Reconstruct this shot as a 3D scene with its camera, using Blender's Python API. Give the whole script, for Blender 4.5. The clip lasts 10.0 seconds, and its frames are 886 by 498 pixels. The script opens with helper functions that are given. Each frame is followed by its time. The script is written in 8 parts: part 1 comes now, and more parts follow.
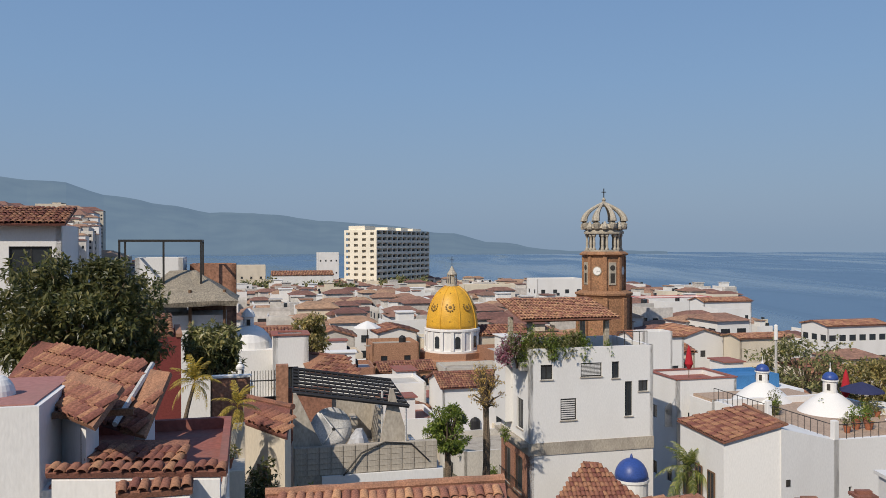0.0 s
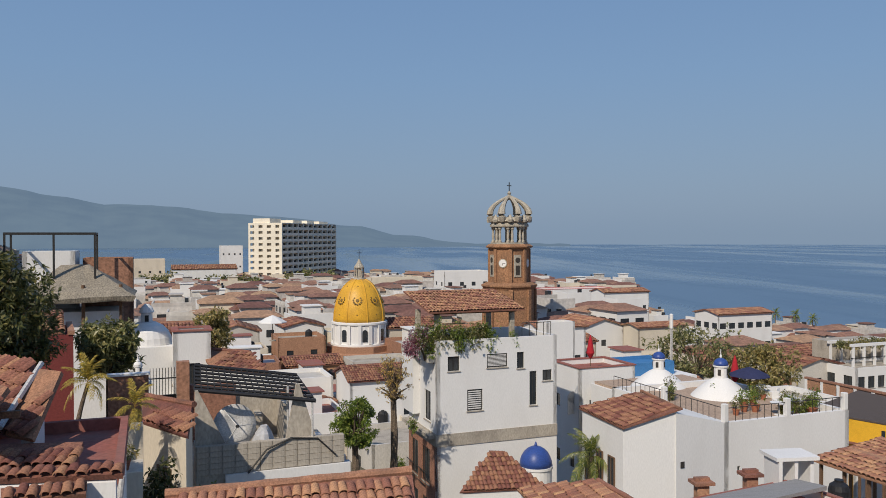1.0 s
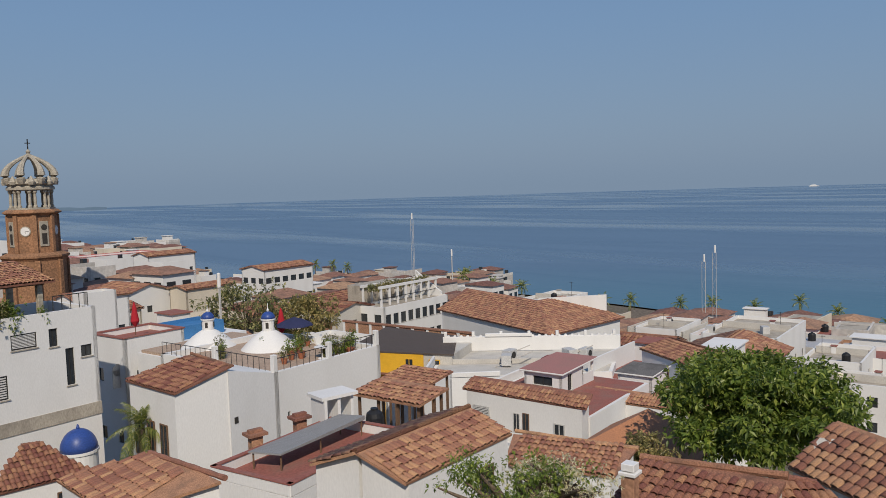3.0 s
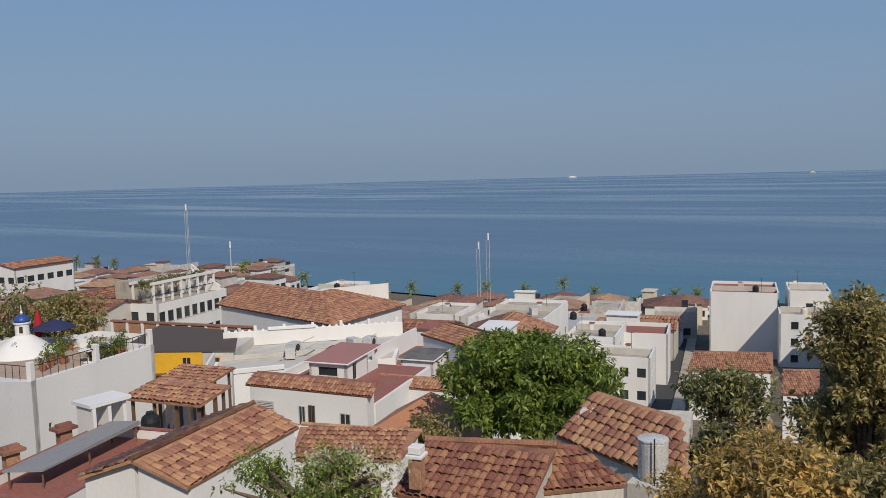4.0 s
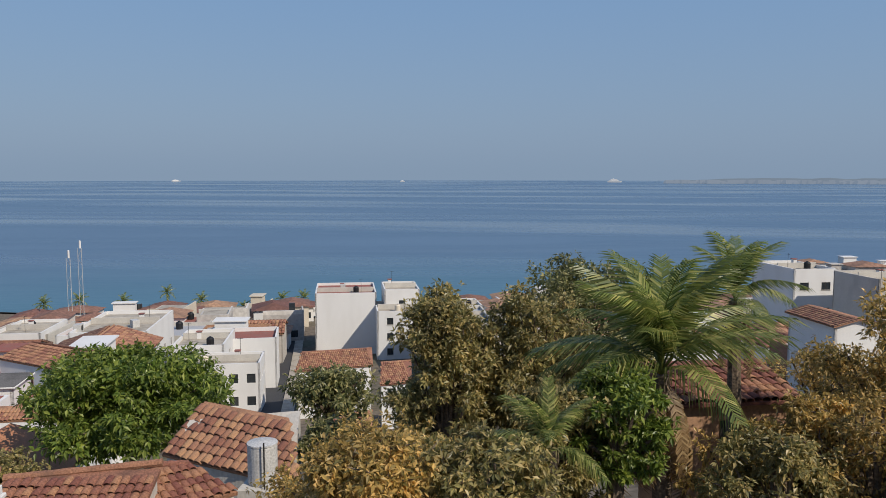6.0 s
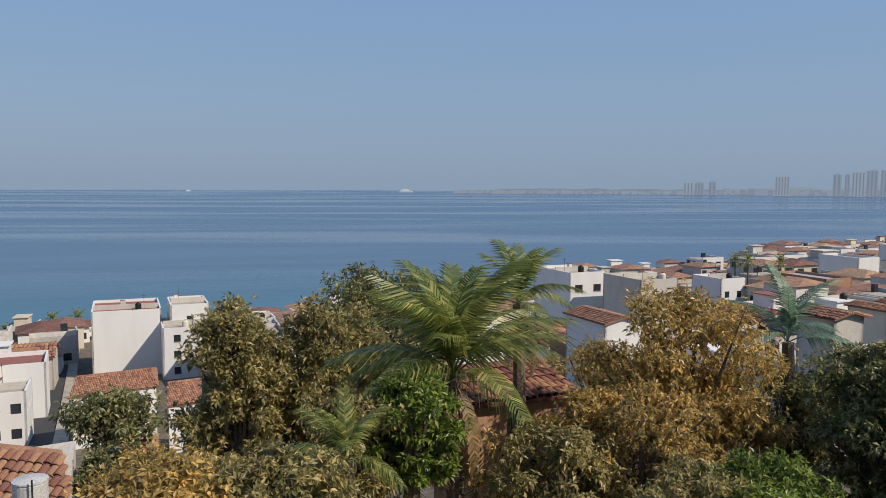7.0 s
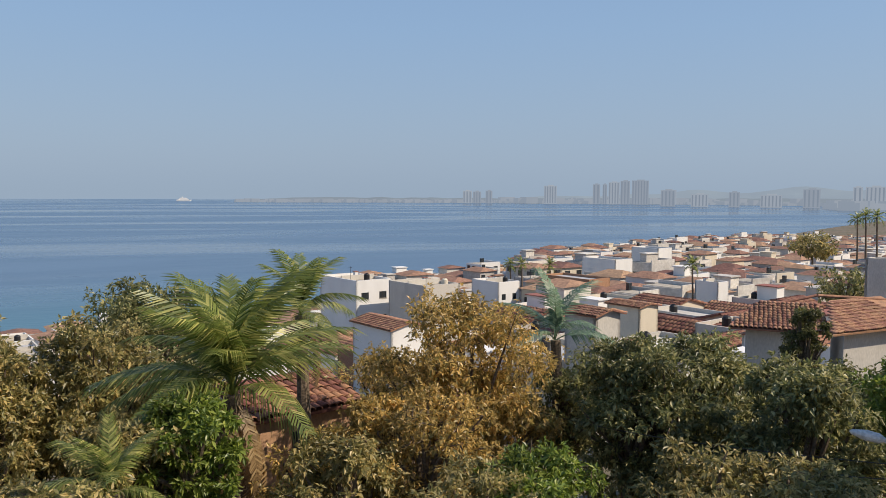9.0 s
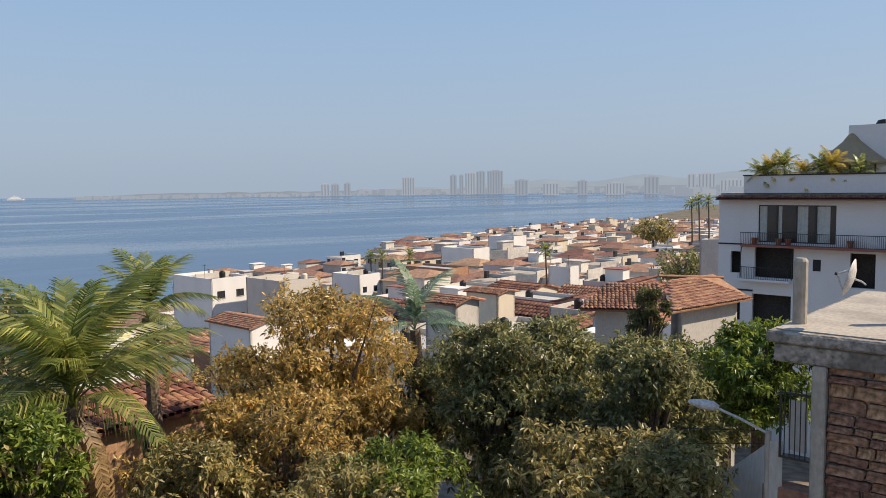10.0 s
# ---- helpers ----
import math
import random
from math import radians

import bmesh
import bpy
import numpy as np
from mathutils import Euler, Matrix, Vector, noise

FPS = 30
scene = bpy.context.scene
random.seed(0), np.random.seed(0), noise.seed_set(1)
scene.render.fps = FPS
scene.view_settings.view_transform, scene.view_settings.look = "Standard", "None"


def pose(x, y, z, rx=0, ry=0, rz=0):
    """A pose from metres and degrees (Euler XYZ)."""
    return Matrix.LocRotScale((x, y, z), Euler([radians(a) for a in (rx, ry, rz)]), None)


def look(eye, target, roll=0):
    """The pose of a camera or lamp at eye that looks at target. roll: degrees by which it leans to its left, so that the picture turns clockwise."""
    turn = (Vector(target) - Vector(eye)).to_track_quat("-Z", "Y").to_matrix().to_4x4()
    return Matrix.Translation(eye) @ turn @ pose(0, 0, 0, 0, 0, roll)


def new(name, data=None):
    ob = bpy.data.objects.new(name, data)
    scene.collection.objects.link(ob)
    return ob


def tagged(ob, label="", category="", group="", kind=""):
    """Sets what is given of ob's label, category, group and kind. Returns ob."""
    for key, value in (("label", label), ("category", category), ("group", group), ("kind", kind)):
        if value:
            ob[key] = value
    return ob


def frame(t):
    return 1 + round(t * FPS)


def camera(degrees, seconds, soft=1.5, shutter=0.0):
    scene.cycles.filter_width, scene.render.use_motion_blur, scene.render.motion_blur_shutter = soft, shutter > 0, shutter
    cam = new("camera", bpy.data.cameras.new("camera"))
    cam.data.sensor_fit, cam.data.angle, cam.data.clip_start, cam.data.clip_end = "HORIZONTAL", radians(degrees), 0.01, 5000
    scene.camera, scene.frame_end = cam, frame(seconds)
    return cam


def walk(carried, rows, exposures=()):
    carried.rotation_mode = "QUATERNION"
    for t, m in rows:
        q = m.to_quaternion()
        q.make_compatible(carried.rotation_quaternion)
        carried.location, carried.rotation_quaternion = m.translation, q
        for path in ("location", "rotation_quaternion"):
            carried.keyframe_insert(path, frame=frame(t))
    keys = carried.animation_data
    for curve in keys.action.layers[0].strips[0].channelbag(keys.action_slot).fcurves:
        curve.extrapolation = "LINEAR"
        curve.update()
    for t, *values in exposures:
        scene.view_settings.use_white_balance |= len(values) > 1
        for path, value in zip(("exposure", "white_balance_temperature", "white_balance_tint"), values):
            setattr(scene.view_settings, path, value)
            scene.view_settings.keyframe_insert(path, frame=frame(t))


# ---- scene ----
# ---- camera and walk ----
EYE = 42.0
cam = camera(59.02, 10.0, soft=0.6)
PATH = [
    (0.0, -0.001, -0.002, 0.000, 0.00, -0.28, 0.06),
    (0.5, -0.008, -0.027, -0.010, -2.41, -0.28, 0.04),
    (1.0, 0.013, 0.026, -0.008, -6.77, -0.81, 0.12),
    (1.5, 0.042, 0.127, -0.012, -13.54, -1.73, 0.36),
    (2.0, 0.104, 0.214, -0.027, -22.30, -2.33, 0.89),
    (2.5, 0.195, 0.313, -0.065, -30.91, -3.38, 1.71),
    (3.0, 0.232, 0.313, -0.056, -39.25, -4.33, 1.79),
    (4.5, 0.117, 0.340, -0.011, -61.17, -5.78, 1.34),
    (5.0, 0.140, 0.311, -0.005, -65.23, -5.85, 1.08),
    (5.5, 0.212, 0.293, -0.017, -70.87, -5.75, 0.61),
    (6.0, 0.155, 0.274, -0.009, -83.31, -5.50, 0.00),
    (7.5, 0.140, 0.253, 0.010, -101.08, -4.49, -0.20),
    (8.0, 0.151, 0.238, 0.008, -103.17, -4.33, -0.25),
    (8.5, 0.171, 0.203, 0.016, -107.42, -4.16, -0.41),
    (9.0, 0.220, 0.114, 0.013, -113.91, -4.05, -0.33),
    (9.5, 0.269, 0.037, -0.005, -120.07, -4.29, 0.02),
    (10.0, 0.276, -0.016, -0.009, -124.22, -4.65, 0.71),
]
walk(cam, [(t, pose(x, y, EYE + z, 90 + p, r, w)) for t, x, y, z, w, p, r in PATH], exposures=((0, -0.02, 6500, 10), (2.5, -0.29, 6480, 10), (4.5, -0.16, 6450, 10), (6.0, -0.06, 6450, 10), (7.5, 0.11, 6700, 11), (8.7, 0.25, 6900, 11), (10, 0.48, 7350, 13)))

# ---- world and sun ----
SUN_AZ, SUN_EL = radians(-147), radians(41)
world = bpy.data.worlds.new("world")
scene.world = world
world.use_nodes = True
wn, wl = world.node_tree.nodes, world.node_tree.links
sky = wn.new("ShaderNodeTexSky")
sky.sky_type, sky.sun_disc = "NISHITA", False
sky.sun_elevation, sky.sun_rotation = SUN_EL, SUN_AZ
sky.altitude, sky.air_density, sky.dust_density, sky.ozone_density = 40, 1.3, 2.5, 1.5
# hazy coastal air: a pale blue layer, thicker towards the horizon
wgeo = wn.new("ShaderNodeTexCoord")
wsep = wn.new("ShaderNodeSeparateXYZ")
wl.new(wgeo.outputs["Generated"], wsep.inputs[0])
wramp = wn.new("ShaderNodeValToRGB")
wramp.color_ramp.elements[0].position, wramp.color_ramp.elements[0].color = 0.0, (2.5, 3.45, 4.75, 1)
wramp.color_ramp.elements[1].position, wramp.color_ramp.elements[1].color = 0.55, (1.15, 2.35, 4.9, 1)
mid = wramp.color_ramp.elements.new(0.2)
mid.color = (1.95, 3.25, 5.3, 1)
wl.new(wsep.outputs["Z"], wramp.inputs[0])
wmix = wn.new("ShaderNodeMix")
wmix.data_type = "RGBA"
wmix.inputs[0].default_value = 0.86
wl.new(sky.outputs[0], wmix.inputs[6])
wl.new(wramp.outputs[0], wmix.inputs[7])
wl.new(wmix.outputs[2], wn["Background"].inputs[0])
wn["Background"].inputs[1].default_value = 0.105
sun = new("sun", bpy.data.lights.new("sun", "SUN"))
sun.data.energy, sun.data.angle, sun.data.color = 4.3, radians(0.6), (1.0, 0.9, 0.76)
sun.matrix_world = look((-100 * math.sin(-SUN_AZ), 100 * math.cos(SUN_AZ), 100 * math.tan(SUN_EL)), (0, 0, 0))


# ---- materials ----
def material(name, color, rough=0.8, vary=0.12, scale=1.5, fine=25.0, bump=0.15, metal=0.0, stain=None, stain_amount=0.35, rand=0.0, spec=0.3, stretch=(1, 1, 1), island=False):
    """Paint with broad stains, fine grain and relief; rand varies it from object to object."""
    m = bpy.data.materials.new(name)
    m.use_nodes = True
    n, l = m.node_tree.nodes, m.node_tree.links
    b = n["Principled BSDF"]
    b.inputs["Roughness"].default_value, b.inputs["Metallic"].default_value = rough, metal
    b.inputs["Specular IOR Level"].default_value = spec
    co = n.new("ShaderNodeTexCoord")
    mp = n.new("ShaderNodeMapping")
    mp.inputs["Scale"].default_value = stretch
    l.new(co.outputs["Object"], mp.inputs[0])
    big, small = n.new("ShaderNodeTexNoise"), n.new("ShaderNodeTexNoise")
    big.inputs["Scale"].default_value, big.inputs["Detail"].default_value = scale, 5
    small.inputs["Scale"].default_value, small.inputs["Detail"].default_value = fine, 3
    l.new(mp.outputs[0], big.inputs[0]), l.new(mp.outputs[0], small.inputs[0])
    dark = [c * (1 - vary * 2) for c in color[:3]]
    light = [min(1, c * (1 + vary)) for c in color[:3]]
    r1 = n.new("ShaderNodeValToRGB")
    r1.color_ramp.elements[0].position, r1.color_ramp.elements[1].position = 0.3, 0.7
    r1.color_ramp.elements[0].color, r1.color_ramp.elements[1].color = (*dark, 1), (*light, 1)
    l.new(small.outputs[0], r1.inputs[0])
    r2 = n.new("ShaderNodeValToRGB")
    r2.color_ramp.elements[0].position, r2.color_ramp.elements[1].position = 0.45, 0.75
    r2.color_ramp.elements[0].color, r2.color_ramp.elements[1].color = (0, 0, 0, 1), (stain_amount,) * 3 + (1,)
    l.new(big.outputs[0], r2.inputs[0])
    mx = n.new("ShaderNodeMix")
    mx.data_type = "RGBA"
    l.new(r2.outputs[0], mx.inputs[0]), l.new(r1.outputs[0], mx.inputs[6])
    mx.inputs[7].default_value = (*(stain or [c * 0.55 for c in color[:3]]), 1)
    out = mx.outputs[2]
    if rand:
        info = n.new("ShaderNodeNewGeometry" if island else "ShaderNodeObjectInfo")
        hsv = n.new("ShaderNodeHueSaturation")
        mr = n.new("ShaderNodeMapRange")
        mr.inputs[3].default_value, mr.inputs[4].default_value = 1 - rand, 1 + rand
        l.new(info.outputs["Random Per Island" if island else "Random"], mr.inputs[0]), l.new(mr.outputs[0], hsv.inputs["Value"])
        mh = n.new("ShaderNodeMapRange")
        mh.inputs[3].default_value, mh.inputs[4].default_value = 0.5 - rand * 0.05, 0.5 + rand * 0.05
        l.new(info.outputs["Random Per Island" if island else "Random"], mh.inputs[0]), l.new(mh.outputs[0], hsv.inputs["Hue"])
        l.new(out, hsv.inputs["Color"])
        out = hsv.outputs[0]
    l.new(out, b.inputs["Base Color"])
    if bump:
        bp = n.new("ShaderNodeBump")
        bp.inputs["Strength"].default_value, bp.inputs["Distance"].default_value = bump, 0.03
        l.new(small.outputs[0], bp.inputs["Height"]), l.new(bp.outputs[0], b.inputs["Normal"])
    return m


WHITE = material("white_plaster", (0.7, 0.69, 0.67), 0.85, 0.03, 0.35, 18, 0.15, stain=(0.5, 0.48, 0.45), stain_amount=0.3, stretch=(1, 1, 0.35))
OLDWHITE = material("weathered_plaster", (0.52, 0.49, 0.44), 0.9, 0.08, 0.5, 12, 0.2, stain=(0.33, 0.31, 0.28), stain_amount=0.6, stretch=(1, 1, 0.4), rand=0.08)
CREAM = material("cream_plaster", (0.62, 0.55, 0.44), 0.85, 0.05, 0.4, 15, 0.15, stretch=(1, 1, 0.4), rand=0.06)
YELLOW = material("yellow_paint", (0.72, 0.4, 0.03), 0.8, 0.06, 0.6, 15)
TAN = material("ochre_plaster", (0.42, 0.25, 0.15), 0.9, 0.12, 0.6, 12, 0.2)
REDWALL = material("dark_red_plaster", (0.2, 0.045, 0.04), 0.85, 0.1, 0.6, 14)
REDROOF = material("red_oxide_coating", (0.3, 0.11, 0.085), 0.8, 0.12, 0.8, 9, stain=(0.22, 0.15, 0.12), stain_amount=0.6)
CONCRETE = material("grey_concrete", (0.42, 0.375, 0.31), 0.9, 0.12, 0.8, 14, 0.3, stain=(0.16, 0.14, 0.12), stain_amount=0.7, stretch=(1, 1, 0.5))
BRICK = material("brick", (0.36, 0.19, 0.12), 0.9, 0.2, 1.2, 9, 0.4, rand=0.2)
TILE = material("terracotta_tile", (0.37, 0.185, 0.115), 0.85, 0.2, 2.2, 30, 0.3, stain=(0.13, 0.08, 0.06), stain_amount=0.7, rand=0.32)
TILES = material("terracotta_tile_field", (0.36, 0.18, 0.115), 0.85, 0.2, 0.9, 24, 0.3, stain=(0.15, 0.09, 0.065), stain_amount=0.75, rand=0.32, island=True)
TILEDARK = material("weathered_tile", (0.27, 0.122, 0.08), 0.85, 0.22, 1.4, 24, 0.3, stain=(0.09, 0.055, 0.045), stain_amount=0.8, rand=0.35)
TILEDARKS = material("weathered_tile_field", (0.265, 0.12, 0.08), 0.85, 0.22, 0.9, 24, 0.3, stain=(0.09, 0.055, 0.045), stain_amount=0.8, rand=0.35, island=True)
GLASS = material("dark_window_glass", (0.03, 0.035, 0.04), 0.12, 0.1, 0.5, 3, 0.0, spec=0.6)
# near-black colour that stands in for the shade inside rooms and openings
DARK = material("opening_shade", (0.05, 0.045, 0.04), 0.9, 0.2, 1, 8, 0.1)
METAL = material("dark_metal", (0.05, 0.048, 0.045), 0.5, 0.2, 2, 20, 0.1, metal=0.4)
GREYMETAL = material("galvanised_metal", (0.55, 0.54, 0.52), 0.6, 0.15, 1.5, 20, 0.1, metal=0.1)
WOOD = material("weathered_wood", (0.17, 0.1, 0.06), 0.8, 0.25, 3, 30, 0.3)
HOTEL = material("pale_hotel_render", (0.74, 0.68, 0.56), 0.85, 0.03, 0.1, 3, 0.1)
STONE = material("orange_stone", (0.33, 0.175, 0.095), 0.9, 0.25, 0.5, 3.5, 0.5, stain=(0.17, 0.1, 0.06), stain_amount=0.6)
GREYSTONE = material("pale_crown_stone", (0.42, 0.38, 0.31), 0.9, 0.2, 1, 6, 0.4, stain=(0.2, 0.17, 0.13), stain_amount=0.6)
GOLD = material("yellow_dome_tiles", (0.66, 0.36, 0.035), 0.45, 0.12, 0.6, 7, 0.15, stain=(0.42, 0.22, 0.03), stain_amount=0.5)
BLUE = material("blue_dome_tiles", (0.035, 0.075, 0.27), 0.4, 0.1, 1, 12, 0.1)
BLUEWALL = material("blue_pool_paint", (0.06, 0.2, 0.42), 0.5, 0.08, 1, 12, 0.1)
THATCH = material("grey_palm_thatch", (0.3, 0.26, 0.2), 0.95, 0.3, 0.8, 16, 0.6, stretch=(1, 1, 0.3))
BARK = material("bark", (0.16, 0.12, 0.085), 0.95, 0.3, 2, 18, 0.6)
ASPHALT = material("asphalt", (0.06, 0.06, 0.062), 0.9, 0.15, 0.3, 10, 0.2)
SAND = material("sand", (0.42, 0.35, 0.26), 0.95, 0.1, 0.2, 6, 0.2)
EARTH = material("dry_earth", (0.17, 0.135, 0.1), 0.95, 0.25, 0.06, 1.2, 0.3, stain=(0.06, 0.08, 0.035), stain_amount=0.8)
PLASTIC = material("black_plastic", (0.02, 0.02, 0.022), 0.5, 0.15, 2, 12, 0.05)
TERRA = material("terracotta_pot", (0.35, 0.13, 0.07), 0.8, 0.15, 3, 20)
REDCLOTH = material("red_cloth", (0.4, 0.02, 0.03), 0.9, 0.1, 3, 30)
NAVY = material("navy_cloth", (0.03, 0.035, 0.09), 0.9, 0.1, 3, 30)
PINKROOF = material("pink_red_roof", (0.55, 0.13, 0.12), 0.8, 0.1, 0.5, 8)
GREYROOF = material("grey_sheet_roof", (0.42, 0.42, 0.43), 0.6, 0.1, 0.5, 10)

DARKSHEET = material("grey_corrugated_sheet", (0.27, 0.265, 0.26), 0.6, 0.12, 0.8, 12, 0.3, stretch=(1, 8, 1))
PINKSLAB = material("faded_red_roof_coating", (0.36, 0.17, 0.15), 0.8, 0.08, 0.7, 10, stain=(0.27, 0.17, 0.14), stain_amount=0.5)

def leafy(name, a, b, c, trans=0.5):
    """Leaves in three shades, picked leaf by leaf, that let some light through."""
    m = bpy.data.materials.new(name)
    m.use_nodes = True
    n, l = m.node_tree.nodes, m.node_tree.links
    p = n["Principled BSDF"]
    p.inputs["Roughness"].default_value, p.inputs["Specular IOR Level"].default_value = 0.4, 0.55
    g = n.new("ShaderNodeNewGeometry")
    r = n.new("ShaderNodeValToRGB")
    r.color_ramp.elements[0].color, r.color_ramp.elements[1].color = (*a, 1), (*c, 1)
    e = r.color_ramp.elements.new(0.55)
    e.color = (*b, 1)
    l.new(g.outputs["Random Per Island"], r.inputs[0])
    co = n.new("ShaderNodeTexCoord")
    no = n.new("ShaderNodeTexNoise")
    no.inputs["Scale"].default_value = 0.9
    l.new(co.outputs["Object"], no.inputs[0])
    h = n.new("ShaderNodeHueSaturation")
    mr = n.new("ShaderNodeMapRange")
    mr.inputs[1].default_value, mr.inputs[2].default_value, mr.inputs[3].default_value, mr.inputs[4].default_value = 0.3, 0.7, 0.65, 1.3
    l.new(no.outputs[0], mr.inputs[0]), l.new(mr.outputs[0], h.inputs["Value"]), l.new(r.outputs[0], h.inputs["Color"])
    l.new(h.outputs[0], p.inputs["Base Color"])
    t = n.new("ShaderNodeBsdfTranslucent")
    l.new(h.outputs[0], t.inputs[0])
    mx = n.new("ShaderNodeMixShader")
    mx.inputs[0].default_value = trans
    l.new(p.outputs[0], mx.inputs[1]), l.new(t.outputs[0], mx.inputs[2])
    l.new(mx.outputs[0], n["Material Output"].inputs[0])
    return m


LEAF = leafy("dark_leaves", (0.093, 0.109, 0.039), (0.229, 0.235, 0.087), (0.524, 0.459, 0.207))
LEAFDEEP = leafy("deep_green_leaves", (0.055, 0.066, 0.022), (0.125, 0.133, 0.044), (0.266, 0.235, 0.086))
LEAFBRIGHT = leafy("bright_leaves", (0.081, 0.127, 0.021), (0.172, 0.241, 0.04), (0.368, 0.414, 0.081))
LEAFGOLD = leafy("golden_leaves", (0.183, 0.159, 0.049), (0.512, 0.354, 0.104), (0.85, 0.573, 0.207))
LEAFOLIVE = leafy("olive_leaves", (0.143, 0.143, 0.048), (0.351, 0.305, 0.111), (0.65, 0.494, 0.208))
PALM = leafy("palm_leaves", (0.099, 0.139, 0.031), (0.221, 0.265, 0.061), (0.508, 0.475, 0.155))
PALMPALE = leafy("grey_green_palm_leaves", (0.140, 0.228, 0.140), (0.210, 0.315, 0.193), (0.333, 0.420, 0.280))
PALMYELLOW = leafy("yellow_palm_leaves", (0.350, 0.298, 0.052), (0.560, 0.385, 0.070), (0.665, 0.525, 0.123))
PALMDRY = leafy("dry_palm_leaves", (0.210, 0.140, 0.070), (0.315, 0.210, 0.105), (0.455, 0.333, 0.175))
FLOWER = leafy("cream_blossom", (0.5, 0.45, 0.22), (0.65, 0.6, 0.4), (0.7, 0.68, 0.5))
PINKFLOWER = leafy("pink_blossom", (0.35, 0.06, 0.12), (0.45, 0.2, 0.25), (0.5, 0.4, 0.4))


# ---- building kit ----
def part(name, bm, mat, parent=None, label="", m=None):
    me = bpy.data.meshes.new(name)
    if isinstance(bm, tuple):
        me.from_pydata(*bm)
    else:
        bm.to_mesh(me)
        bm.free()
    me.materials.append(mat)
    ob = new(name, me)
    ob.parent = parent
    if m is not None:
        ob.matrix_basis = m
    return tagged(ob, label) if label else ob


def thing(name, label, category, m, group="", kind=""):
    ob = new(name)
    ob.empty_display_size = 0.2
    ob.matrix_basis = m
    return tagged(ob, label, category, group, kind)


def box(bm, x0, x1, y0, y1, z0, z1):
    vs = [bm.verts.new((x, y, z)) for z in (z0, z1) for x, y in ((x0, y0), (x1, y0), (x1, y1), (x0, y1))]
    for f in ((3, 2, 1, 0), (4, 5, 6, 7), (0, 1, 5, 4), (1, 2, 6, 5), (2, 3, 7, 6), (3, 0, 4, 7)):
        bm.faces.new([vs[i] for i in f])


def boxes(*rows, bevel=0.0):
    bm = bmesh.new()
    for r in rows:
        box(bm, *r)
    if bevel:
        bmesh.ops.bevel(bm, geom=bm.edges[:], offset=bevel, segments=1, affect="EDGES")
    return bm


def lathe(profile, seg=24, bm=None, x=0.0, y=0.0, turn=0.0):
    """A turned body from (radius, height) pairs."""
    bm = bm or bmesh.new()
    rings = []
    for r, z in profile:
        rings.append([bm.verts.new((x + r * math.cos(turn + 2 * math.pi * i / seg), y + r * math.sin(turn + 2 * math.pi * i / seg), z)) for i in range(seg)])
    for a, b in zip(rings, rings[1:]):
        for i in range(seg):
            bm.faces.new((a[i], a[(i + 1) % seg], b[(i + 1) % seg], b[i]))
    bm.faces.new(rings[-1])
    bm.faces.new(rings[0][::-1])
    return bm


def tube(points, radii, seg=6, bm=None):
    """A bent tapering rod through points."""
    bm = bm or bmesh.new()
    rings = []
    for i, p in enumerate(points):
        a = Vector(points[max(i - 1, 0)])
        b = Vector(points[min(i + 1, len(points) - 1)])
        q = (b - a).to_track_quat("Z", "Y")
        r = radii[i] if not isinstance(radii, (int, float)) else radii
        rings.append([bm.verts.new(Vector(p) + q @ Vector((r * math.cos(2 * math.pi * k / seg), r * math.sin(2 * math.pi * k / seg), 0))) for k in range(seg)])
    for a, b in zip(rings, rings[1:]):
        for i in range(seg):
            bm.faces.new((a[i], a[(i + 1) % seg], b[(i + 1) % seg], b[i]))
    bm.faces.new(rings[0][::-1]), bm.faces.new(rings[-1])
    return bm


def facade(w, h, openings, thick=0.25, bm=None, m=None):
    """A wall in the plane y=0 (outside towards -y), x 0..w, z 0..h, with openings (x0, x1, z0, z1) through it."""
    bm = bm or bmesh.new()
    m = m or Matrix()
    xs = sorted({0.0, w, *[o[0] for o in openings], *[o[1] for o in openings]})
    zs = sorted({0.0, h, *[o[2] for o in openings], *[o[3] for o in openings]})
    solid = [[not any(o[0] < (a + b) / 2 < o[1] and o[2] < (c + d) / 2 < o[3] for o in openings) for c, d in zip(zs, zs[1:])] for a, b in zip(xs, xs[1:])]
    seen = {}

    def v(i, k, y):
        if (i, k, y) not in seen:
            seen[i, k, y] = bm.verts.new(m @ Vector((xs[i], y, zs[k])))
        return seen[i, k, y]

    nx, nz = len(xs) - 1, len(zs) - 1
    for i in range(nx):
        for k in range(nz):
            if not solid[i][k]:
                continue
            bm.faces.new((v(i, k, 0), v(i + 1, k, 0), v(i + 1, k + 1, 0), v(i, k + 1, 0)))
            bm.faces.new((v(i, k, thick), v(i, k + 1, thick), v(i + 1, k + 1, thick), v(i + 1, k, thick)))
            for di, dk, a, b in ((-1, 0, (i, k), (i, k + 1)), (1, 0, (i + 1, k + 1), (i + 1, k)), (0, -1, (i + 1, k), (i, k)), (0, 1, (i, k + 1), (i + 1, k + 1))):
                ii, kk = i + di, k + dk
                if 0 <= ii < nx and 0 <= kk < nz and solid[ii][kk]:
                    continue
                bm.faces.new((v(*a, 0), v(*b, 0), v(*b, thick), v(*a, thick)))
    return bm


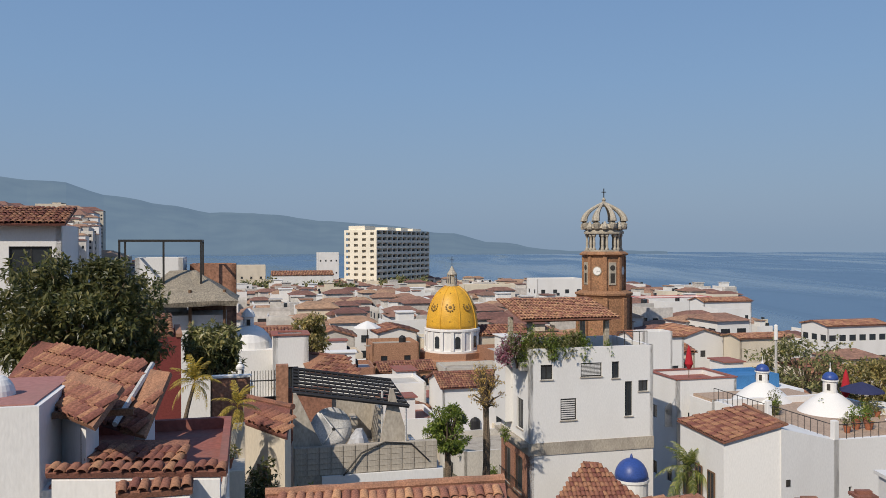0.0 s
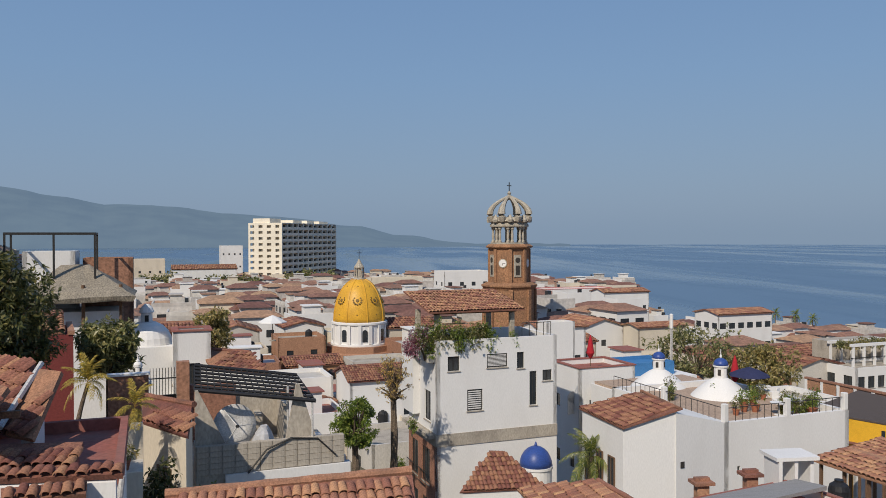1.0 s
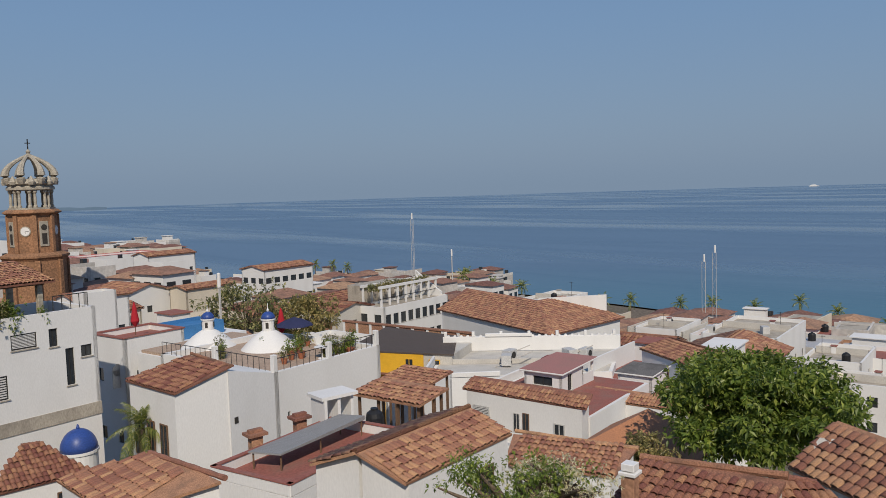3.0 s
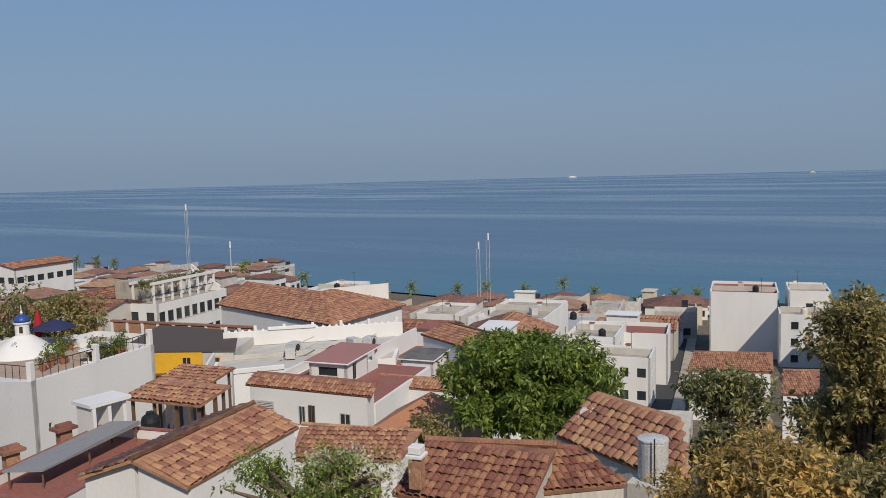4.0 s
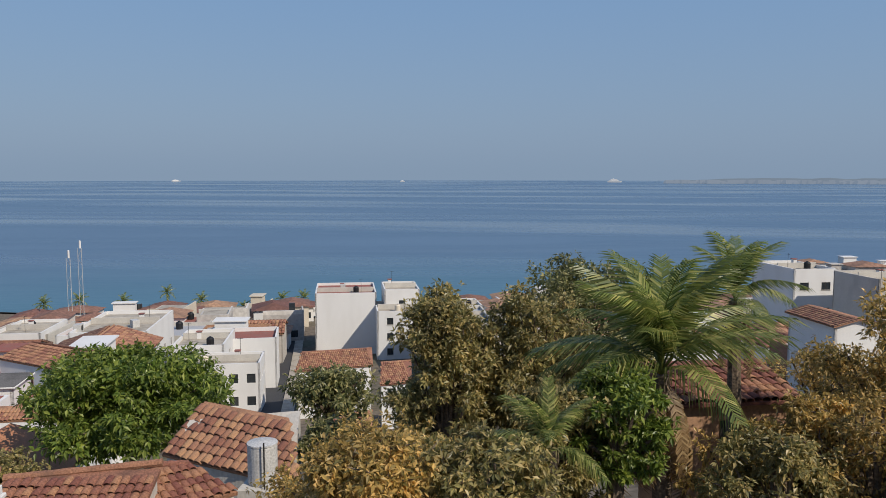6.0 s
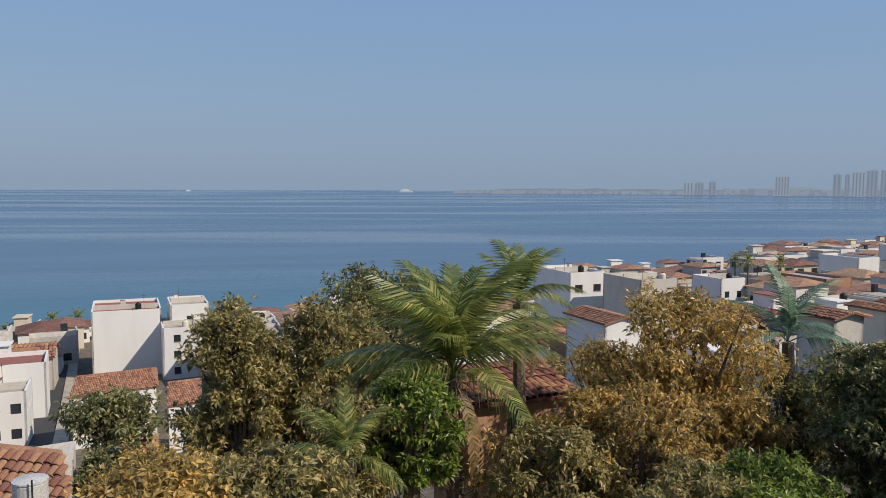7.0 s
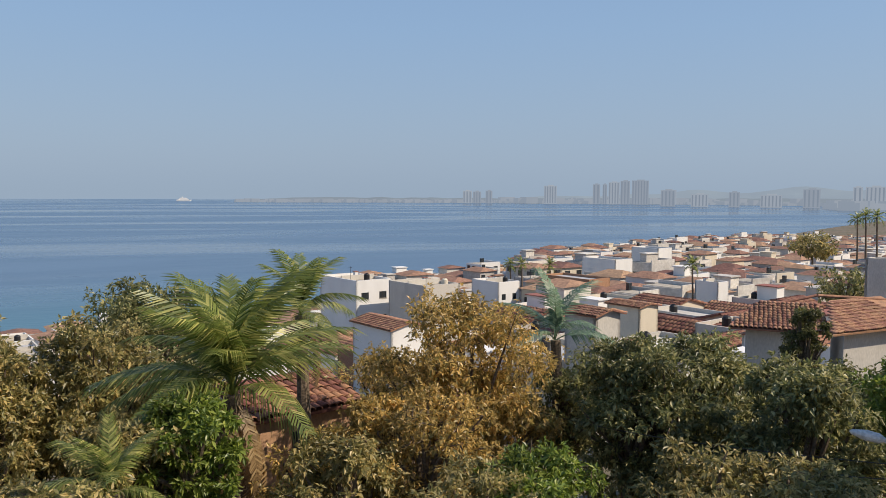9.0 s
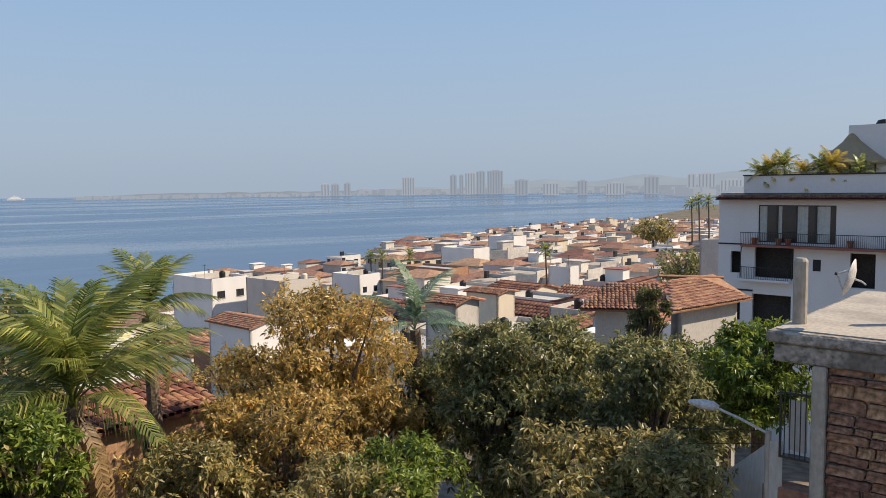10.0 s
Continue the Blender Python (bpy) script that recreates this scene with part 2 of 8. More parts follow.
def side_matrix(w, d, side):
    """The frame of one side of a w x d block centred on its base: front -y, right +x, back +y, left -x."""
    return {"front": pose(-w / 2, -d / 2, 0), "right": pose(w / 2, -d / 2, 0, 0, 0, 90), "back": pose(w / 2, d / 2, 0, 0, 0, 180), "left": pose(-w / 2, d / 2, 0, 0, 0, -90)}[side]


WINDOW_MESHES = {}


def window(parent, m, w, h, style="plain", frame_mat=None):
    """A window with frame, pane and sill, set into an opening; m: its lower left corner on the outer face."""
    key = (round(w, 2), round(h, 2), style)
    if key not in WINDOW_MESHES:
        fw = min(0.07, w * 0.08)
        if style == "louvre":
            f = boxes((0, w, 0.06, 0.12, 0, fw), (0, w, 0.06, 0.12, h - fw, h), (0, fw, 0.06, 0.12, fw, h - fw), (w - fw, w, 0.06, 0.12, fw, h - fw))
        else:
            f = boxes((0, w, 0.1, 0.16, 0, fw), (0, w, 0.1, 0.16, h - fw, h), (0, fw, 0.1, 0.16, fw, h - fw), (w - fw, w, 0.1, 0.16, fw, h - fw), (w / 2 - fw / 2, w / 2 + fw / 2, 0.1, 0.16, fw, h - fw))
        fm, pm = bpy.data.meshes.new("window_frame"), bpy.data.meshes.new("pane")
        f.to_mesh(fm), f.free()
        if style == "far":
            f = boxes((0, w, 0.1, 0.14, 0, h))
            f.to_mesh(fm), f.free()
            fm.materials.append(GLASS)
        q = boxes((fw * 0.8, w - fw * 0.8, 0.12, 0.14, fw * 0.8, h - fw * 0.8))
        q.to_mesh(pm), q.free()
        fm.materials.append(frame_mat or METAL), pm.materials.append(GLASS)
        sm = None
        if style not in ("far", "framed"):
            sm = bpy.data.meshes.new("window_sill")
            q = boxes((-0.06, w + 0.06, -0.07, 0.1, -0.07, -0.003))
            q.to_mesh(sm), q.free()
            sm.materials.append(CONCRETE)
        lm = None
        if style == "louvre":
            lm = bpy.data.meshes.new("slat")
            q = boxes((fw, w - fw, 0.03, 0.06, 0, h / 11 * 0.62))
            bmesh.ops.rotate(q, verts=q.verts, matrix=Matrix.Rotation(-0.3, 3, "X"), cent=(0, 0.06, 0))
            q.to_mesh(lm), q.free()
            lm.materials.append(GREYMETAL)
        WINDOW_MESHES[key] = fm, pm, sm, lm
    fm, pm, sm, lm = WINDOW_MESHES[key]
    win = new("window", fm)
    win.parent, win.matrix_basis = parent, m
    if style == "far":
        return win
    p = new("pane", pm)
    p.parent = win
    if sm:
        p = new("sill", sm)
        p.parent = win
    if lm:
        for i in range(9):
            p = new("slat", lm)
            p.parent, p.matrix_basis = win, pose(0, 0.02, 0.09 + i * (h - 0.14) / 9)
    return win


def block(name, label, x, y, rz, w, d, z0, z1, mat=None, roof=None, storeys=2, bays=(3, 2), parapet=0.5, win=(1.1, 1.2), sides=("front", "left"), style="far", group="", eaves=None):
    """A flat-roofed house: walls with window openings on the given sides, a sunk roof inside a parapet."""
    mat, roof = mat or WHITE, roof or CONCRETE
    h = z1 - z0
    t = thing(name, label, "house", pose(x, y, z0, 0, 0, rz), group)
    wins = []
    bm = bmesh.new()
    sh = (h - parapet) / storeys
    for side in ("front", "right", "back", "left"):
        sm = side_matrix(w, d, side)
        length = w if side in ("front", "back") else d
        n = bays[0] if side in ("front", "back") else bays[1]
        ops = []
        if side in sides and n:
            for s in range(storeys):
                for i in range(n):
                    cx = length * (i + 0.5) / n
                    ww, hh = min(win[0], length / n * 0.7), min(win[1], sh * 0.6)
                    zz = s * sh + sh * 0.3
                    ops.append((cx - ww / 2, cx + ww / 2, zz, zz + hh))
        inset = 0.25 if side in ("right", "left") else 0
        facade(length, h, ops, 0.25, bm, sm)
        wins += [(sm @ pose(o[0], 0, o[2]), o[1] - o[0], o[3] - o[2]) for o in ops]
    bmesh.ops.remove_doubles(bm, verts=bm.verts, dist=0.0005)
    part("wall", bm, mat, t)
    part("roof", boxes((-w / 2 + 0.25, w / 2 - 0.25, -d / 2 + 0.25, d / 2 - 0.25, h - parapet - 0.2, h - parapet)), roof, t)
    # solid dark box in place of unlit rooms behind the windows
    part("room_shade_fill", boxes((-w / 2 + 0.5, w / 2 - 0.5, -d / 2 + 0.5, d / 2 - 0.5, 0, h - parapet - 0.25)), DARK, t)
    if eaves:
        part("coping", boxes((-w / 2 - 0.08, w / 2 + 0.08, -d / 2 - 0.08, -d / 2 + 0.3, h, h + 0.08), (-w / 2 - 0.08, w / 2 + 0.08, d / 2 - 0.3, d / 2 + 0.08, h, h + 0.08), (-w / 2 - 0.08, -w / 2 + 0.3, -d / 2 + 0.3, d / 2 - 0.3, h, h + 0.08), (w / 2 - 0.3, w / 2 + 0.08, -d / 2 + 0.3, d / 2 - 0.3, h, h + 0.08)), eaves, t)
    for m, ww, hh in wins:
        window(t, m, ww, hh, style)
    return t


# barrel tiles: one curved tapering shell, shared by all
def tile_mesh(name, length, width, mat):
    vs, fs = [], []
    for j, (v, wd, lift) in enumerate(((0, width * 0.58, 0.035), (length, width * 0.46, 0.0))):
        for i in range(6):
            a = math.pi * i / 5
            vs.append((wd * -math.cos(a), v, lift + 0.75 * wd * math.sin(a)))
        for i in range(6):
            a = math.pi * i / 5
            vs.append(((wd - 0.018) * -math.cos(a), v, lift + 0.75 * (wd - 0.018) * math.sin(a) - 0.004))
    for i in range(5):
        fs.append((i, i + 1, 13 + i, 12 + i))
        fs.append((i, 6 + i, 7 + i, i + 1))
    me = bpy.data.meshes.new(name)
    me.from_pydata(vs, [], fs)
    for p in me.polygons:
        p.use_smooth = True
    me.materials.append(mat)
    return me


TILE_CACHE = {}


def tiled(parent, m, lu, lv, left=0.0, right=0.0, dark=False, near=0, tw=0.24, tl=0.4, sag=0.03, name="tile", back=True):
    """A roof plane of barrel tiles over a deck. m: frame with x along the eave, y up the slope, z out of it.
    left, right: how far the edges come in per metre up the slope. near: how many tiles are objects of their own."""
    mat, mats = (TILEDARK, TILEDARKS) if dark else (TILE, TILES)
    top = max(lu - (left + right) * lv, 0.02)
    deck = bmesh.new()
    for z in (-0.08, 0.015):
        for x, y in ((0, 0), (lu, 0), (left * lv + top, lv), (left * lv, lv)):
            deck.verts.new((x, y, z))
    deck.verts.ensure_lookup_table()
    v = deck.verts
    for f in ((3, 2, 1, 0), (4, 5, 6, 7), (0, 1, 5, 4), (1, 2, 6, 5), (2, 3, 7, 6), (3, 0, 4, 7)):
        deck.faces.new([v[i] for i in f])
    d = part("deck", deck, mat, parent, "", m)
    key = (tw, tl, dark)
    if key not in TILE_CACHE:
        TILE_CACHE[key] = tile_mesh("tile", tl * 1.12, tw, mat)
    me = TILE_CACHE[key]
    rng = random.Random(round(lu * 100) + round(lv * 10))
    base = np.array([q.co[:] for q in me.vertices])
    faces = [tuple(p.vertices) for p in me.polygons]
    vs, fs, count = [], [], 0
    for j in range(int(lv / tl)):
        y = j * tl
        a, b = left * (y + tl / 2), lu - right * (y + tl / 2)
        n = max(int(lu / tw), 1)
        for i in range(n):
            x = (i + 0.5) * lu / n
            if x < a or x > b:
                continue
            px, py, rz = x + rng.uniform(-0.02, 0.02), y + rng.uniform(-0.04, 0.04), rng.uniform(-0.06, 0.06)
            pz = 0.02 - sag * math.sin(math.pi * x / lu) * math.sin(math.pi * min(y / lv, 1)) + rng.uniform(0, 0.018)
            if count < near:
                o = new(name, me)
                o.parent = d
                o.matrix_basis = Matrix.Translation((px, py, pz)) @ Matrix.Rotation(rz, 4, "Z")
                count += 1
            else:
                c, s = math.cos(rz), math.sin(rz)
                q = base @ np.array([[c, s, 0], [-s, c, 0], [0, 0, 1]]) + (px, py, pz)
                k = len(vs)
                vs += [tuple(r) for r in q.tolist()]
                fs += [tuple(k + w for w in f) for f in faces]
    if vs:
        me2 = bpy.data.meshes.new("tile_field")
        me2.from_pydata(vs, [], fs)
        me2.polygons.foreach_set("use_smooth", [True] * len(fs))
        me2.materials.append(mats)
        o = new("tile_field", me2)
        o.parent = d
        tagged(o, kind="stuff")
    return d


def slope(x0, y0, z0, ang, pitch):
    """Frame of a roof plane whose eave starts at (x0, y0, z0), runs at ang degrees and rises to its left at pitch degrees."""
    return pose(x0, y0, z0, 0, 0, ang) @ pose(0, 0, 0, pitch)


def gable(parent, w, d, h, pitch=22, over=0.35, dark=False, near=0, ridge=True, tw=0.24, tl=0.4):
    """Two roof planes over a w x d block of height h with the ridge along x."""
    rise = (d / 2) * math.tan(radians(pitch))
    lv = (d / 2 + over) / math.cos(radians(pitch))
    drop = over * math.tan(radians(pitch))
    tiled(parent, slope(-w / 2 - over, -d / 2 - over, h - drop + 0.09, 0, pitch), w + 2 * over, lv, dark=dark, near=near, tw=tw, tl=tl)
    tiled(parent, slope(w / 2 + over, d / 2 + over, h - drop + 0.09, 180, pitch), w + 2 * over, lv, dark=dark, tw=tw, tl=tl)
    if ridge:
        bm = tube([(-w / 2 - over + i * (w + 2 * over) / 8, 0, h + rise + 0.08) for i in range(9)], [0.13, 0.11] * 4 + [0.13], 8)
        part("ridge", bm, TILEDARK if dark else TILE, parent)
    return rise


def tiled_house(name, label, x, y, rz, w, d, z0, z1, pitch=20, mat=None, dark=False, storeys=1, bays=(3, 2), sides=("front", "left"), win=(1.0, 1.1), near=0, style="far", tw=0.24, tl=0.4, group=""):
    """A house under a gabled barrel-tile roof, ridge along its own x; z1 is the top of the eaves wall."""
    mat = mat or WHITE
    h = z1 - z0
    t = thing(name, label, "house", pose(x, y, z0, 0, 0, rz), group)
    bm, wins = bmesh.new(), []
    sh = h / storeys
    for side in ("front", "right", "back", "left"):
        sm = side_matrix(w, d, side)
        length, n = (w, bays[0]) if side in ("front", "back") else (d, bays[1])
        ops = []
        if side in sides and n:
            for s in range(storeys):
                for i in range(n):
                    cx, ww, hh = length * (i + 0.5) / n, min(win[0], length / n * 0.7), min(win[1], sh * 0.6)
                    ops.append((cx - ww / 2, cx + ww / 2, s * sh + sh * 0.3, s * sh + sh * 0.3 + hh))
        facade(length, h, ops, 0.25, bm, sm)
        wins += [(sm @ pose(o[0], 0, o[2]), o[1] - o[0], o[3] - o[2]) for o in ops]
    rise = (d / 2) * math.tan(radians(pitch))
    for x0 in (-w / 2, w / 2 - 0.25):
        a = [bm.verts.new((xx, yy, zz)) for xx in (x0, x0 + 0.25) for yy, zz in ((-d / 2, h), (d / 2, h), (0, h + rise))]
        for f in ((2, 1, 0), (3, 4, 5), (0, 1, 4, 3), (1, 2, 5, 4), (2, 0, 3, 5)):
            bm.faces.new([a[i] for i in f])
    bmesh.ops.remove_doubles(bm, verts=bm.verts, dist=0.0005)
    part("wall", bm, mat, t)
    # dark fill gives the shade of the rooms inside
    part("room_shade_fill", boxes((-w / 2 + 0.5, w / 2 - 0.5, -d / 2 + 0.5, d / 2 - 0.5, 0, h - 0.1)), DARK, t)
    gable(t, w, d, h, pitch, dark=dark, near=near, tw=tw, tl=tl)
    for m, ww, hh in wins:
        window(t, m, ww, hh, style)
    return t


# ---- plants ----
def leaf_cloud(centres, count, size, rng, droop=0.3, aspect=0.42, shell=0.55, spray=6):
    """Many small folded leaves in sprays round twig tips; centres: (x, y, z, rx, ry, rz) of the clumps."""
    c = np.array(centres)
    vol = c[:, 3] * c[:, 4] + c[:, 5]
    tips = max(count // spray, 1)
    k = rng.choice(len(c), tips, p=vol / vol.sum())
    d = rng.normal(size=(tips, 3))
    d /= np.linalg.norm(d, axis=1)[:, None]
    r = shell + (1 - shell) * rng.random(tips) ** 0.6
    r *= 1 + 0.25 * rng.normal(size=tips)
    tip = c[k, :3] + d * c[k, 3:] * r[:, None]
    count = tips * spray
    d, tip = np.repeat(d, spray, 0), np.repeat(tip, spray, 0)
    axis = rng.normal(size=(count, 3)) + d * 0.6
    axis[:, 2] -= droop
    axis /= np.linalg.norm(axis, axis=1)[:, None] + 1e-6
    face = d * 0.4 + rng.normal(size=(count, 3)) * 0.35
    face[:, 2] += 0.75
    face -= axis * (axis * face).sum(1)[:, None]
    face /= np.linalg.norm(face, axis=1)[:, None] + 1e-6
    side = np.cross(axis, face)
    s = size * (0.55 + 0.9 * rng.random(count))[:, None]
    a = tip + axis * s * 0.12
    p = tip + axis * s * 0.55
    b = tip + axis * s * 1.1 - np.array((0, 0, 1.0)) * s * 0.12
    l = p + side * s * aspect * 0.5 + face * s * 0.07
    q = p - side * s * aspect * 0.5 + face * s * 0.07
    vs = np.stack([a, l, b, q], 1).reshape(-1, 3)
    i = np.arange(count) * 4
    fs = np.concatenate([np.stack([i, i + 2, i + 1], 1), np.stack([i, i + 3, i + 2], 1)])
    return vs.tolist(), [], fs.tolist()


def tree(name, label, x, y, z0, height, radius, mat, leaves=9000, size=0.22, seed=1, clumps=26, trunk=0.22, flat=0.75, bare=0.35, layer=0.8, twigs=0):
    """A broadleaf tree: tapered trunk, limbs to clumps of leaves, uneven outline."""
    rng = np.random.default_rng(seed)
    t = thing(name, label, "tree", pose(x, y, z0))
    cz = height - radius * flat
    cs = []
    for i in range(clumps * 3):
        a, e = rng.uniform(0, 2 * math.pi), rng.uniform(-0.95, 0.92)
        rr = radius * rng.uniform(0.25, 0.95) * math.sqrt(max(0.05, 1 - 0.8 * e * e))
        s = radius * rng.uniform(0.1, 0.25)
        cs.append((rr * math.cos(a), rr * math.sin(a), cz + e * radius * flat * 0.88, s * 1.15, s * 1.15, s * layer))
    bm = bmesh.new()
    fork = max(cz - radius * flat * 0.9, height * bare * 0.5)
    tube([(0, 0, -0.5), (0.05, 0.03, fork * 0.5), (0.0, 0.1, fork)], [trunk * 1.25, trunk, trunk * 0.8], 8, bm)
    part("trunk", bm, BARK, t)
    bm = bmesh.new()
    for c in cs[::2]:
        e = Vector(c[:3])
        mid = Vector((e.x * 0.45, e.y * 0.45, fork + (e.z - fork) * 0.6))
        tube([(0, 0.1, fork - 0.1), tuple(mid), tuple(e)], [trunk * 0.5, trunk * 0.28, trunk * 0.08], 5, bm)
    for i in range(twigs):
        c = cs[i % len(cs)]
        a = Vector(c[:3])
        b = a + Vector(rng.normal(size=3)).normalized() * c[3] * rng.uniform(0.6, 1.2)
        tube([tuple(a), tuple(b)], [trunk * 0.09, trunk * 0.03], 4, bm)
    part("branchwork", bm, BARK, t)
    part("crown", leaf_cloud(cs, leaves, size, rng, shell=0.25), mat, t)
    return t


FROND = {}


def frond_mesh(length, mat, seed, droop, pairs=44, leaf=0.8, width=0.06, ragged=0.2):
    """One feather leaf: an arching rib with leaflets on both sides, along +x."""
    rng = np.random.default_rng(seed)
    vs, fs = [], []
    width = max(width * 0.95, 2.0 / pairs)

    def rib(s):
        return Vector((length * (s - 0.18 * droop * s * s), 0, length * (0.32 * s - (0.32 + 0.62 * droop) * s * s)))

    for i in range(13):
        p = rib(i / 12)
        r = 0.03 * (1 - 0.85 * i / 12) * length / 3
        k = len(vs)
        vs += [(p.x, p.y + r, p.z), (p.x, p.y - r, p.z), (p.x, p.y, p.z - 1.4 * r)]
        if i:
            for a, b in ((0, 1), (1, 2), (2, 0)):
                fs.append((k - 3 + a, k - 3 + b, k + b, k + a))
    for i in range(pairs):
        s = 0.16 + 0.83 * (i + rng.uniform(-0.3, 0.3)) / pairs
        s = min(max(s, 0.12), 0.995)
        p = rib(s)
        tan = (rib(min(s + 0.02, 1)) - rib(s - 0.02)).normalized()
        ll = leaf * length / 3 * (0.35 + 1.0 * math.sin(math.pi * min(1, 0.12 + 0.85 * s)) ** 0.8) * rng.uniform(1 - ragged, 1 + ragged)
        for sg in (1, -1):
            d = (tan * (0.55 + 0.5 * s) + Vector((0, sg, 0)) * 1.0 + Vector((0, 0, 0.15 - 0.1 * droop))).normalized()
            e = p + d * ll * 0.55 + Vector((0, 0, -0.06 * ll))
            f = p + d * ll * 0.9 + Vector((0, 0, -(0.62 + rng.uniform(0, 0.4)) * ll))
            wv = tan * width * length / 3
            k = len(vs)
            vs += [tuple(p - wv * 0.4), tuple(p + wv * 0.4), tuple(e + wv * 0.5), tuple(e - wv * 0.5), tuple(f)]
            fs += [(k, k + 1, k + 2, k + 3), (k + 3, k + 2, k + 4)]
    me = bpy.data.meshes.new("frond")
    me.from_pydata(vs, [], fs)
    me.materials.append(mat)
    return me


def palm(name, label, x, y, z0, trunk_h, length, fronds=22, mat=None, seed=1, trunk_r=0.17, lean=(0.3, 0.1), dry=0, yellow=0, pairs=44, low=-0.5, rise=1.15, group=""):
    """A feather palm: ringed trunk, crown of arching fronds, dry ones hanging."""
    mat = mat or PALM
    rng = random.Random(seed)
    t = thing(name, label, "palm tree", pose(x, y, z0), group)
    n = 10
    pts = [(lean[0] * (i / n) ** 1.6, lean[1] * (i / n) ** 1.6, trunk_h * i / n) for i in range(n + 1)]
    part("trunk", tube(pts, [trunk_r * (1.35 - 0.5 * i / n + (0.07 if i % 2 else 0)) for i in range(n + 1)], 9), BARK, t)
    top = Vector(pts[-1])
    for i in range(fronds):
        a = i * 2.39996 + rng.uniform(-0.2, 0.2)
        u = i / max(fronds - 1, 1)
        el = 1.5 - (1.5 - low) * u ** rise + rng.uniform(-0.15, 0.15)
        m, dr, lf = mat, 0.45 + 0.6 * u, 0.5
        if i >= fronds - dry:
            m, el, dr, lf = PALMDRY, -1.1 + rng.uniform(-0.2, 0.15), 0.3, 0.36
        elif i >= fronds - dry - yellow:
            m, a, el = PALMYELLOW, 1.4, 0.3
        key = (round(length, 1), m.name, int(dr * 3), i % 3, pairs)
        if key not in FROND:
            FROND[key] = frond_mesh(length, m, len(FROND) + 3, dr, pairs, lf)
        o = new("frond", FROND[key])
        o.parent = t
        sc = rng.uniform(0.85, 1.1)
        o.matrix_basis = Matrix.Translation(top + Vector((0, 0, 0.1 * (1 - u)))) @ Matrix.Rotation(a, 4, "Z") @ Matrix.Rotation(-el + 0.08, 4, "Y") @ Matrix.Rotation(rng.uniform(-0.25, 0.25), 4, "X") @ Matrix.Scale(sc, 4)
    return t


def bush(name, label, x, y, z, r, h, mat, leaves=900, size=0.14, seed=1, category="bush", group=""):
    rng = np.random.default_rng(seed)
    t = thing(name, label, category, pose(x, y, z), group)
    cs = [(rng.uniform(-0.5, 0.5) * r, rng.uniform(-0.5, 0.5) * r, h * rng.uniform(0.35, 0.75), r * rng.uniform(0.35, 0.6), r * rng.uniform(0.35, 0.6), h * rng.uniform(0.25, 0.42)) for _ in range(7)]
    bm = bmesh.new()
    for c in cs:
        tube([(c[0] * 0.1, c[1] * 0.1, -0.05), (c[0] * 0.6, c[1] * 0.6, c[2] * 0.6), c[:3]], [0.03, 0.02, 0.01], 4, bm)
    part("stem_cluster", bm, BARK, t)
    part("foliage", leaf_cloud(cs, leaves, size, rng, shell=0.3), mat, t)
    return t


# ---- the setting: land, sea, beach, mountains ----
def shore(az):
    """How far the shoreline lies from the viewpoint, by compass angle in degrees."""
    knots = ((-62, 2600), (-45, 2300), (-33, 1700), (-24, 1000), (-15, 620), (0, 560), (15, 450), (30, 340), (45, 285), (60, 228), (75, 208), (90, 218), (105, 262), (120, 350), (130, 520), (138, 900), (145, 1700), (152, 3600))
    if az <= -62 or az >= 152:
        return 3800.0
    for (a, s), (b, e) in zip(knots, knots[1:]):
        if a <= az <= b:
            k = (az - a) / (b - a)
            return math.exp(math.log(s) * (1 - k) + math.log(e) * k)
    return 3800.0


def land(x, y):
    """Height of the hillside and the town's flat."""
    r, az = math.hypot(x, y), math.degrees(math.atan2(x, y))
    s = shore(az)
    h = 3.5 + 26.5 * math.exp(-r / (140 - 65 * max(0.0, 1 - ((az - 65) / 50) ** 2)))
    back = max(0.0, -math.cos(radians(az - 47)) - 0.45)
    h += back * min(r, 900) * 0.5
    if az < -20:
        h += 70 * math.exp(-((r - 800) / 420) ** 2) * min(1, max(0, (-19 - az) / 11))
    edge = (s - r) / max(s * 0.06, 14)
    return h * min(1, max(0, edge)) + 0.9 * min(1, max(-3, edge))


def roof_line(x, y):
    """How high the roofs of the town stand."""
    r, az = math.hypot(x, y), math.degrees(math.atan2(x, y))
    if az < 20:
        return 24.5 + 4.0 * min(1, max(0, (r - 110) / 55)) - 0.025 * max(0, r - 150) + (60 * math.exp(-((r - 800) / 420) ** 2) if az < -24 and r > 400 else 0)
    if az < 44:
        return 27.5 - 0.065 * (r - 80)
    if az < 106:
        return max(6.5, 23.0 - 0.11 * (r - 90))
    if az < 120:
        return 26.5 - 0.085 * (r - 60) if r < 160 else 18 - 0.02 * (r - 160)
    return 28.8 - 0.05 * (r - 60) if r < 150 else 24.3 - 0.026 * (r - 150)


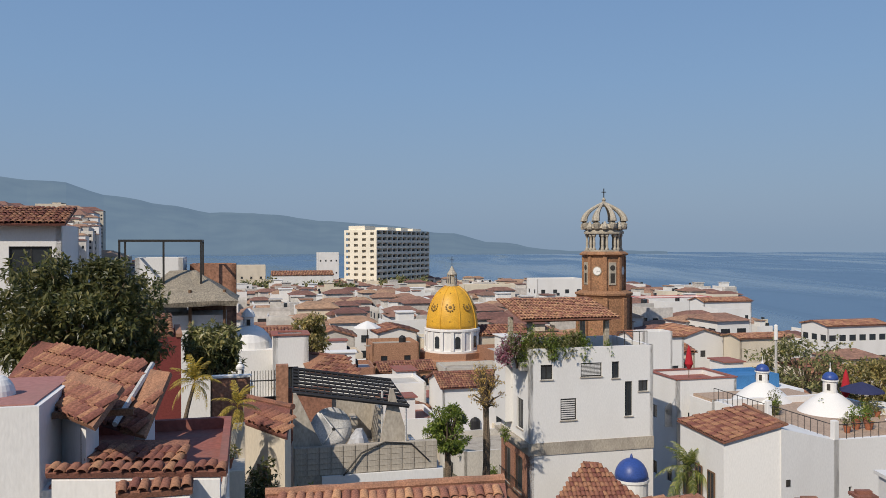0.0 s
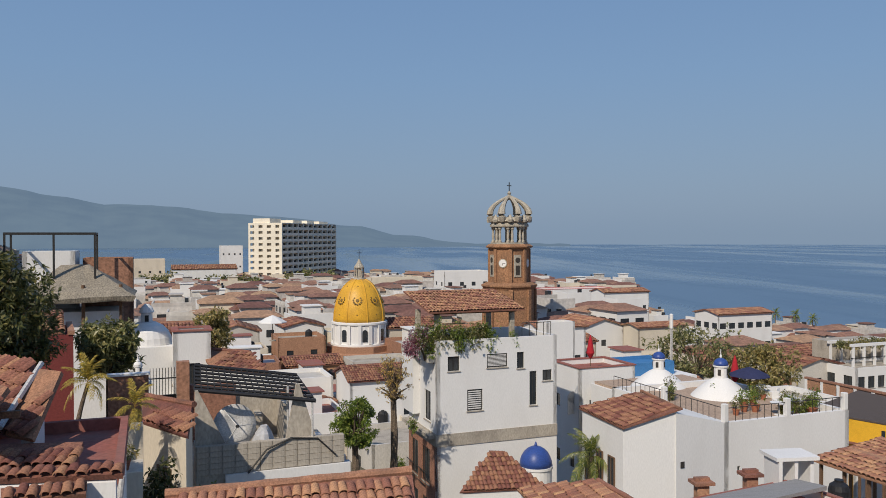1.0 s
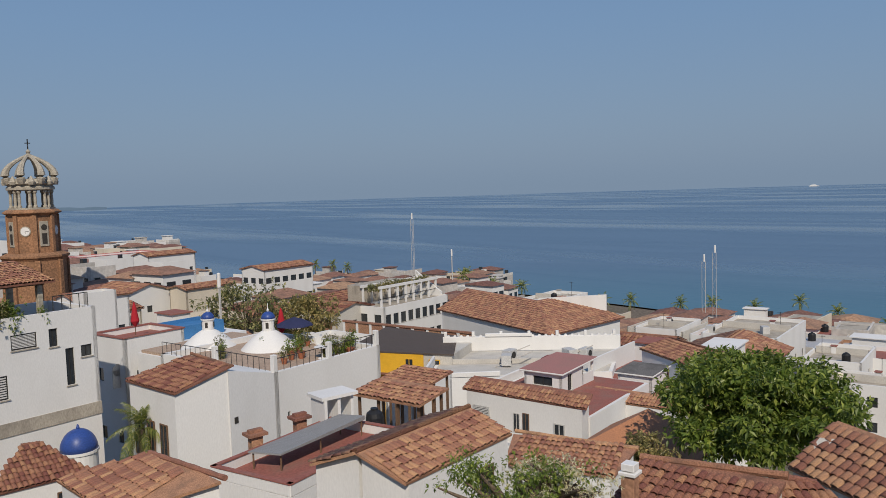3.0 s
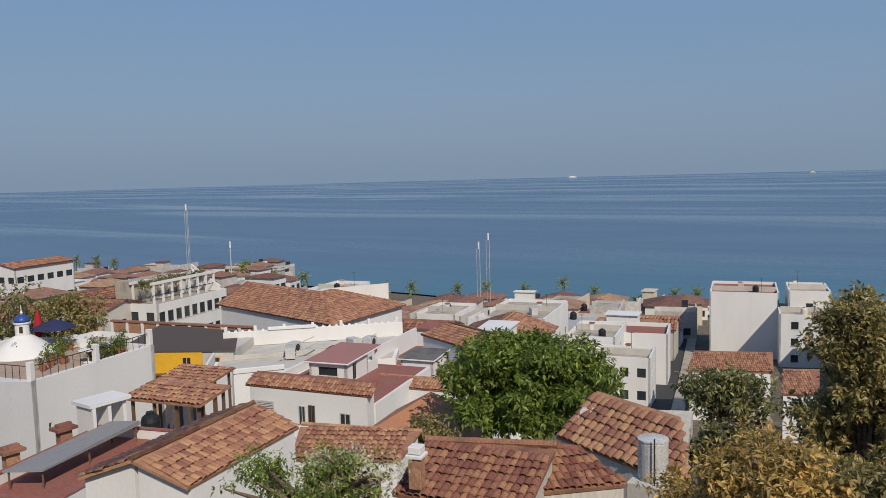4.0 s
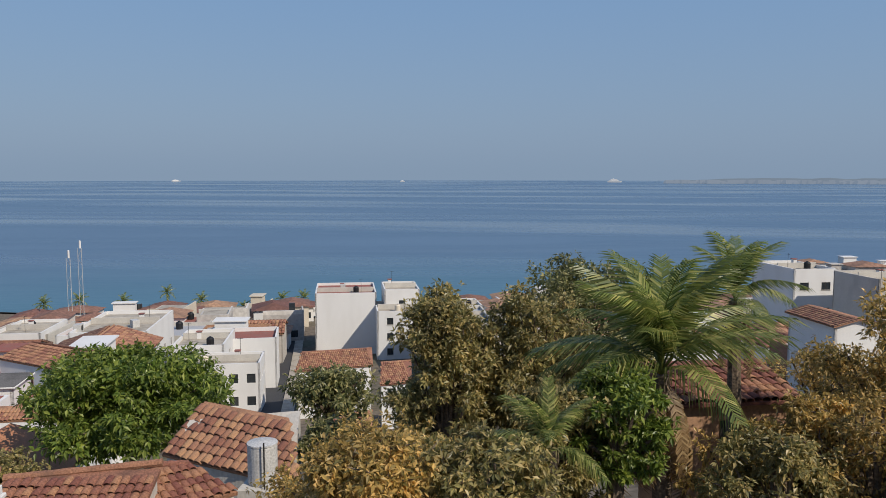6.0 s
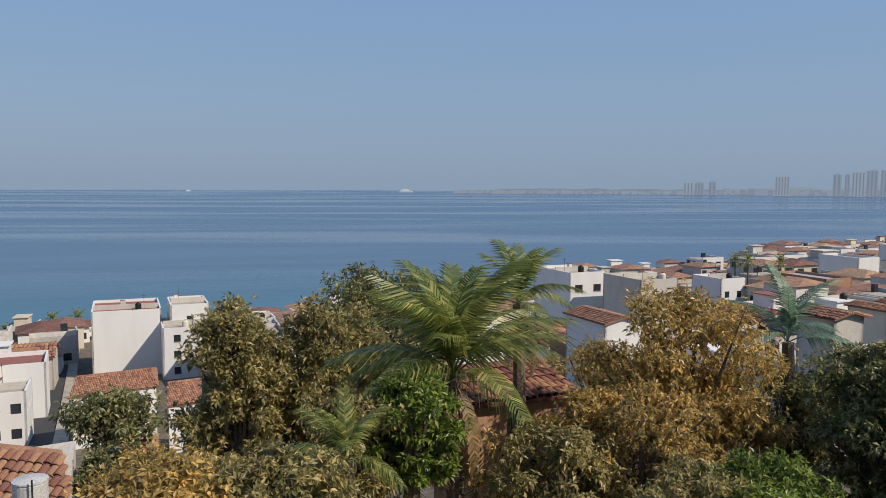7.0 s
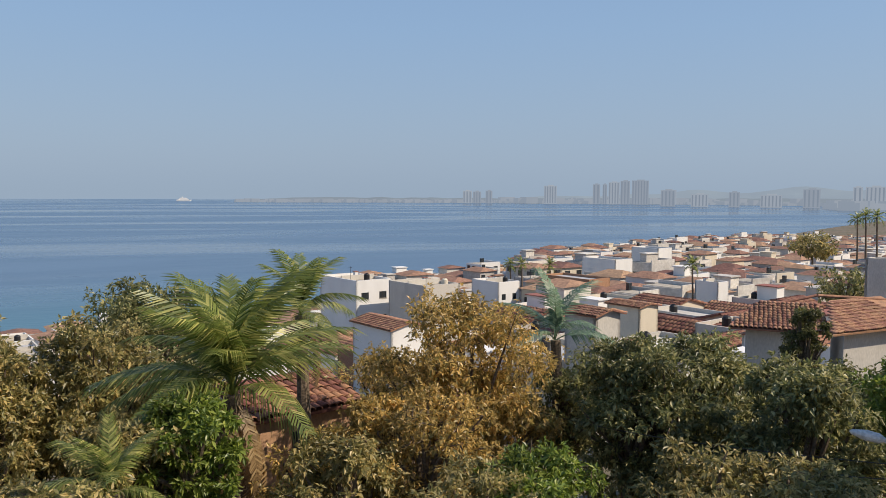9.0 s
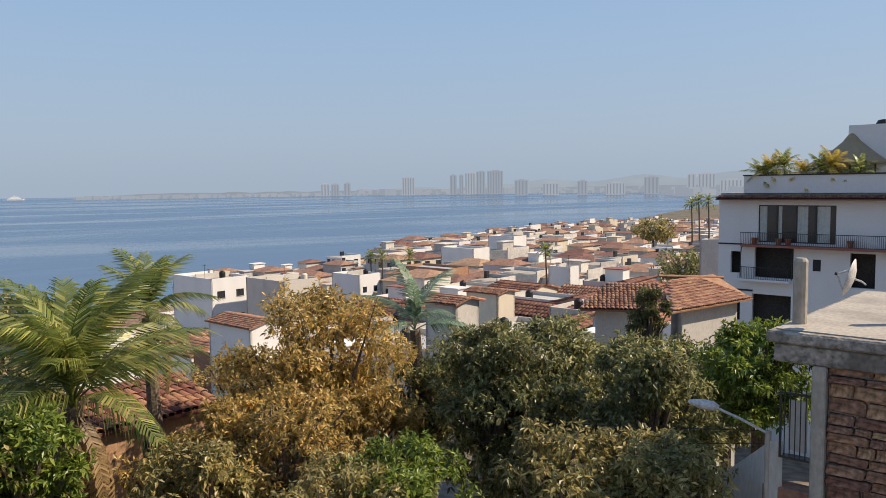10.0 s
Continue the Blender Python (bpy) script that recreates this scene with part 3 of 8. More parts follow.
def polar_sheet(name, radii, height, mat, label):
    vs, fs = [(0, 0, height(0, 0))], []
    n = 240
    for r in radii:
        for i in range(n):
            a = 2 * math.pi * i / n
            k = r * shore((math.degrees(a) + 180) % 360 - 180)
            x, y = k * math.sin(a), k * math.cos(a)
            vs.append((x, y, height(x, y)))
    for j in range(len(radii)):
        for i in range(n):
            a, b = 1 + j * n + i, 1 + j * n + (i + 1) % n
            fs.append((0, b, a) if not j else (a - n, b - n, b, a))
    me = bpy.data.meshes.new(name)
    me.from_pydata(vs, [], [f[::-1] if True else f for f in fs])
    me.materials.append(mat)
    return tagged(new(name, me), label, "ground", kind="structure")


polar_sheet("ground", [0.01, 0.02, 0.03, 0.05, 0.07, 0.1, 0.13, 0.17, 0.21, 0.26, 0.32, 0.38, 0.45, 0.53, 0.62, 0.7, 0.78, 0.86, 0.92, 0.95, 0.98, 1.0, 1.06], land, EARTH, "sloping earth ground of the hillside town")
bm = bmesh.new()
n = 240
ring_in, ring_out = [], []
for i in range(n):
    a = 2 * math.pi * i / n
    az = (math.degrees(a) + 180) % 360 - 180
    if -20 < az < 135:
        s = shore(az)
        ring_in.append(bm.verts.new((s * 0.93 * math.sin(a), s * 0.93 * math.cos(a), land(s * 0.93 * math.sin(a), s * 0.93 * math.cos(a)) + 0.15)))
        ring_out.append(bm.verts.new((s * 1.025 * math.sin(a), s * 1.025 * math.cos(a), -0.3)))
order = sorted(range(len(ring_in)), key=lambda i: math.atan2(ring_in[i].co.x, ring_in[i].co.y))
for i, j in zip(order, order[1:]):
    bm.faces.new((ring_in[i], ring_in[j], ring_out[j], ring_out[i]))
tagged(part("beach", bm, SAND), "strip of pale sandy beach by the sea", "beach", kind="structure")

SEA = bpy.data.materials.new("sea_water")
SEA.use_nodes = True
n, l = SEA.node_tree.nodes, SEA.node_tree.links
b = n["Principled BSDF"]
b.inputs["IOR"].default_value, b.inputs["Roughness"].default_value = 1.33, 0.22
co = n.new("ShaderNodeTexCoord")
mp = n.new("ShaderNodeMapping")
mp.inputs["Rotation"].default_value, mp.inputs["Scale"].default_value = (0, 0, radians(-20)), (0.006, 0.0011, 1)
l.new(co.outputs["Object"], mp.inputs[0])
streak = n.new("ShaderNodeTexNoise")
streak.inputs["Scale"].default_value, streak.inputs["Detail"].default_value, streak.inputs["Distortion"].default_value = 1.0, 6, 0.8
l.new(mp.outputs[0], streak.inputs[0])
rr = n.new("ShaderNodeMapRange")
rr.inputs[1].default_value, rr.inputs[2].default_value, rr.inputs[3].default_value, rr.inputs[4].default_value = 0.38, 0.6, 0.06, 0.4
l.new(streak.outputs[0], rr.inputs[0]), l.new(rr.outputs[0], b.inputs["Roughness"])
cr = n.new("ShaderNodeValToRGB")
cr.color_ramp.elements[0].position, cr.color_ramp.elements[0].color = 0.35, (0.036, 0.082, 0.145, 1)
cr.color_ramp.elements[1].position, cr.color_ramp.elements[1].color = 0.65, (0.1, 0.165, 0.245, 1)
l.new(streak.outputs[0], cr.inputs[0])
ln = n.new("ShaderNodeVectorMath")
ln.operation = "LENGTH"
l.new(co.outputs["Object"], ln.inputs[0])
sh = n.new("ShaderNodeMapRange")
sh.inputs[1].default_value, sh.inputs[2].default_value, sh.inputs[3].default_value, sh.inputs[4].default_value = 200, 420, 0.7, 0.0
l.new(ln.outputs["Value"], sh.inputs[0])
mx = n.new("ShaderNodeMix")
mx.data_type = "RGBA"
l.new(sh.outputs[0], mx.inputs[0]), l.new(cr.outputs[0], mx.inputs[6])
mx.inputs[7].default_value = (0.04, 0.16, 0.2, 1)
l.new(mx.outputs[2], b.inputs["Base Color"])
wv = n.new("ShaderNodeMapping")
wv.inputs["Rotation"].default_value, wv.inputs["Scale"].default_value = (0, 0, radians(-14)), (0.35, 0.1, 1)
l.new(co.outputs["Object"], wv.inputs[0])
wave = n.new("ShaderNodeTexNoise")
wave.inputs["Scale"].default_value, wave.inputs["Detail"].default_value = 1.0, 6
l.new(wv.outputs[0], wave.inputs[0])
swell = n.new("ShaderNodeTexNoise")
swell.inputs["Scale"].default_value, swell.inputs["Detail"].default_value = 0.08, 3
l.new(wv.outputs[0], swell.inputs[0])
ad = n.new("ShaderNodeMath")
ad.operation = "MULTIPLY_ADD"
ad.inputs[1].default_value = 3.0
l.new(swell.outputs[0], ad.inputs[0]), l.new(wave.outputs[0], ad.inputs[2])
bp = n.new("ShaderNodeBump")
bp.inputs["Strength"].default_value, bp.inputs["Distance"].default_value = 0.22, 1.0
l.new(ad.outputs[0], bp.inputs["Height"]), l.new(bp.outputs[0], b.inputs["Normal"])
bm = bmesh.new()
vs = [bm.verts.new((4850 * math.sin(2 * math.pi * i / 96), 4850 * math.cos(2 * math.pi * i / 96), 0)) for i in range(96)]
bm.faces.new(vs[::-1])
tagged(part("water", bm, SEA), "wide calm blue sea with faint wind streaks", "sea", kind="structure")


# air haze on far surfaces, put in as an even blue-grey emission
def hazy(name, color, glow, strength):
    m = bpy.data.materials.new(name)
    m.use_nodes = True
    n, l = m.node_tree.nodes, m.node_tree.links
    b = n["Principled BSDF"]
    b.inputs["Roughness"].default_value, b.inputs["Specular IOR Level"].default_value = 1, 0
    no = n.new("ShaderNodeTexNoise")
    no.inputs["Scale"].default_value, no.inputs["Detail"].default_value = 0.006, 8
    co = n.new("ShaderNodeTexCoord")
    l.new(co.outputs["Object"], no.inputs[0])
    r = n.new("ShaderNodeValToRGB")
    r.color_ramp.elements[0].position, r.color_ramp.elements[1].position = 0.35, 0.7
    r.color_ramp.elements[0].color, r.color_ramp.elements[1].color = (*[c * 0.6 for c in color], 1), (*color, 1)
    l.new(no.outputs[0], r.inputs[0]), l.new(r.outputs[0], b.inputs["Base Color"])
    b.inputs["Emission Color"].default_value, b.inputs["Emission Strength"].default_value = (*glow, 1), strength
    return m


def ridge(name, label, az0, az1, r0, r1, height, mat, steps=120, rows=7):
    """A far range: height(az) is its crest, in metres, at r1."""
    vs, fs = [], []
    for i in range(steps + 1):
        az = az0 + (az1 - az0) * i / steps
        top = height(az)
        for j in range(rows + 1):
            k = j / rows
            r = r0 + (r1 - r0) * k
            z = top * k ** 0.8 * (1 + 0.25 * (1 - k) * noise.noise((az * 0.35, k * 3, 1.7))) - 2
            vs.append((r * math.sin(radians(az)), r * math.cos(radians(az)), z))
    for i in range(steps):
        for j in range(rows):
            a = i * (rows + 1) + j
            fs.append((a, a + rows + 1, a + rows + 2, a + 1))
    return tagged(part(name, (vs, [], fs), mat), label, "mountains", kind="structure")


def crest(az):
    """Far range: high in the south, sinking in steps into the haze."""
    knots = ((-75, 520), (-33, 410), (-26.6, 394), (-22.9, 318), (-16.6, 236), (-13.0, 224), (-5.5, 172), (0, 118), (4, 62), (8, 15), (16, 3))
    base = 3.0
    for (a, h), (b, k) in zip(knots, knots[1:]):
        if a <= az <= b:
            q = (az - a) / (b - a)
            base = h + (k - h) * (q * q * (3 - 2 * q) * 0.5 + q * 0.5)
    return max(3, base + 12 * noise.noise((az * 0.45, 0.3, 0)) + 6 * noise.noise((az * 1.3, 2.3, 0)) + 3 * noise.noise((az * 3.1, 4.3, 0)))


# the ranges glow with painted-in haze, paler the farther they lie
ridge("backdrop_mountains", "hazy blue-green mountains beyond the bay", -75, 16, 3700, 4700, crest, hazy("far_hills_haze_glow", (0.05, 0.06, 0.045), (0.115, 0.175, 0.265), 1.0))
ridge("backdrop_coast", "low hazy coast far across the bay", 100, 160, 3650, 4600, lambda az: (19 + 6 * noise.noise((az * 0.8, 1, 0))) * min(1, 0.3 + max(0, az - 100) / 6) + 10 * min(1, max(0, (az - 118) / 20)), hazy("far_coast_haze_glow", (0.05, 0.06, 0.05), (0.155, 0.195, 0.26), 1.0))
ridge("backdrop_hills", "faint hills in the haze behind the coast", 108, 190, 4660, 4800, lambda az: max(4, 120 * min(1, max(0, (az - 112) / 40)) + 30 * noise.noise((az * 0.3, 7, 0))), hazy("faint_hills_haze_glow", (0.05, 0.06, 0.05), (0.2, 0.255, 0.335), 1.0))


# ---- church ----
def church_tower(x, y, z0):
    t = thing("church_tower", "tall orange brick church tower under a pale stone crown", "church tower", pose(x, y, z0, 0, 0, 14))
    a8 = math.pi / 8
    part("base", lathe([(4.9, 0), (4.9, 21.6), (5.1, 21.9)], 8, turn=a8), STONE, t)
    part("ledge", lathe([(5.0, 21.9), (5.35, 22.2), (5.35, 22.5), (4.9, 22.7), (4.2, 23.0)], 8, turn=a8), STONE, t)
    part("shaft", lathe([(3.85, 23.0), (3.85, 29.2), (4.0, 29.4)], 8, turn=a8), STONE, t)
    part("cornice", lathe([(4.0, 29.4), (4.5, 29.6), (4.5, 29.8), (4.2, 30.0), (3.9, 30.2)], 8, turn=a8), STONE, t)
    part("plinth", lathe([(3.6, 30.2), (3.6, 30.5)], 8, turn=a8), GREYSTONE, t)
    for i in range(8):
        a = a8 + i * math.pi / 4
        for r, w in ((3.85, 0.34), (5.0, 0.4)):
            z, h = (23.0, 6.3) if r < 4 else (8.0, 13.7)
            part("pilaster", boxes((-w, w, -0.2, 0.2, 0, h), bevel=0.05), STONE, t, "", pose(r * math.cos(a), r * math.sin(a), z, 0, 0, math.degrees(a) + 90))
        for b in (-0.13, 0.13):
            part("column", lathe([(0.34, 0), (0.34, 0.3), (0.22, 0.45), (0.26, 1.2), (0.2, 2.3), (0.36, 2.6), (0.36, 2.9)], 10), GREYSTONE, t, "", pose(3.1 * math.cos(a + b), 3.1 * math.sin(a + b), 30.5))
    part("crown_ring", lathe([(3.2, 33.4), (3.7, 33.5), (3.7, 33.9), (3.4, 34.2), (3.9, 34.5), (3.5, 35.2), (3.0, 35.3)], 32), GREYSTONE, t)
    for i in range(8):
        a = i * math.pi / 4
        pts = []
        for k in range(11):
            s = k / 10
            r = 3.6 + 1.0 * math.sin(s * math.pi * 0.62) - 4.2 * s ** 2.6
            pts.append((r * math.cos(a), r * math.sin(a), 34.6 + 4.6 * s - 0.5 * s * (1 - s)))
        part("crown_rib", tube(pts, [0.6, 0.66, 0.68, 0.64, 0.58, 0.52, 0.46, 0.4, 0.34, 0.3, 0.26], 7), GREYSTONE, t)
        part("crest", lathe([(0.5, 0), (0.62, 0.5), (0.35, 1.0), (0.05, 1.5)], 8), GREYSTONE, t, "", pose(3.75 * math.cos(a + 0.39), 3.75 * math.sin(a + 0.39), 34.3))
    part("finial", lathe([(0.5, 38.6), (0.75, 39.0), (0.5, 39.4), (0.25, 39.6), (0.4, 39.9), (0.1, 40.3)], 12), GREYSTONE, t)
    part("cross", boxes((-0.07, 0.07, -0.07, 0.07, 40.2, 42.0), (-0.45, -0.075, -0.06, 0.06, 41.25, 41.4), (0.075, 0.45, -0.06, 0.06, 41.25, 41.4)), METAL, t)
    for a in (-90, -45, 180, 135 + 90, 0):
        m = pose(0, 0, 26.6, 0, 0, a) @ pose(3.56, 0, 0, 0, 90, 0)
        if a in (-45, -135, 225):
            c = part("clock", lathe([(0.85, 0), (0.85, 0.1), (0.75, 0.12)], 24), GREYSTONE, t, "round pale clock face", m)
            part("dial", lathe([(0.7, 0.121), (0.7, 0.15)], 24), WHITE, c)
            part("hand_long", boxes((-0.03, 0.03, 0, 0.55, 0.16, 0.18)), METAL, c)
            part("hand_short", boxes((0, 0.36, -0.03, 0.03, 0.16, 0.18)), METAL, c)
        else:
            m = pose(0, 0, 25.0, 0, 0, a + 90)
            w = part("window", boxes((-0.75, 0.75, -3.68, -3.5, -1.0, 3.2), bevel=0.06), GREYSTONE, t, "carved stone window surround", m)
            # dark plate and disc stand for shaded openings in the stone
            part("opening", boxes((-0.42, 0.42, -3.7, -3.66, -0.6, 1.2)), DARK, w)
            part("rosette", lathe([(0.5, 0), (0.5, 0.06)], 16), DARK, w, "", pose(0, -3.66, 2.2, 90))
    return t


church_tower(30.2, 147.0, 10.6)


WREATH = material("bronze_tile_emblem", (0.2, 0.12, 0.03), 0.6, 0.2, 3, 12, 0.2)


def church_dome(x, y, z0):
    t = thing("church_dome", "golden-yellow tiled church dome on a white arcaded drum", "church dome", pose(x, y, z0))
    part("base", lathe([(6.2, 0), (6.2, 13.0), (5.9, 13.2), (5.9, 14.2)], 8, turn=math.pi / 8), BRICK, t, "rough red brick octagon")
    part("drum", lathe([(4.9, 14.2), (4.9, 14.5), (4.55, 14.6), (4.55, 17.6), (4.8, 17.8), (4.8, 18.1), (4.5, 18.2)], 32), WHITE, t)
    for i in range(16):
        a = i * math.pi / 8
        part("pilaster", boxes((-0.28, 0.28, -0.16, 0.16, 14.6, 17.7)), WHITE, t, "", pose(4.62 * math.cos(a), 4.62 * math.sin(a), 0, 0, 0, math.degrees(a) + 90))
        m = pose(4.5 * math.cos(a + 0.196), 4.5 * math.sin(a + 0.196), 15.0, 0, 0, math.degrees(a + 0.196) + 90)
        if i % 2:
            continue
        part("window", boxes((-0.42, 0.42, -0.12, 0.08, 0, 1.6)), GLASS, t, "", m)
        part("arch_top", lathe([(0.42, -0.06), (0.42, 0.14)], 14), GLASS, t, "", m @ pose(0, -0.02, 1.6, 90))
    prof = [(4.45 * math.cos(s) ** 0.92, 18.2 + 7.2 * math.sin(s)) for s in [i * 1.42 / 16 for i in range(17)]]
    ob = part("dome", lathe(prof, 48), GOLD, t)
    for p in ob.data.polygons:
        p.use_smooth = True
    for i in range(8):
        a = i * math.pi / 4 + 0.3
        part("rib", tube([(r * 1.005 * math.cos(a), r * 1.005 * math.sin(a), z) for r, z in prof], 0.11, 5), GOLD, t)
        b = a + math.pi / 8
        r, z = prof[6]
        m = pose(r * 0.995 * math.cos(b), r * 0.995 * math.sin(b), z, 0, 0, math.degrees(b)) @ pose(0, 0, 0, 0, 62, 0)
        emb = part("emblem", lathe([(0.3, 0), (0.3, 0.05), (0.16, 0.09)], 8), WREATH, t, "dark bronze-coloured wreath emblem", m)
        for k in range(11):
            part("leaf", lathe([(0.17, 0), (0.15, 0.07)], 6), WREATH, emb, "", pose(0.68 * math.cos(k * 0.5712), 0.68 * math.sin(k * 0.5712), 0))
        for q, (r2, z2) in enumerate((prof[2], prof[11])):
            part("star", lathe([(0.13, 0), (0.05, 0.08)], 5), WREATH, t, "", pose(r2 * math.cos(b), r2 * math.sin(b), z2, 0, 0, math.degrees(b)) @ pose(0, 0, 0, 0, 80 - 30 * q, 0))
    part("lantern", lathe([(1.1, 25.1), (1.1, 25.4), (0.6, 25.6), (0.55, 27.0), (0.85, 27.2), (0.85, 27.4), (0.5, 27.9), (0.3, 28.3), (0.12, 28.7)], 12), GREYSTONE, t)
    for i in range(6):
        a = i * math.pi / 3
        part("column", lathe([(0.1, 25.5), (0.09, 27.2)], 6), GREYSTONE, t, "", pose(0.75 * math.cos(a), 0.75 * math.sin(a), 0))
    part("cross", boxes((-0.05, 0.05, -0.05, 0.05, 28.6, 30.4), (-0.4, -0.055, -0.05, 0.05, 29.7, 29.82), (0.055, 0.4, -0.05, 0.05, 29.7, 29.82)), METAL, t)
    return t


church_dome(1.54, 135.0, 9.7)


# ---- the tall hotel ----
def hotel(x, y, z0, rz, w, d, floors, fh):
    t = thing("hotel", "tall cream balconied hotel block", "hotel", pose(x, y, z0, 0, 0, rz))
    h = floors * fh
    part("core", boxes((-w / 2 + 1.6, w / 2 - 1.6, -d / 2 + 1.6, d / 2 - 1.6, 0, h - 0.4)), HOTEL, t)
    for f in range(floors + 1):
        part("floor_slab", boxes((-w / 2, w / 2, -d / 2, d / 2, f * fh, f * fh + 0.5)), HOTEL, t)
    bm = facade(w, h, [(i * w / 4 + 1.2, i * w / 4 + w / 4 - 1.6, f * fh + 1.0, f * fh + 2.5) for i in range(4) for f in range(floors)], 0.4, None, pose(-w / 2, -d / 2 - 0.02, 0))
    part("end_wall", bm, HOTEL, t)
    n = 11
    for i in range(n + 1):
        part("fin", boxes((w / 2 - 1.7, w / 2 + 0.05, -0.45, 0.45, 0, h)), HOTEL, t, "", pose(0, -d / 2 + 0.25 + i * (d - 0.5) / n, 0))
    g = bpy.data.meshes.new("balcony_glass")
    q = boxes((0, 0.05, 0.25, (d - 0.5) / n - 0.25, 0, 2.3))
    q.to_mesh(g), q.free()
    g.materials.append(GLASS)
    r = bpy.data.meshes.new("balustrade")
    q = boxes((0, 0.12, 0.22, (d - 0.5) / n - 0.22, 0, 1.15))
    q.to_mesh(r), q.free()
    r.materials.append(HOTEL)
    for f in range(floors):
        for i in range(n):
            yy = -d / 2 + 0.25 + i * (d - 0.5) / n
            o = new("balcony_door", g)
            o.parent, o.matrix_basis = t, pose(w / 2 - 1.58, yy, f * fh + 0.36)
            o = new("balustrade", r)
            o.parent, o.matrix_basis = t, pose(w / 2 - 0.14, yy, f * fh + 0.35)
    for a, b, c, e, k in ((-0.4, 0.1, -0.48, -0.3, 3.0), (-0.3, 0.3, -0.2, -0.05, 2.4), (-0.3, 0.3, 0.05, 0.18, 2.4), (-0.3, 0.3, 0.28, 0.45, 2.2)):
        part("penthouse", boxes((w * a, w * b, d * c, d * e, h + 0.35, h + k)), HOTEL, t)
    return t


hotel(-33.0, 479.0, 10.0, -25, 21.5, 68.0, 12, 3.35)


# ---- the white cube house with hanging garden ----
def cube_house(x, y, z0, rz, w, d):
    t = thing("cube_house", "white cubic house with a planted roof terrace and tile canopy", "house", pose(x, y, z0, 0, 0, rz))
    h = 15.4
    front = [(0.77, 1.59, 13.38, 14.34, "plain"), (3.56, 5.05, 13.45, 14.36, "louvre"), (5.78, 6.31, 13.28, 14.38, "plain"), (2.14, 3.24, 10.68, 12.09, "louvre"), (6.72, 7.26, 10.72, 13.03, "plain"), (7.71, 8.42, 12.33, 13.06, "plain")]
    left = [(1.2, 2.4, 12.4, 14.2, "plain"), (3.4, 4.6, 9.9, 11.9, "plain"), (1.2, 1.9, 10.2, 11.2, "plain")]
    for side, ops in (("front", front), ("left", left), ("right", []), ("back", [])):
        length = w if side in ("front", "back") else d
        sm = side_matrix(w, d, side)
        bm = facade(length, h - 9.3, [(a, b, c - 9.3, e - 9.3) for a, b, c, e, _ in ops], 0.25, None, sm @ pose(0, 0, 9.3))
        part("wall", bm, WHITE, t)
        for a, b, c, e, s in ops:
            window(t, sm @ pose(a, 0, c), b - a, e - c, s)
    part("concrete_band", boxes((-w / 2 - 0.08, w / 2 + 0.02, -d / 2 - 0.06, d / 2, 8.5, 9.3)), CONCRETE, t)
    sm = side_matrix(w, d, "left")
    ops = [(0.6, 2.0, 5.6, 8.0), (2.8, 4.4, 5.6, 8.0), (0.6, 2.0, 2.4, 4.6), (2.8, 4.4, 2.4, 4.6)]
    part("lower_wall", facade(d, 8.5, ops, 0.3, None, sm), BRICK, t)
    for a, b, c, e in ops:
        window(t, sm @ pose(a, 0, c), b - a, e - c, "plain")
        g = part("balcony_rail", boxes((a - 0.1, b + 0.1, -0.35, -0.31, c + 0.9, c + 0.94), (a - 0.1, b + 0.1, -0.35, -0.31, c, c + 0.04)), METAL, t, "", sm)
        for k in range(8):
            part("baluster", boxes((-0.012, 0.012, -0.34, -0.32, 0.04, 0.9)), METAL, g, "", pose(a - 0.08 + k * (b - a + 0.16) / 7, 0, c))
    part("lower_wall", facade(w, 8.5, [], 0.3, None, side_matrix(w, d, "front")), WHITE, t)
    # dark cores take the place of shaded rooms on both levels
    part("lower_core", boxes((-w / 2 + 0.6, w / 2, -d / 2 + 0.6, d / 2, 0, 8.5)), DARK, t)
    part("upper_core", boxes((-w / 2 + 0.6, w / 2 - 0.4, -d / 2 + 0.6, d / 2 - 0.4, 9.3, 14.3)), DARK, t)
    part("roof_deck", boxes((-w / 2 + 0.25, w / 2 - 0.25, -d / 2 + 0.25, d / 2 - 0.25, 14.4, 14.6)), CONCRETE, t)
    part("ledge", boxes((-w / 2 - 0.55, -w / 2 - 0.005, -d / 2 + 0.2, d / 2, 14.0, 14.5)), OLDWHITE, t)
    part("lower_ledge", boxes((-w / 2 - 0.5, -w / 2 - 0.09, -d / 2 + 0.2, d / 2, 9.0, 9.25)), CONCRETE, t)
    part("side_bay", boxes((-w / 2 - 0.5, -w / 2 - 0.005, -d / 2 + 3.4, d / 2, 10.0, 14.0)), WHITE, t)
    # canopy
    for px, py in ((-3.9, -1.6), (1.6, -1.6), (-3.9, 2.3), (1.6, 2.3)):
        part("column", boxes((-0.16, 0.16, -0.16, 0.16, 14.6, 17.0), bevel=0.02), GREYSTONE, t, "", pose(px, py, 0))
    part("beam", boxes((-4.2, 1.9, -1.75, -1.45, 17.0, 17.25)), WOOD, t)
    part("beam", boxes((-4.2, 1.9, 2.15, 2.45, 17.7, 17.95)), WOOD, t)
    tiled(t, slope(-4.7, -2.3, 17.2, 0, 11), 7.0, 5.6, near=120)
    part("rail", tube([(1.9, -d / 2 + 0.3, 16.3), (w / 2 - 0.3, -d / 2 + 0.3, 16.3)], 0.03, 6), METAL, t)
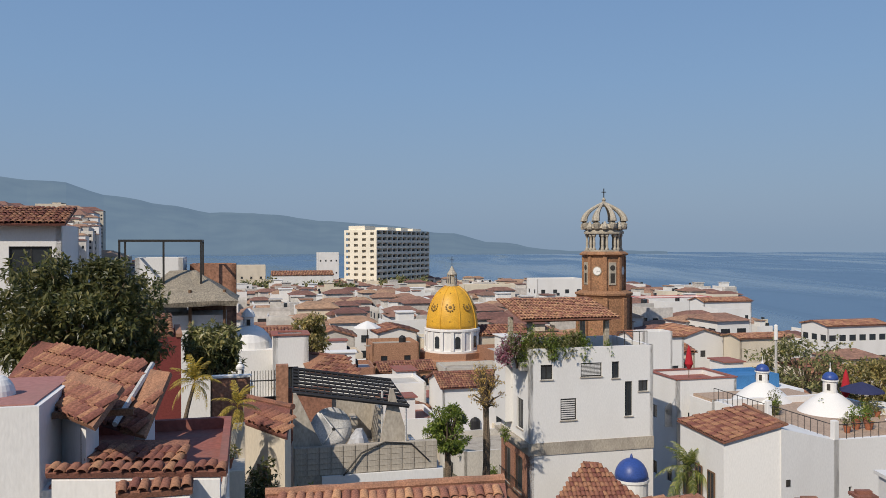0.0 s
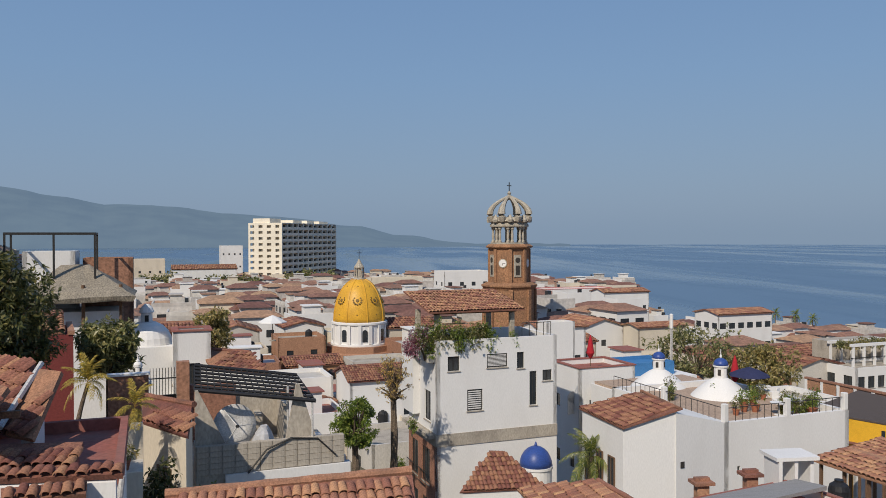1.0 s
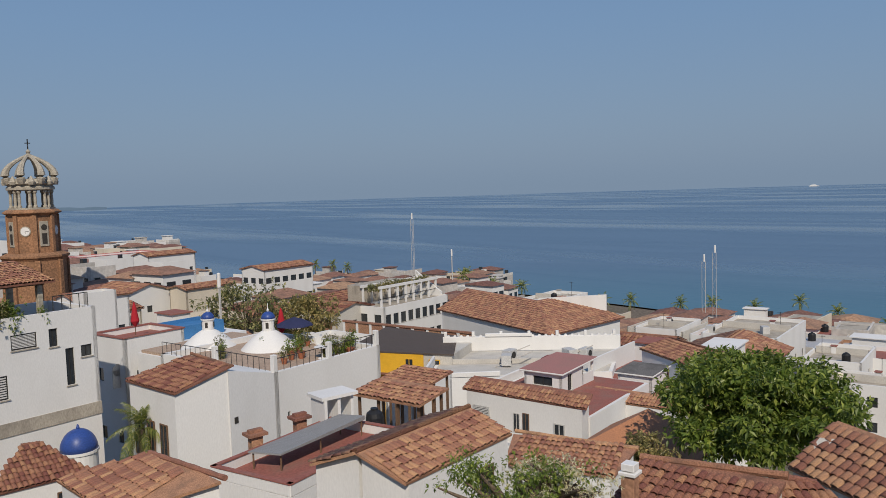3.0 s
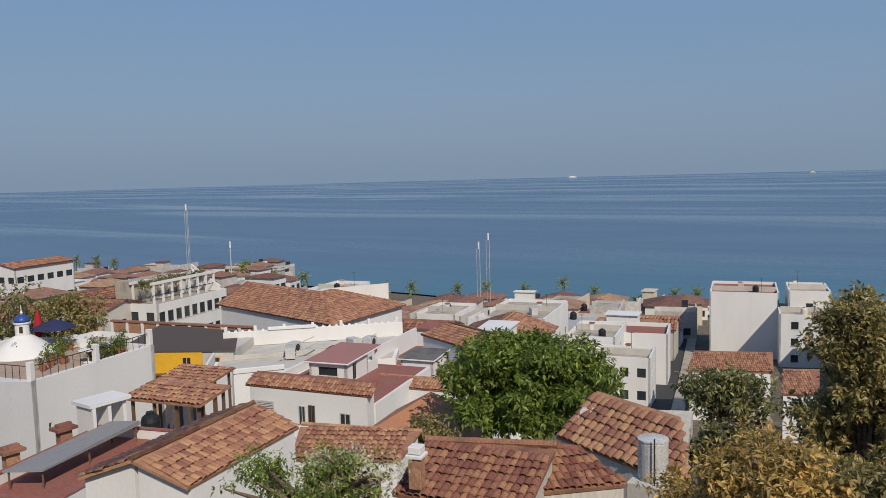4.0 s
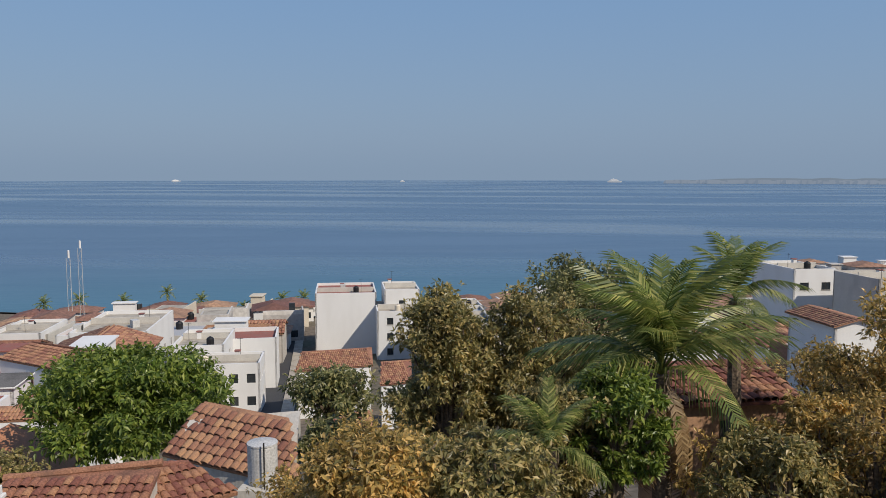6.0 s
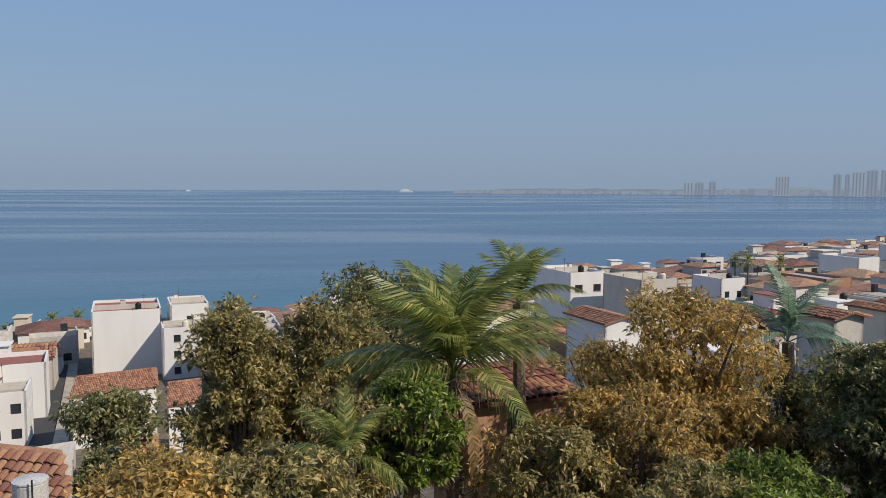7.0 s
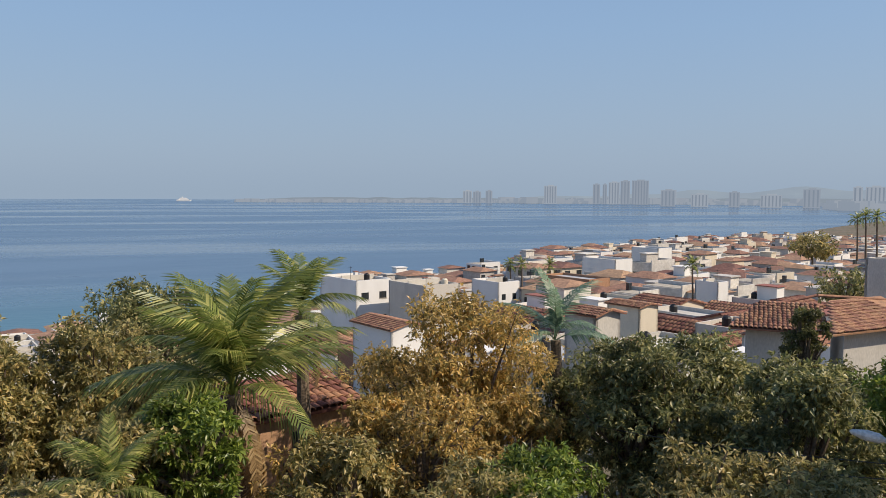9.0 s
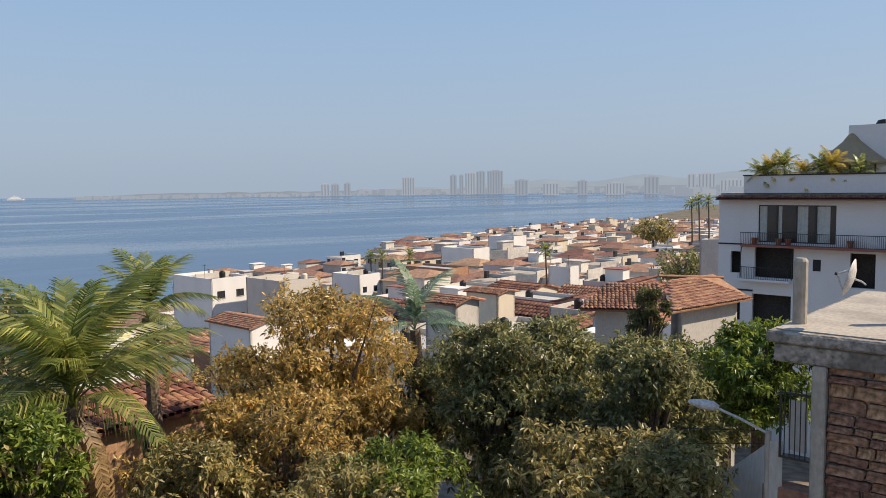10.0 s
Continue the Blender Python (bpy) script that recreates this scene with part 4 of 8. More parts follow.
    for k in range(5):
        part("rail_post", tube([(1.9 + k * (w / 2 - 2.2) / 4, -d / 2 + 0.3, 14.6), (1.9 + k * (w / 2 - 2.2) / 4, -d / 2 + 0.3, 16.3)], 0.025, 5), METAL, t)
    return t


cube_house(9.13, 54.24, 19.9, 14, 8.8, 5.8)
for i in range(9):
    bush("terrace_plant", "leafy green plant trailing over the white parapet", 4.2 + i * 0.62, 50.6 + i * 0.14, 34.3 - (i % 3) * 0.25, 1.0, 1.9 + (i % 3) * 0.4, PINKFLOWER if i == 0 else (LEAF if i % 2 else LEAFBRIGHT), 2000, 0.15, 60 + i, "plant", "plants on the roof terrace")
for i, (px, py, pz) in enumerate(((4.0, 51.2, 29.0), (3.4, 53.6, 25.6), (3.2, 54.6, 25.4), (10.9, 51.9, 34.5))):
    bush("wall_plant", "small green plant growing from the house wall", px, py, pz, 0.45, 1.3, LEAFBRIGHT, 350, 0.14, 80 + i, "plant")


# ---- the white villa with cupolas ----
PALETILE = material("pale_clay_paving", (0.42, 0.31, 0.23), 0.85, 0.15, 0.8, 9, 0.2)


def villa(x, y, z0, rz, w, d, h):
    t = thing("villa", "large plain white villa wall with a railed roof terrace", "house", pose(x, y, z0, 0, 0, rz))
    for side, ops in (("front", [(3.2, 3.6, 7.0, 7.5), (0.9, 1.1, 8.6, 9.1)]), ("left", [(8.8, 9.9, 6.4, 8.4), (4.0, 4.35, 8.3, 8.7), (4.6, 4.95, 4.6, 5.0)]), ("right", []), ("back", [])):
        length = w if side in ("front", "back") else d
        sm = side_matrix(w, d, side)
        part("wall", facade(length, h, ops, 0.3, None, sm), WHITE, t)
        for a, b, c, e in ops:
            window(t, sm @ pose(a, 0, c), b - a, e - c, "far")
    # dark core stands for the unlit inside of the villa
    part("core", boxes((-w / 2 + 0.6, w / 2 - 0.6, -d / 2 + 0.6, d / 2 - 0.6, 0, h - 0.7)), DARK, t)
    part("terrace_floor", boxes((-w / 2 + 0.3, w / 2 - 0.3, -d / 2 + 0.3, d / 2 - 0.3, h - 0.6, h - 0.4)), PALETILE, t)
    rail = part("railing", tube([(-w / 2 + 0.15, d / 2, h + 0.75), (-w / 2 + 0.15, -d / 2 + 0.15, h + 0.75), (w / 2 - 0.15, -d / 2 + 0.15, h + 0.75)], 0.025, 5), METAL, t)
    for k in range(40):
        q = k / 39 * (w + d - 0.4)
        px, py = (-w / 2 + 0.15, d / 2 - q) if q < d - 0.15 else (-w / 2 + q - d + 0.3, -d / 2 + 0.15)
        part("baluster", boxes((-0.012, 0.012, -0.012, 0.012, h, h + 0.74)), METAL, rail, "", pose(px, py, 0))
    for px, py in ((-w / 2 + 0.15, -d / 2 + 0.15), (w / 2 - 0.2, -d / 2 + 0.15), (0, -d / 2 + 0.15), (-w / 2 + 0.15, 0)):
        part("pier", boxes((px - 0.15, px + 0.15, py - 0.15, py + 0.15, h, h + 1.0), bevel=0.02), WHITE, t)
    return t


villa(23.3, 46.9, 20.3, 14, 9.05, 11.0, 11.57)


def cupola(x, y, z, r, name="cupola", cap=None, label="white conical rooftop cupola with a small blue dome", spread=1.0):
    t = thing(name, label, "cupola", pose(x, y, z))
    cap = cap or BLUE
    k = part("skirt", lathe([(r * spread, 0), (r * spread, 0.15), (r * 0.95 * spread, 0.26), (r * 0.8 * spread, r * 0.4), (r * 0.58 * spread, r * 0.68), (r * 0.34 * spread, r * 0.92), (r * 0.3, r * 1.02)], 28), WHITE, t)
    for p in k.data.polygons:
        p.use_smooth = True
    part("drum", lathe([(r * 0.3, r), (r * 0.3, r * 1.5), (r * 0.36, r * 1.54), (r * 0.36, r * 1.6)], 16), WHITE, t)
    for i in range(4):
        a = i * math.pi / 2 + 0.9
        # thin dark plate as the shade of a drum opening
        part("opening", boxes((-r * 0.07, r * 0.07, -0.02, 0.02, 0, r * 0.28)), DARK, t, "", pose(r * 0.3 * math.cos(a), r * 0.3 * math.sin(a), r * 1.15, 0, 0, math.degrees(a) + 90))
    k = part("dome", lathe([(r * 0.34 * math.cos(s), r * 1.6 + r * 0.34 * math.sin(s)) for s in (0, 0.3, 0.6, 0.9, 1.2, 1.45)], 20), cap, t)
    for p in k.data.polygons:
        p.use_smooth = True
    part("finial", lathe([(0.05, r * 1.92), (0.09, r * 2.0), (0.03, r * 2.1), (0.02, r * 2.35)], 8), WHITE, t)
    return t


cupola(21.75, 53.3, 31.25, 1.36, spread=1.45)
cupola(24.4, 49.3, 31.25, 1.42, spread=1.4)
t = thing("villa_terrace", "red-floored roof terrace of the white villa", "terrace", pose(22.6, 55.2, 19, 0, 0, 14))
part("wall", boxes((-4.0, 4.4, -2.6, 3.0, 0, 12.0)), WHITE, t)
part("floor", boxes((-3.8, 4.2, -2.6, 2.8, 12.0, 12.2)), PALETILE, t)
block("house", "white house with an arched window and red roof terrace", 19.2, 60.6, 14, 5.0, 4.4, 18.5, 32.0, roof=REDROOF, eaves=REDROOF, bays=(2, 2), storeys=3, win=(0.7, 1.0), parapet=0.4)
t = thing("pool", "blue-painted rooftop pool on a white deck", "pool", pose(24.4, 64.8, 18, 0, 0, 14))
part("deck", boxes((-4, 4, -3, 3, 0, 12.4)), WHITE, t)
part("pool_wall", boxes((-2.6, 2.6, -1.8, -1.6, 12.41, 13.5), (-2.6, 2.6, 1.6, 1.8, 12.41, 13.5), (-2.6, -2.4, -1.6, 1.6, 12.41, 13.5), (2.4, 2.6, -1.6, 1.6, 12.41, 13.5)), BLUEWALL, t)
part("pool_water", boxes((-2.4, 2.4, -1.6, 1.6, 12.41, 13.2)), BLUEWALL, t)


# ---- the apartment house on the north side ----
def apartments(x, y, z0, rz):
    s = 1.375

    def zz(v):
        return EYE + (v - 42) * s - z0

    t = thing("apartment_house", "white apartment house with railed balconies and tiled eave", "apartment house", pose(x, y, z0, 0, 0, rz))
    ops = [(2.26, 6.28, 38.62, 40.68), (2.08, 4.18, 36.63, 38.33), (5.17, 5.58, 37.15, 37.78), (1.98, 4.09, 33.72, 35.68), (0.72, 1.26, 36.8, 38.03), (0.77, 1.3, 34.08, 35.44), (7.0, 8.2, 36.4, 38.2), (9.0, 12, 38.62, 40.68)]
    ops = [(a * s, b * s, zz(c), zz(e)) for a, b, c, e in ops]
    w, h = 13 * s, zz(41.2)
    part("wall", facade(w, h, ops, 0.3), WHITE, t)
    part("side_wall", boxes((0.0, 0.3, 0.3, 12, 0, h)), WHITE, t)
    # dark block seen through the open bays as shaded rooms
    part("room_shade_fill", boxes((0.4, w, 0.9, 12, 0, h - 0.1)), DARK, t)
    part("roof_deck", boxes((0, w, 0.3, 12, h, h + 0.2)), CONCRETE, t)
    part("parapet", boxes((1.39 * s, w, 0.02, 0.3, h + 0.2, zz(42.3)), (1.39 * s, 1.39 * s + 0.3, 0.3, 12, h + 0.2, zz(42.3))), WHITE, t)
    part("coping", boxes((1.39 * s - 0.06, w, -0.05, 0.36, zz(42.3), zz(42.3) + 0.1)), METAL, t)
    for i, (a, b, c, e) in enumerate(ops):
        if i in (0, 7):
            n = 4
            for k in range(n):
                lw, lh, m = (b - a) / n, e - c, pose(a + k * (b - a) / n, 0.05, c)
                leaf = part("sliding_door", boxes((0, 0.07, 0, 0.08, 0, lh), (lw - 0.07, lw, 0, 0.08, 0, lh), (0.07, lw - 0.07, 0, 0.08, 0, 0.08), (0.07, lw - 0.07, 0, 0.08, lh - 0.08, lh)), METAL, t, "dark metal frame", m)
                cut = lw * (0.45, 0.25, 0.6, 0.7)[k]
                part("pane", boxes((cut, lw - 0.07, 0.03, 0.05, 0.08, lh - 0.08)), GLASS, leaf)
                bm = boxes((0.07, cut, 0.035, 0.06, 0.08, lh - 0.08))
                bmesh.ops.subdivide_edges(bm, edges=[q for q in bm.edges if abs(q.verts[0].co.x - q.verts[1].co.x) > 0.1], cuts=15)
                for v in bm.verts:
                    v.co.y += 0.02 * math.sin(v.co.x * 55) + 0.02
                part("curtain", bm, CURTAIN, leaf, "pale drawn curtain")
        elif i == 2:
            window(t, pose(a, 0, c), b - a, e - c, "far")
    tiled(t, slope(0.0, -0.75, zz(41.02), 0, 14), w, 1.1, dark=True, near=150)
    for a, b, z, d in ((1.45, 13, 38.45, 0.75), (1.3, 4.1, 36.5, 0.55)):
        part("balcony_slab", boxes((a * s, b * s, -d, -0.004, zz(z) - 0.12, zz(z) + 0.06)), REDROOF if d > 0.6 else WHITE, t)
        rail = part("railing", boxes((a * s, b * s, -d + 0.02, -d + 0.06, zz(z) + 0.95, zz(z) + 1.0)), METAL, t)
        n = int((b - a) * s / 0.13)
        for k in range(n):
            part("baluster", boxes((-0.011, 0.011, -0.011, 0.011, 0.06, 0.95)), METAL, rail, "", pose(a * s + k * (b - a) * s / n, -d + 0.04, zz(z)))
    for i, (a, z0b, z1b) in enumerate(((1.42, 36.6, 38.3), (4.2, 36.6, 38.3))):
        part("iron_arch", tube([(a * s, -0.5, zz(z0b)), (a * s, -0.5, zz(z1b - 0.5)), (a * s, -0.35, zz(z1b)), (a * s, -0.02, zz(z1b + 0.05))], 0.04, 6), METAL, t)
    part("moulding", boxes((0, 1.4 * s, -0.06, -0.004, zz(38.42), zz(38.5))), METAL, t)
    part("moulding", boxes((0, 2.0 * s, -0.06, -0.004, zz(35.8), zz(35.9))), METAL, t)
    part("penthouse", boxes((6.0 * s, w, 4.0, 11.5, zz(41.4), zz(45.0))), WHITE, t)
    part("penthouse", boxes((4.6 * s, 6.0 * s - 0.02, 4.6, 10, zz(41.4), zz(43.7))), WHITE, t)
    part("roof_tank", lathe([(0.5, 0), (0.55, 0.15), (0.4, 0.4), (0.15, 0.45)], 16), PLASTIC, t, "", pose(7.4 * s, 6, zz(45.0)))
    for i, px in enumerate((2.6, 3.9, 4.4, 7.5)):
        part("pot", lathe([(0.16, 0), (0.24, 0.45), (0.26, 0.5)], 12), TERRA, t, "", pose(px * s - 0.6, -0.4, zz(38.45) + 0.062))
    return t


CURTAIN = material("pale_curtain", (0.5, 0.52, 0.48), 0.9, 0.06, 2, 10)
apartments(39.42, -53.15, 20.0, 194)
TANTHATCH = material("tan_palm_thatch", (0.4, 0.3, 0.18), 0.95, 0.3, 0.8, 16, 0.6, stretch=(1, 1, 0.3))
t = thing("palapa", "thatched palm roof shelter on the roof terrace", "palapa", pose(32.2, -59.3, 41.2))
part("thatch", lathe([(2.5, 2.0), (2.55, 2.15), (1.6, 2.9), (0.7, 3.7), (0.25, 4.3), (0.05, 4.5)], 24), TANTHATCH, t)
for i in range(6):
    part("post", tube([(1.9 * math.cos(i), 1.9 * math.sin(i), 0), (1.9 * math.cos(i), 1.9 * math.sin(i), 2.2)], 0.07, 6), WOOD, t)
for i, (px, py) in enumerate(((36.6, -55.0), (36.0, -55.2), (35.2, -55.6), (33.6, -55.9), (32.6, -56.2), (31.9, -56.4), (30.2, -57.0))):
    palm("palm_tree", "small palm with yellow-green fronds on a roof terrace", px, py, 41.2, 1.1 + 0.3 * (i % 3), 1.7, 18, PALMYELLOW if i % 2 else PALM, 90 + i, 0.06, (0.2, 0.1), pairs=18, low=-0.4, group="roof terrace palms")


# ---- the stone wall beside the viewpoint ----
def stone_house(x, y, rz):
    t = thing("stone_house", "rough weathered brick house corner with a concrete roof slab", "house", pose(x, y, 29.72, 0, 0, rz))
    part("roof_slab", boxes((-0.15, 5, -0.12, 5.5, 9.8, 9.98), bevel=0.03), OLDCONCRETE, t)
    part("screed", boxes((-0.05, 4.9, 0.05, 5.4, 9.984, 10.0)), CONCRETE, t, "pale concrete screed")
    part("slab_edge", boxes((-0.05, 5, -0.06, 0.3, 9.5, 9.795), bevel=0.03), OLDCONCRETE, t)
    part("column", boxes((0.52, 0.72, -0.08, 0.3, 0, 9.5), bevel=0.02), CONCRETE, t)
    part("backing", boxes((0.72, 5, 0.1, 0.4, 0, 9.5)), CONCRETE, t)
    part("side_backing", boxes((0.72, 1.0, 0.4, 5.3, 0, 9.5)), CONCRETE, t)
    part("base_wall", boxes((-0.2, 0.52, 0.0, 0.35, 0, 7.5), bevel=0.02), BRICK, t)
    rng = random.Random(4)
    meshes = []
    for k in range(5):
        bm = boxes((0, 0.34, 0, 0.14, 0, 0.17), bevel=0.02)
        for v in bm.verts:
            v.co += Vector((rng.uniform(-0.012, 0.012), rng.uniform(-0.015, 0.015), rng.uniform(-0.012, 0.012)))
        me = bpy.data.meshes.new("brick")
        bm.to_mesh(me), bm.free()
        me.materials.append(ROUGHBRICK)
        meshes.append(me)
    z = 6.7
    while z < 9.46:
        bh, bx = rng.uniform(0.1, 0.27), 0.74
        while bx < 4.9:
            bw = rng.uniform(0.2, 0.62)
            if rng.random() > 0.04:
                o = new("brick", meshes[rng.randrange(5)])
                o.parent = t
                o.matrix_basis = pose(bx, rng.uniform(-0.04, 0.04), z) @ Matrix.Diagonal(((bw - 0.02) / 0.34, 1, (bh - 0.02) / 0.17, 1))
            bx += bw
        z += bh
    for k, (a, b) in enumerate(((0.0, 0.35), (1.6, 2.6))):
        part("pipe", lathe([(0.11, 9.98), (0.11, 11.0), (0.08, 11.05)], 12), CONCRETE, t, "", pose(0.1 + a, 0.5 + b * 0.5, 0))
    return t


ROUGHBRICK = material("rough_old_brick", (0.36, 0.2, 0.125), 0.95, 0.35, 3, 14, 0.8, stain=(0.07, 0.05, 0.04), stain_amount=0.85, rand=0.4)
OLDCONCRETE = material("blackened_concrete", (0.36, 0.32, 0.27), 0.95, 0.3, 1.5, 12, 0.8, stain=(0.07, 0.06, 0.05), stain_amount=0.95)
stone_house(7.26, -11.0, 194)


def dish(name, label, x, y, z, r, m, arm=True):
    t = thing(name, label, "satellite dish", pose(x, y, z) @ m)
    k = part("reflector", lathe([(0.02, 0.0), (r * 0.5, r * 0.07), (r, r * 0.26), (r, r * 0.28), (r * 0.5, r * 0.1), (0.02, 0.03)], 28), GREYMETAL, t, "pale round dish")
    for p in k.data.polygons:
        p.use_smooth = True
    for i in range(3):
        a = i * 2.1
        part("strut", tube([(r * 0.9 * math.cos(a), r * 0.9 * math.sin(a), r * 0.25), (0, 0, r * 0.85)], 0.012 + r * 0.008, 5), GREYMETAL, t)
    part("receiver", lathe([(r * 0.08, r * 0.8), (r * 0.08, r * 0.95)], 8), METAL, t)
    part("mount", tube([(0, 0, 0), (0, r * 0.1, -r * 0.35), (0, r * 0.7, -r * 0.6)], r * 0.05, 6), GREYMETAL, t)
    return t


dish("satellite_dish", "pale blue-grey satellite dish on the concrete roof", 6.5, -11.75, 40.5, 0.3, pose(0, 0, 0, 0, 75, 20))


def iron_gate(x, y, z, rz, w, h):
    t = thing("iron_gate", "black wrought-iron railing beside the stone house", "gate", pose(x, y, z, 0, 0, rz))
    part("gate_frame", boxes((0, w, -0.015, 0.015, 0, 0.03), (0, w, -0.015, 0.015, h - 0.03, h), (0, 0.03, -0.015, 0.015, 0.03, h - 0.03), (w - 0.03, w, -0.015, 0.015, 0.03, h - 0.03)), METAL, t)
    for i in range(1, 8):
        part("bar", tube([(w * i / 8, 0, 0.03), (w * i / 8, 0, h + 0.06)], 0.009, 5), METAL, t)
    part("panel", boxes((0.1, w - 0.25, 0.12, 0.14, 0.1, h - 0.15)), OLDWHITE, t)
    return t


iron_gate(7.22, -11.02, 37.7, 194, 0.62, 1.05)
t = thing("street_lamp", "grey street lamp head on a bent arm", "street lamp", pose(7.35, -10.93, 30))
part("post", tube([(0, 0, 0), (0, 0, 8.1)], 0.05, 8), CONCRETE, t)
part("arm", tube([(0, 0, 8.05), (0.3, 0.25, 8.25), (0.62, 0.5, 8.42)], 0.022, 6), GREYMETAL, t)
part("lamp_head", lathe([(0.03, 0), (0.075, 0.08), (0.085, 0.25), (0.04, 0.45), (0.01, 0.48)], 12), GREYMETAL, t, "", pose(0.57, 0.46, 8.42, 0, 0, 39) @ pose(0, 0, 0, 0, 82, 0))
t = thing("garden_wall", "low white garden wall with a sloping top", "wall", pose(7.3, -10.9, 30, 0, 0, 144))
bm = bmesh.new()
vs = [bm.verts.new(p) for y0 in (0, 0.2) for p in ((0, y0, 0), (-2.2, y0, 0), (-2.2, y0, 6.6), (0, y0, 7.95))]
for f in ((3, 2, 1, 0), (4, 5, 6, 7), (0, 1, 5, 4), (1, 2, 6, 5), (2, 3, 7, 6), (3, 0, 4, 7)):
    bm.faces.new([vs[i] for i in f])
bmesh.ops.recalc_face_normals(bm, faces=bm.faces)
part("wall", bm, OLDWHITE, t)


# ---- roof workshop with the black collector rack ----
def roof_yard(x, y, z0, rz):
    t = thing("roof_yard", "grey concrete roof yard with stairs and parapet walls", "roof terrace", pose(x, y, z0, 0, 0, rz))
    part("floor", boxes((0.0, 4.8, 0.2, 4.5, 0, 4.5)), CONCRETE, t)
    part("front_wall", facade(4.8, 5.35, [], 0.2), CONCRETE, t)
    part("skirt", boxes((0.9, 5.0, -0.12, -0.01, 0, 4.4)), WHITE, t)
    block_mesh = bpy.data.meshes.new("concrete_block")
    q = boxes((0.008, 0.392, -0.03, 0.0, 0.006, 0.184), bevel=0.008)
    q.to_mesh(block_mesh), q.free()
    block_mesh.materials.append(CONCRETE)
    for row in range(5):
        for k in range(12):
            o = new("concrete_block", block_mesh)
            o.parent, o.matrix_basis = t, pose(0.02 + k * 0.4, -0.002, 4.42 + row * 0.186)
    part("back_wall", boxes((0.2, 3.2, 4.3, 4.5, 4.5, 6.2)), CONCRETE, t)
    part("side_wall", boxes((3.2, 3.4, 2.6, 4.5, 4.5, 6.0)), CONCRETE, t)
    part("side_wall", boxes((0.0, 0.2, 0.2, 1.2, 4.5, 5.3)), CONCRETE, t)
    bm = bmesh.new()
    for x0, x1 in ((0.0, 0.95), (2.9, 3.9)):
        vs = [bm.verts.new(p) for y0 in (0.25, 0.42) for p in ((x0, y0, 5.3), (x1, y0, 5.3), (x0 + (0.1 if x0 < 1 else 0.45), y0, 7.1), (x0 + (0.0 if x0 < 1 else 0.35), y0, 7.1))]
        for f in ((3, 2, 1, 0), (4, 5, 6, 7), (0, 1, 5, 4), (1, 2, 6, 5), (2, 3, 7, 6), (3, 0, 4, 7)):
            bm.faces.new([vs[i] for i in f])
        bmesh.ops.recalc_face_normals(bm, faces=bm.faces)
        part("buttress", bm, CONCRETE, t)
        bm = bmesh.new()
    bm.free()
    for i in range(5):
        part("step", boxes((1.3 + i * 0.25, 1.3 + (i + 1) * 0.25, 3.4, 4.25, 4.5, 4.7 + i * 0.2)), CONCRETE, t)
    for i in range(5):
        part("stair_slab", boxes((3.7 + i * 0.28, 4.7 + i * 0.1, 1.4 - i * 0.28, 1.66 - i * 0.28, 4.0, 4.95 - i * 0.16)), GREYROOF, t)
    part("panel", boxes((3.4, 4.7, 1.7, 3.6, 4.51, 4.6)), GREYROOF, t, "pale sheet roofing")
    part("pole", tube([(3.0, 0.5, 4.5), (3.0, 0.5, 7.0)], 0.04, 6), GREYMETAL, t)
    part("hose", tube([(1.6, -0.15, 4.4), (2.2, -0.12, 5.1), (3.0, -0.08, 5.4), (3.9, -0.06, 5.3), (4.5, -0.08, 4.7)], 0.03, 6), METAL, t)
    return t


roof_yard(-4.88, 25.54, 30.0, 14)
dish("satellite_dish", "large grey wire-mesh satellite dish leaning on the roof", -3.9, 26.9, 35.7, 0.72, pose(0, 0, 0, 80, 0, 20))
t = thing("covered_tank", "bundle wrapped in pale tarpaulin on the roof", "bundle", pose(-2.9, 26.6, 34.6))
bm = lathe([(0.45, 0), (0.5, 0.2), (0.42, 0.5), (0.3, 0.9), (0.12, 1.15)], 14)
for v in bm.verts:
    v.co += Vector(noise.noise_vector(v.co * 3.0)) * 0.12
part("tarpaulin", bm, GREYROOF, t)


def collector_rack(a, b, c, d):
    """Black pipes across a frame: a, b lower corners; d, c upper."""
    a, b, c, d = (Vector(p) for p in (a, b, c, d))
    t = thing("solar_water_heater", "black pipe solar water heater rack over the roof yard", "solar heater", pose(*a))
    for p, q, r in ((a, b, 0.07), (d, c, 0.06)):
        part("header_pipe", tube([tuple(p - a), tuple(q - a)], r, 8), PLASTIC, t)
    for i in range(19):
        p, q = a.lerp(b, i / 18), d.lerp(c, i / 18)
        part("riser", tube([tuple(p - a), tuple(q - a)], 0.022, 5), METAL, t)
    for j in range(1, 7):
        p, q = a.lerp(d, j / 7), b.lerp(c, j / 7)
        part("absorber", tube([tuple(p - a), tuple(q - a)], 0.05, 6), PLASTIC, t)
    for k in (0.03, 0.97):
        p = a.lerp(b, k) - a
        part("leg", tube([tuple(p), (p.x, p.y + 0.05, p.z - 1.8)], 0.035, 6), GREYMETAL, t)
    return t


collector_rack((-5.0, 26.0, 37.1), (-1.15, 26.5, 36.55), (-1.9, 28.4, 37.1), (-5.3, 27.6, 37.65))


# ---- terrace of the near house ----
t = thing("terrace_house", "white terrace house with a red-coated roof terrace", "house", pose(-6.9, 13.3, 28, 0, 0, 14))
part("wall", boxes((-2.6, 0.0, 0.1, 3.2, 0, 11.25)), WHITE, t)
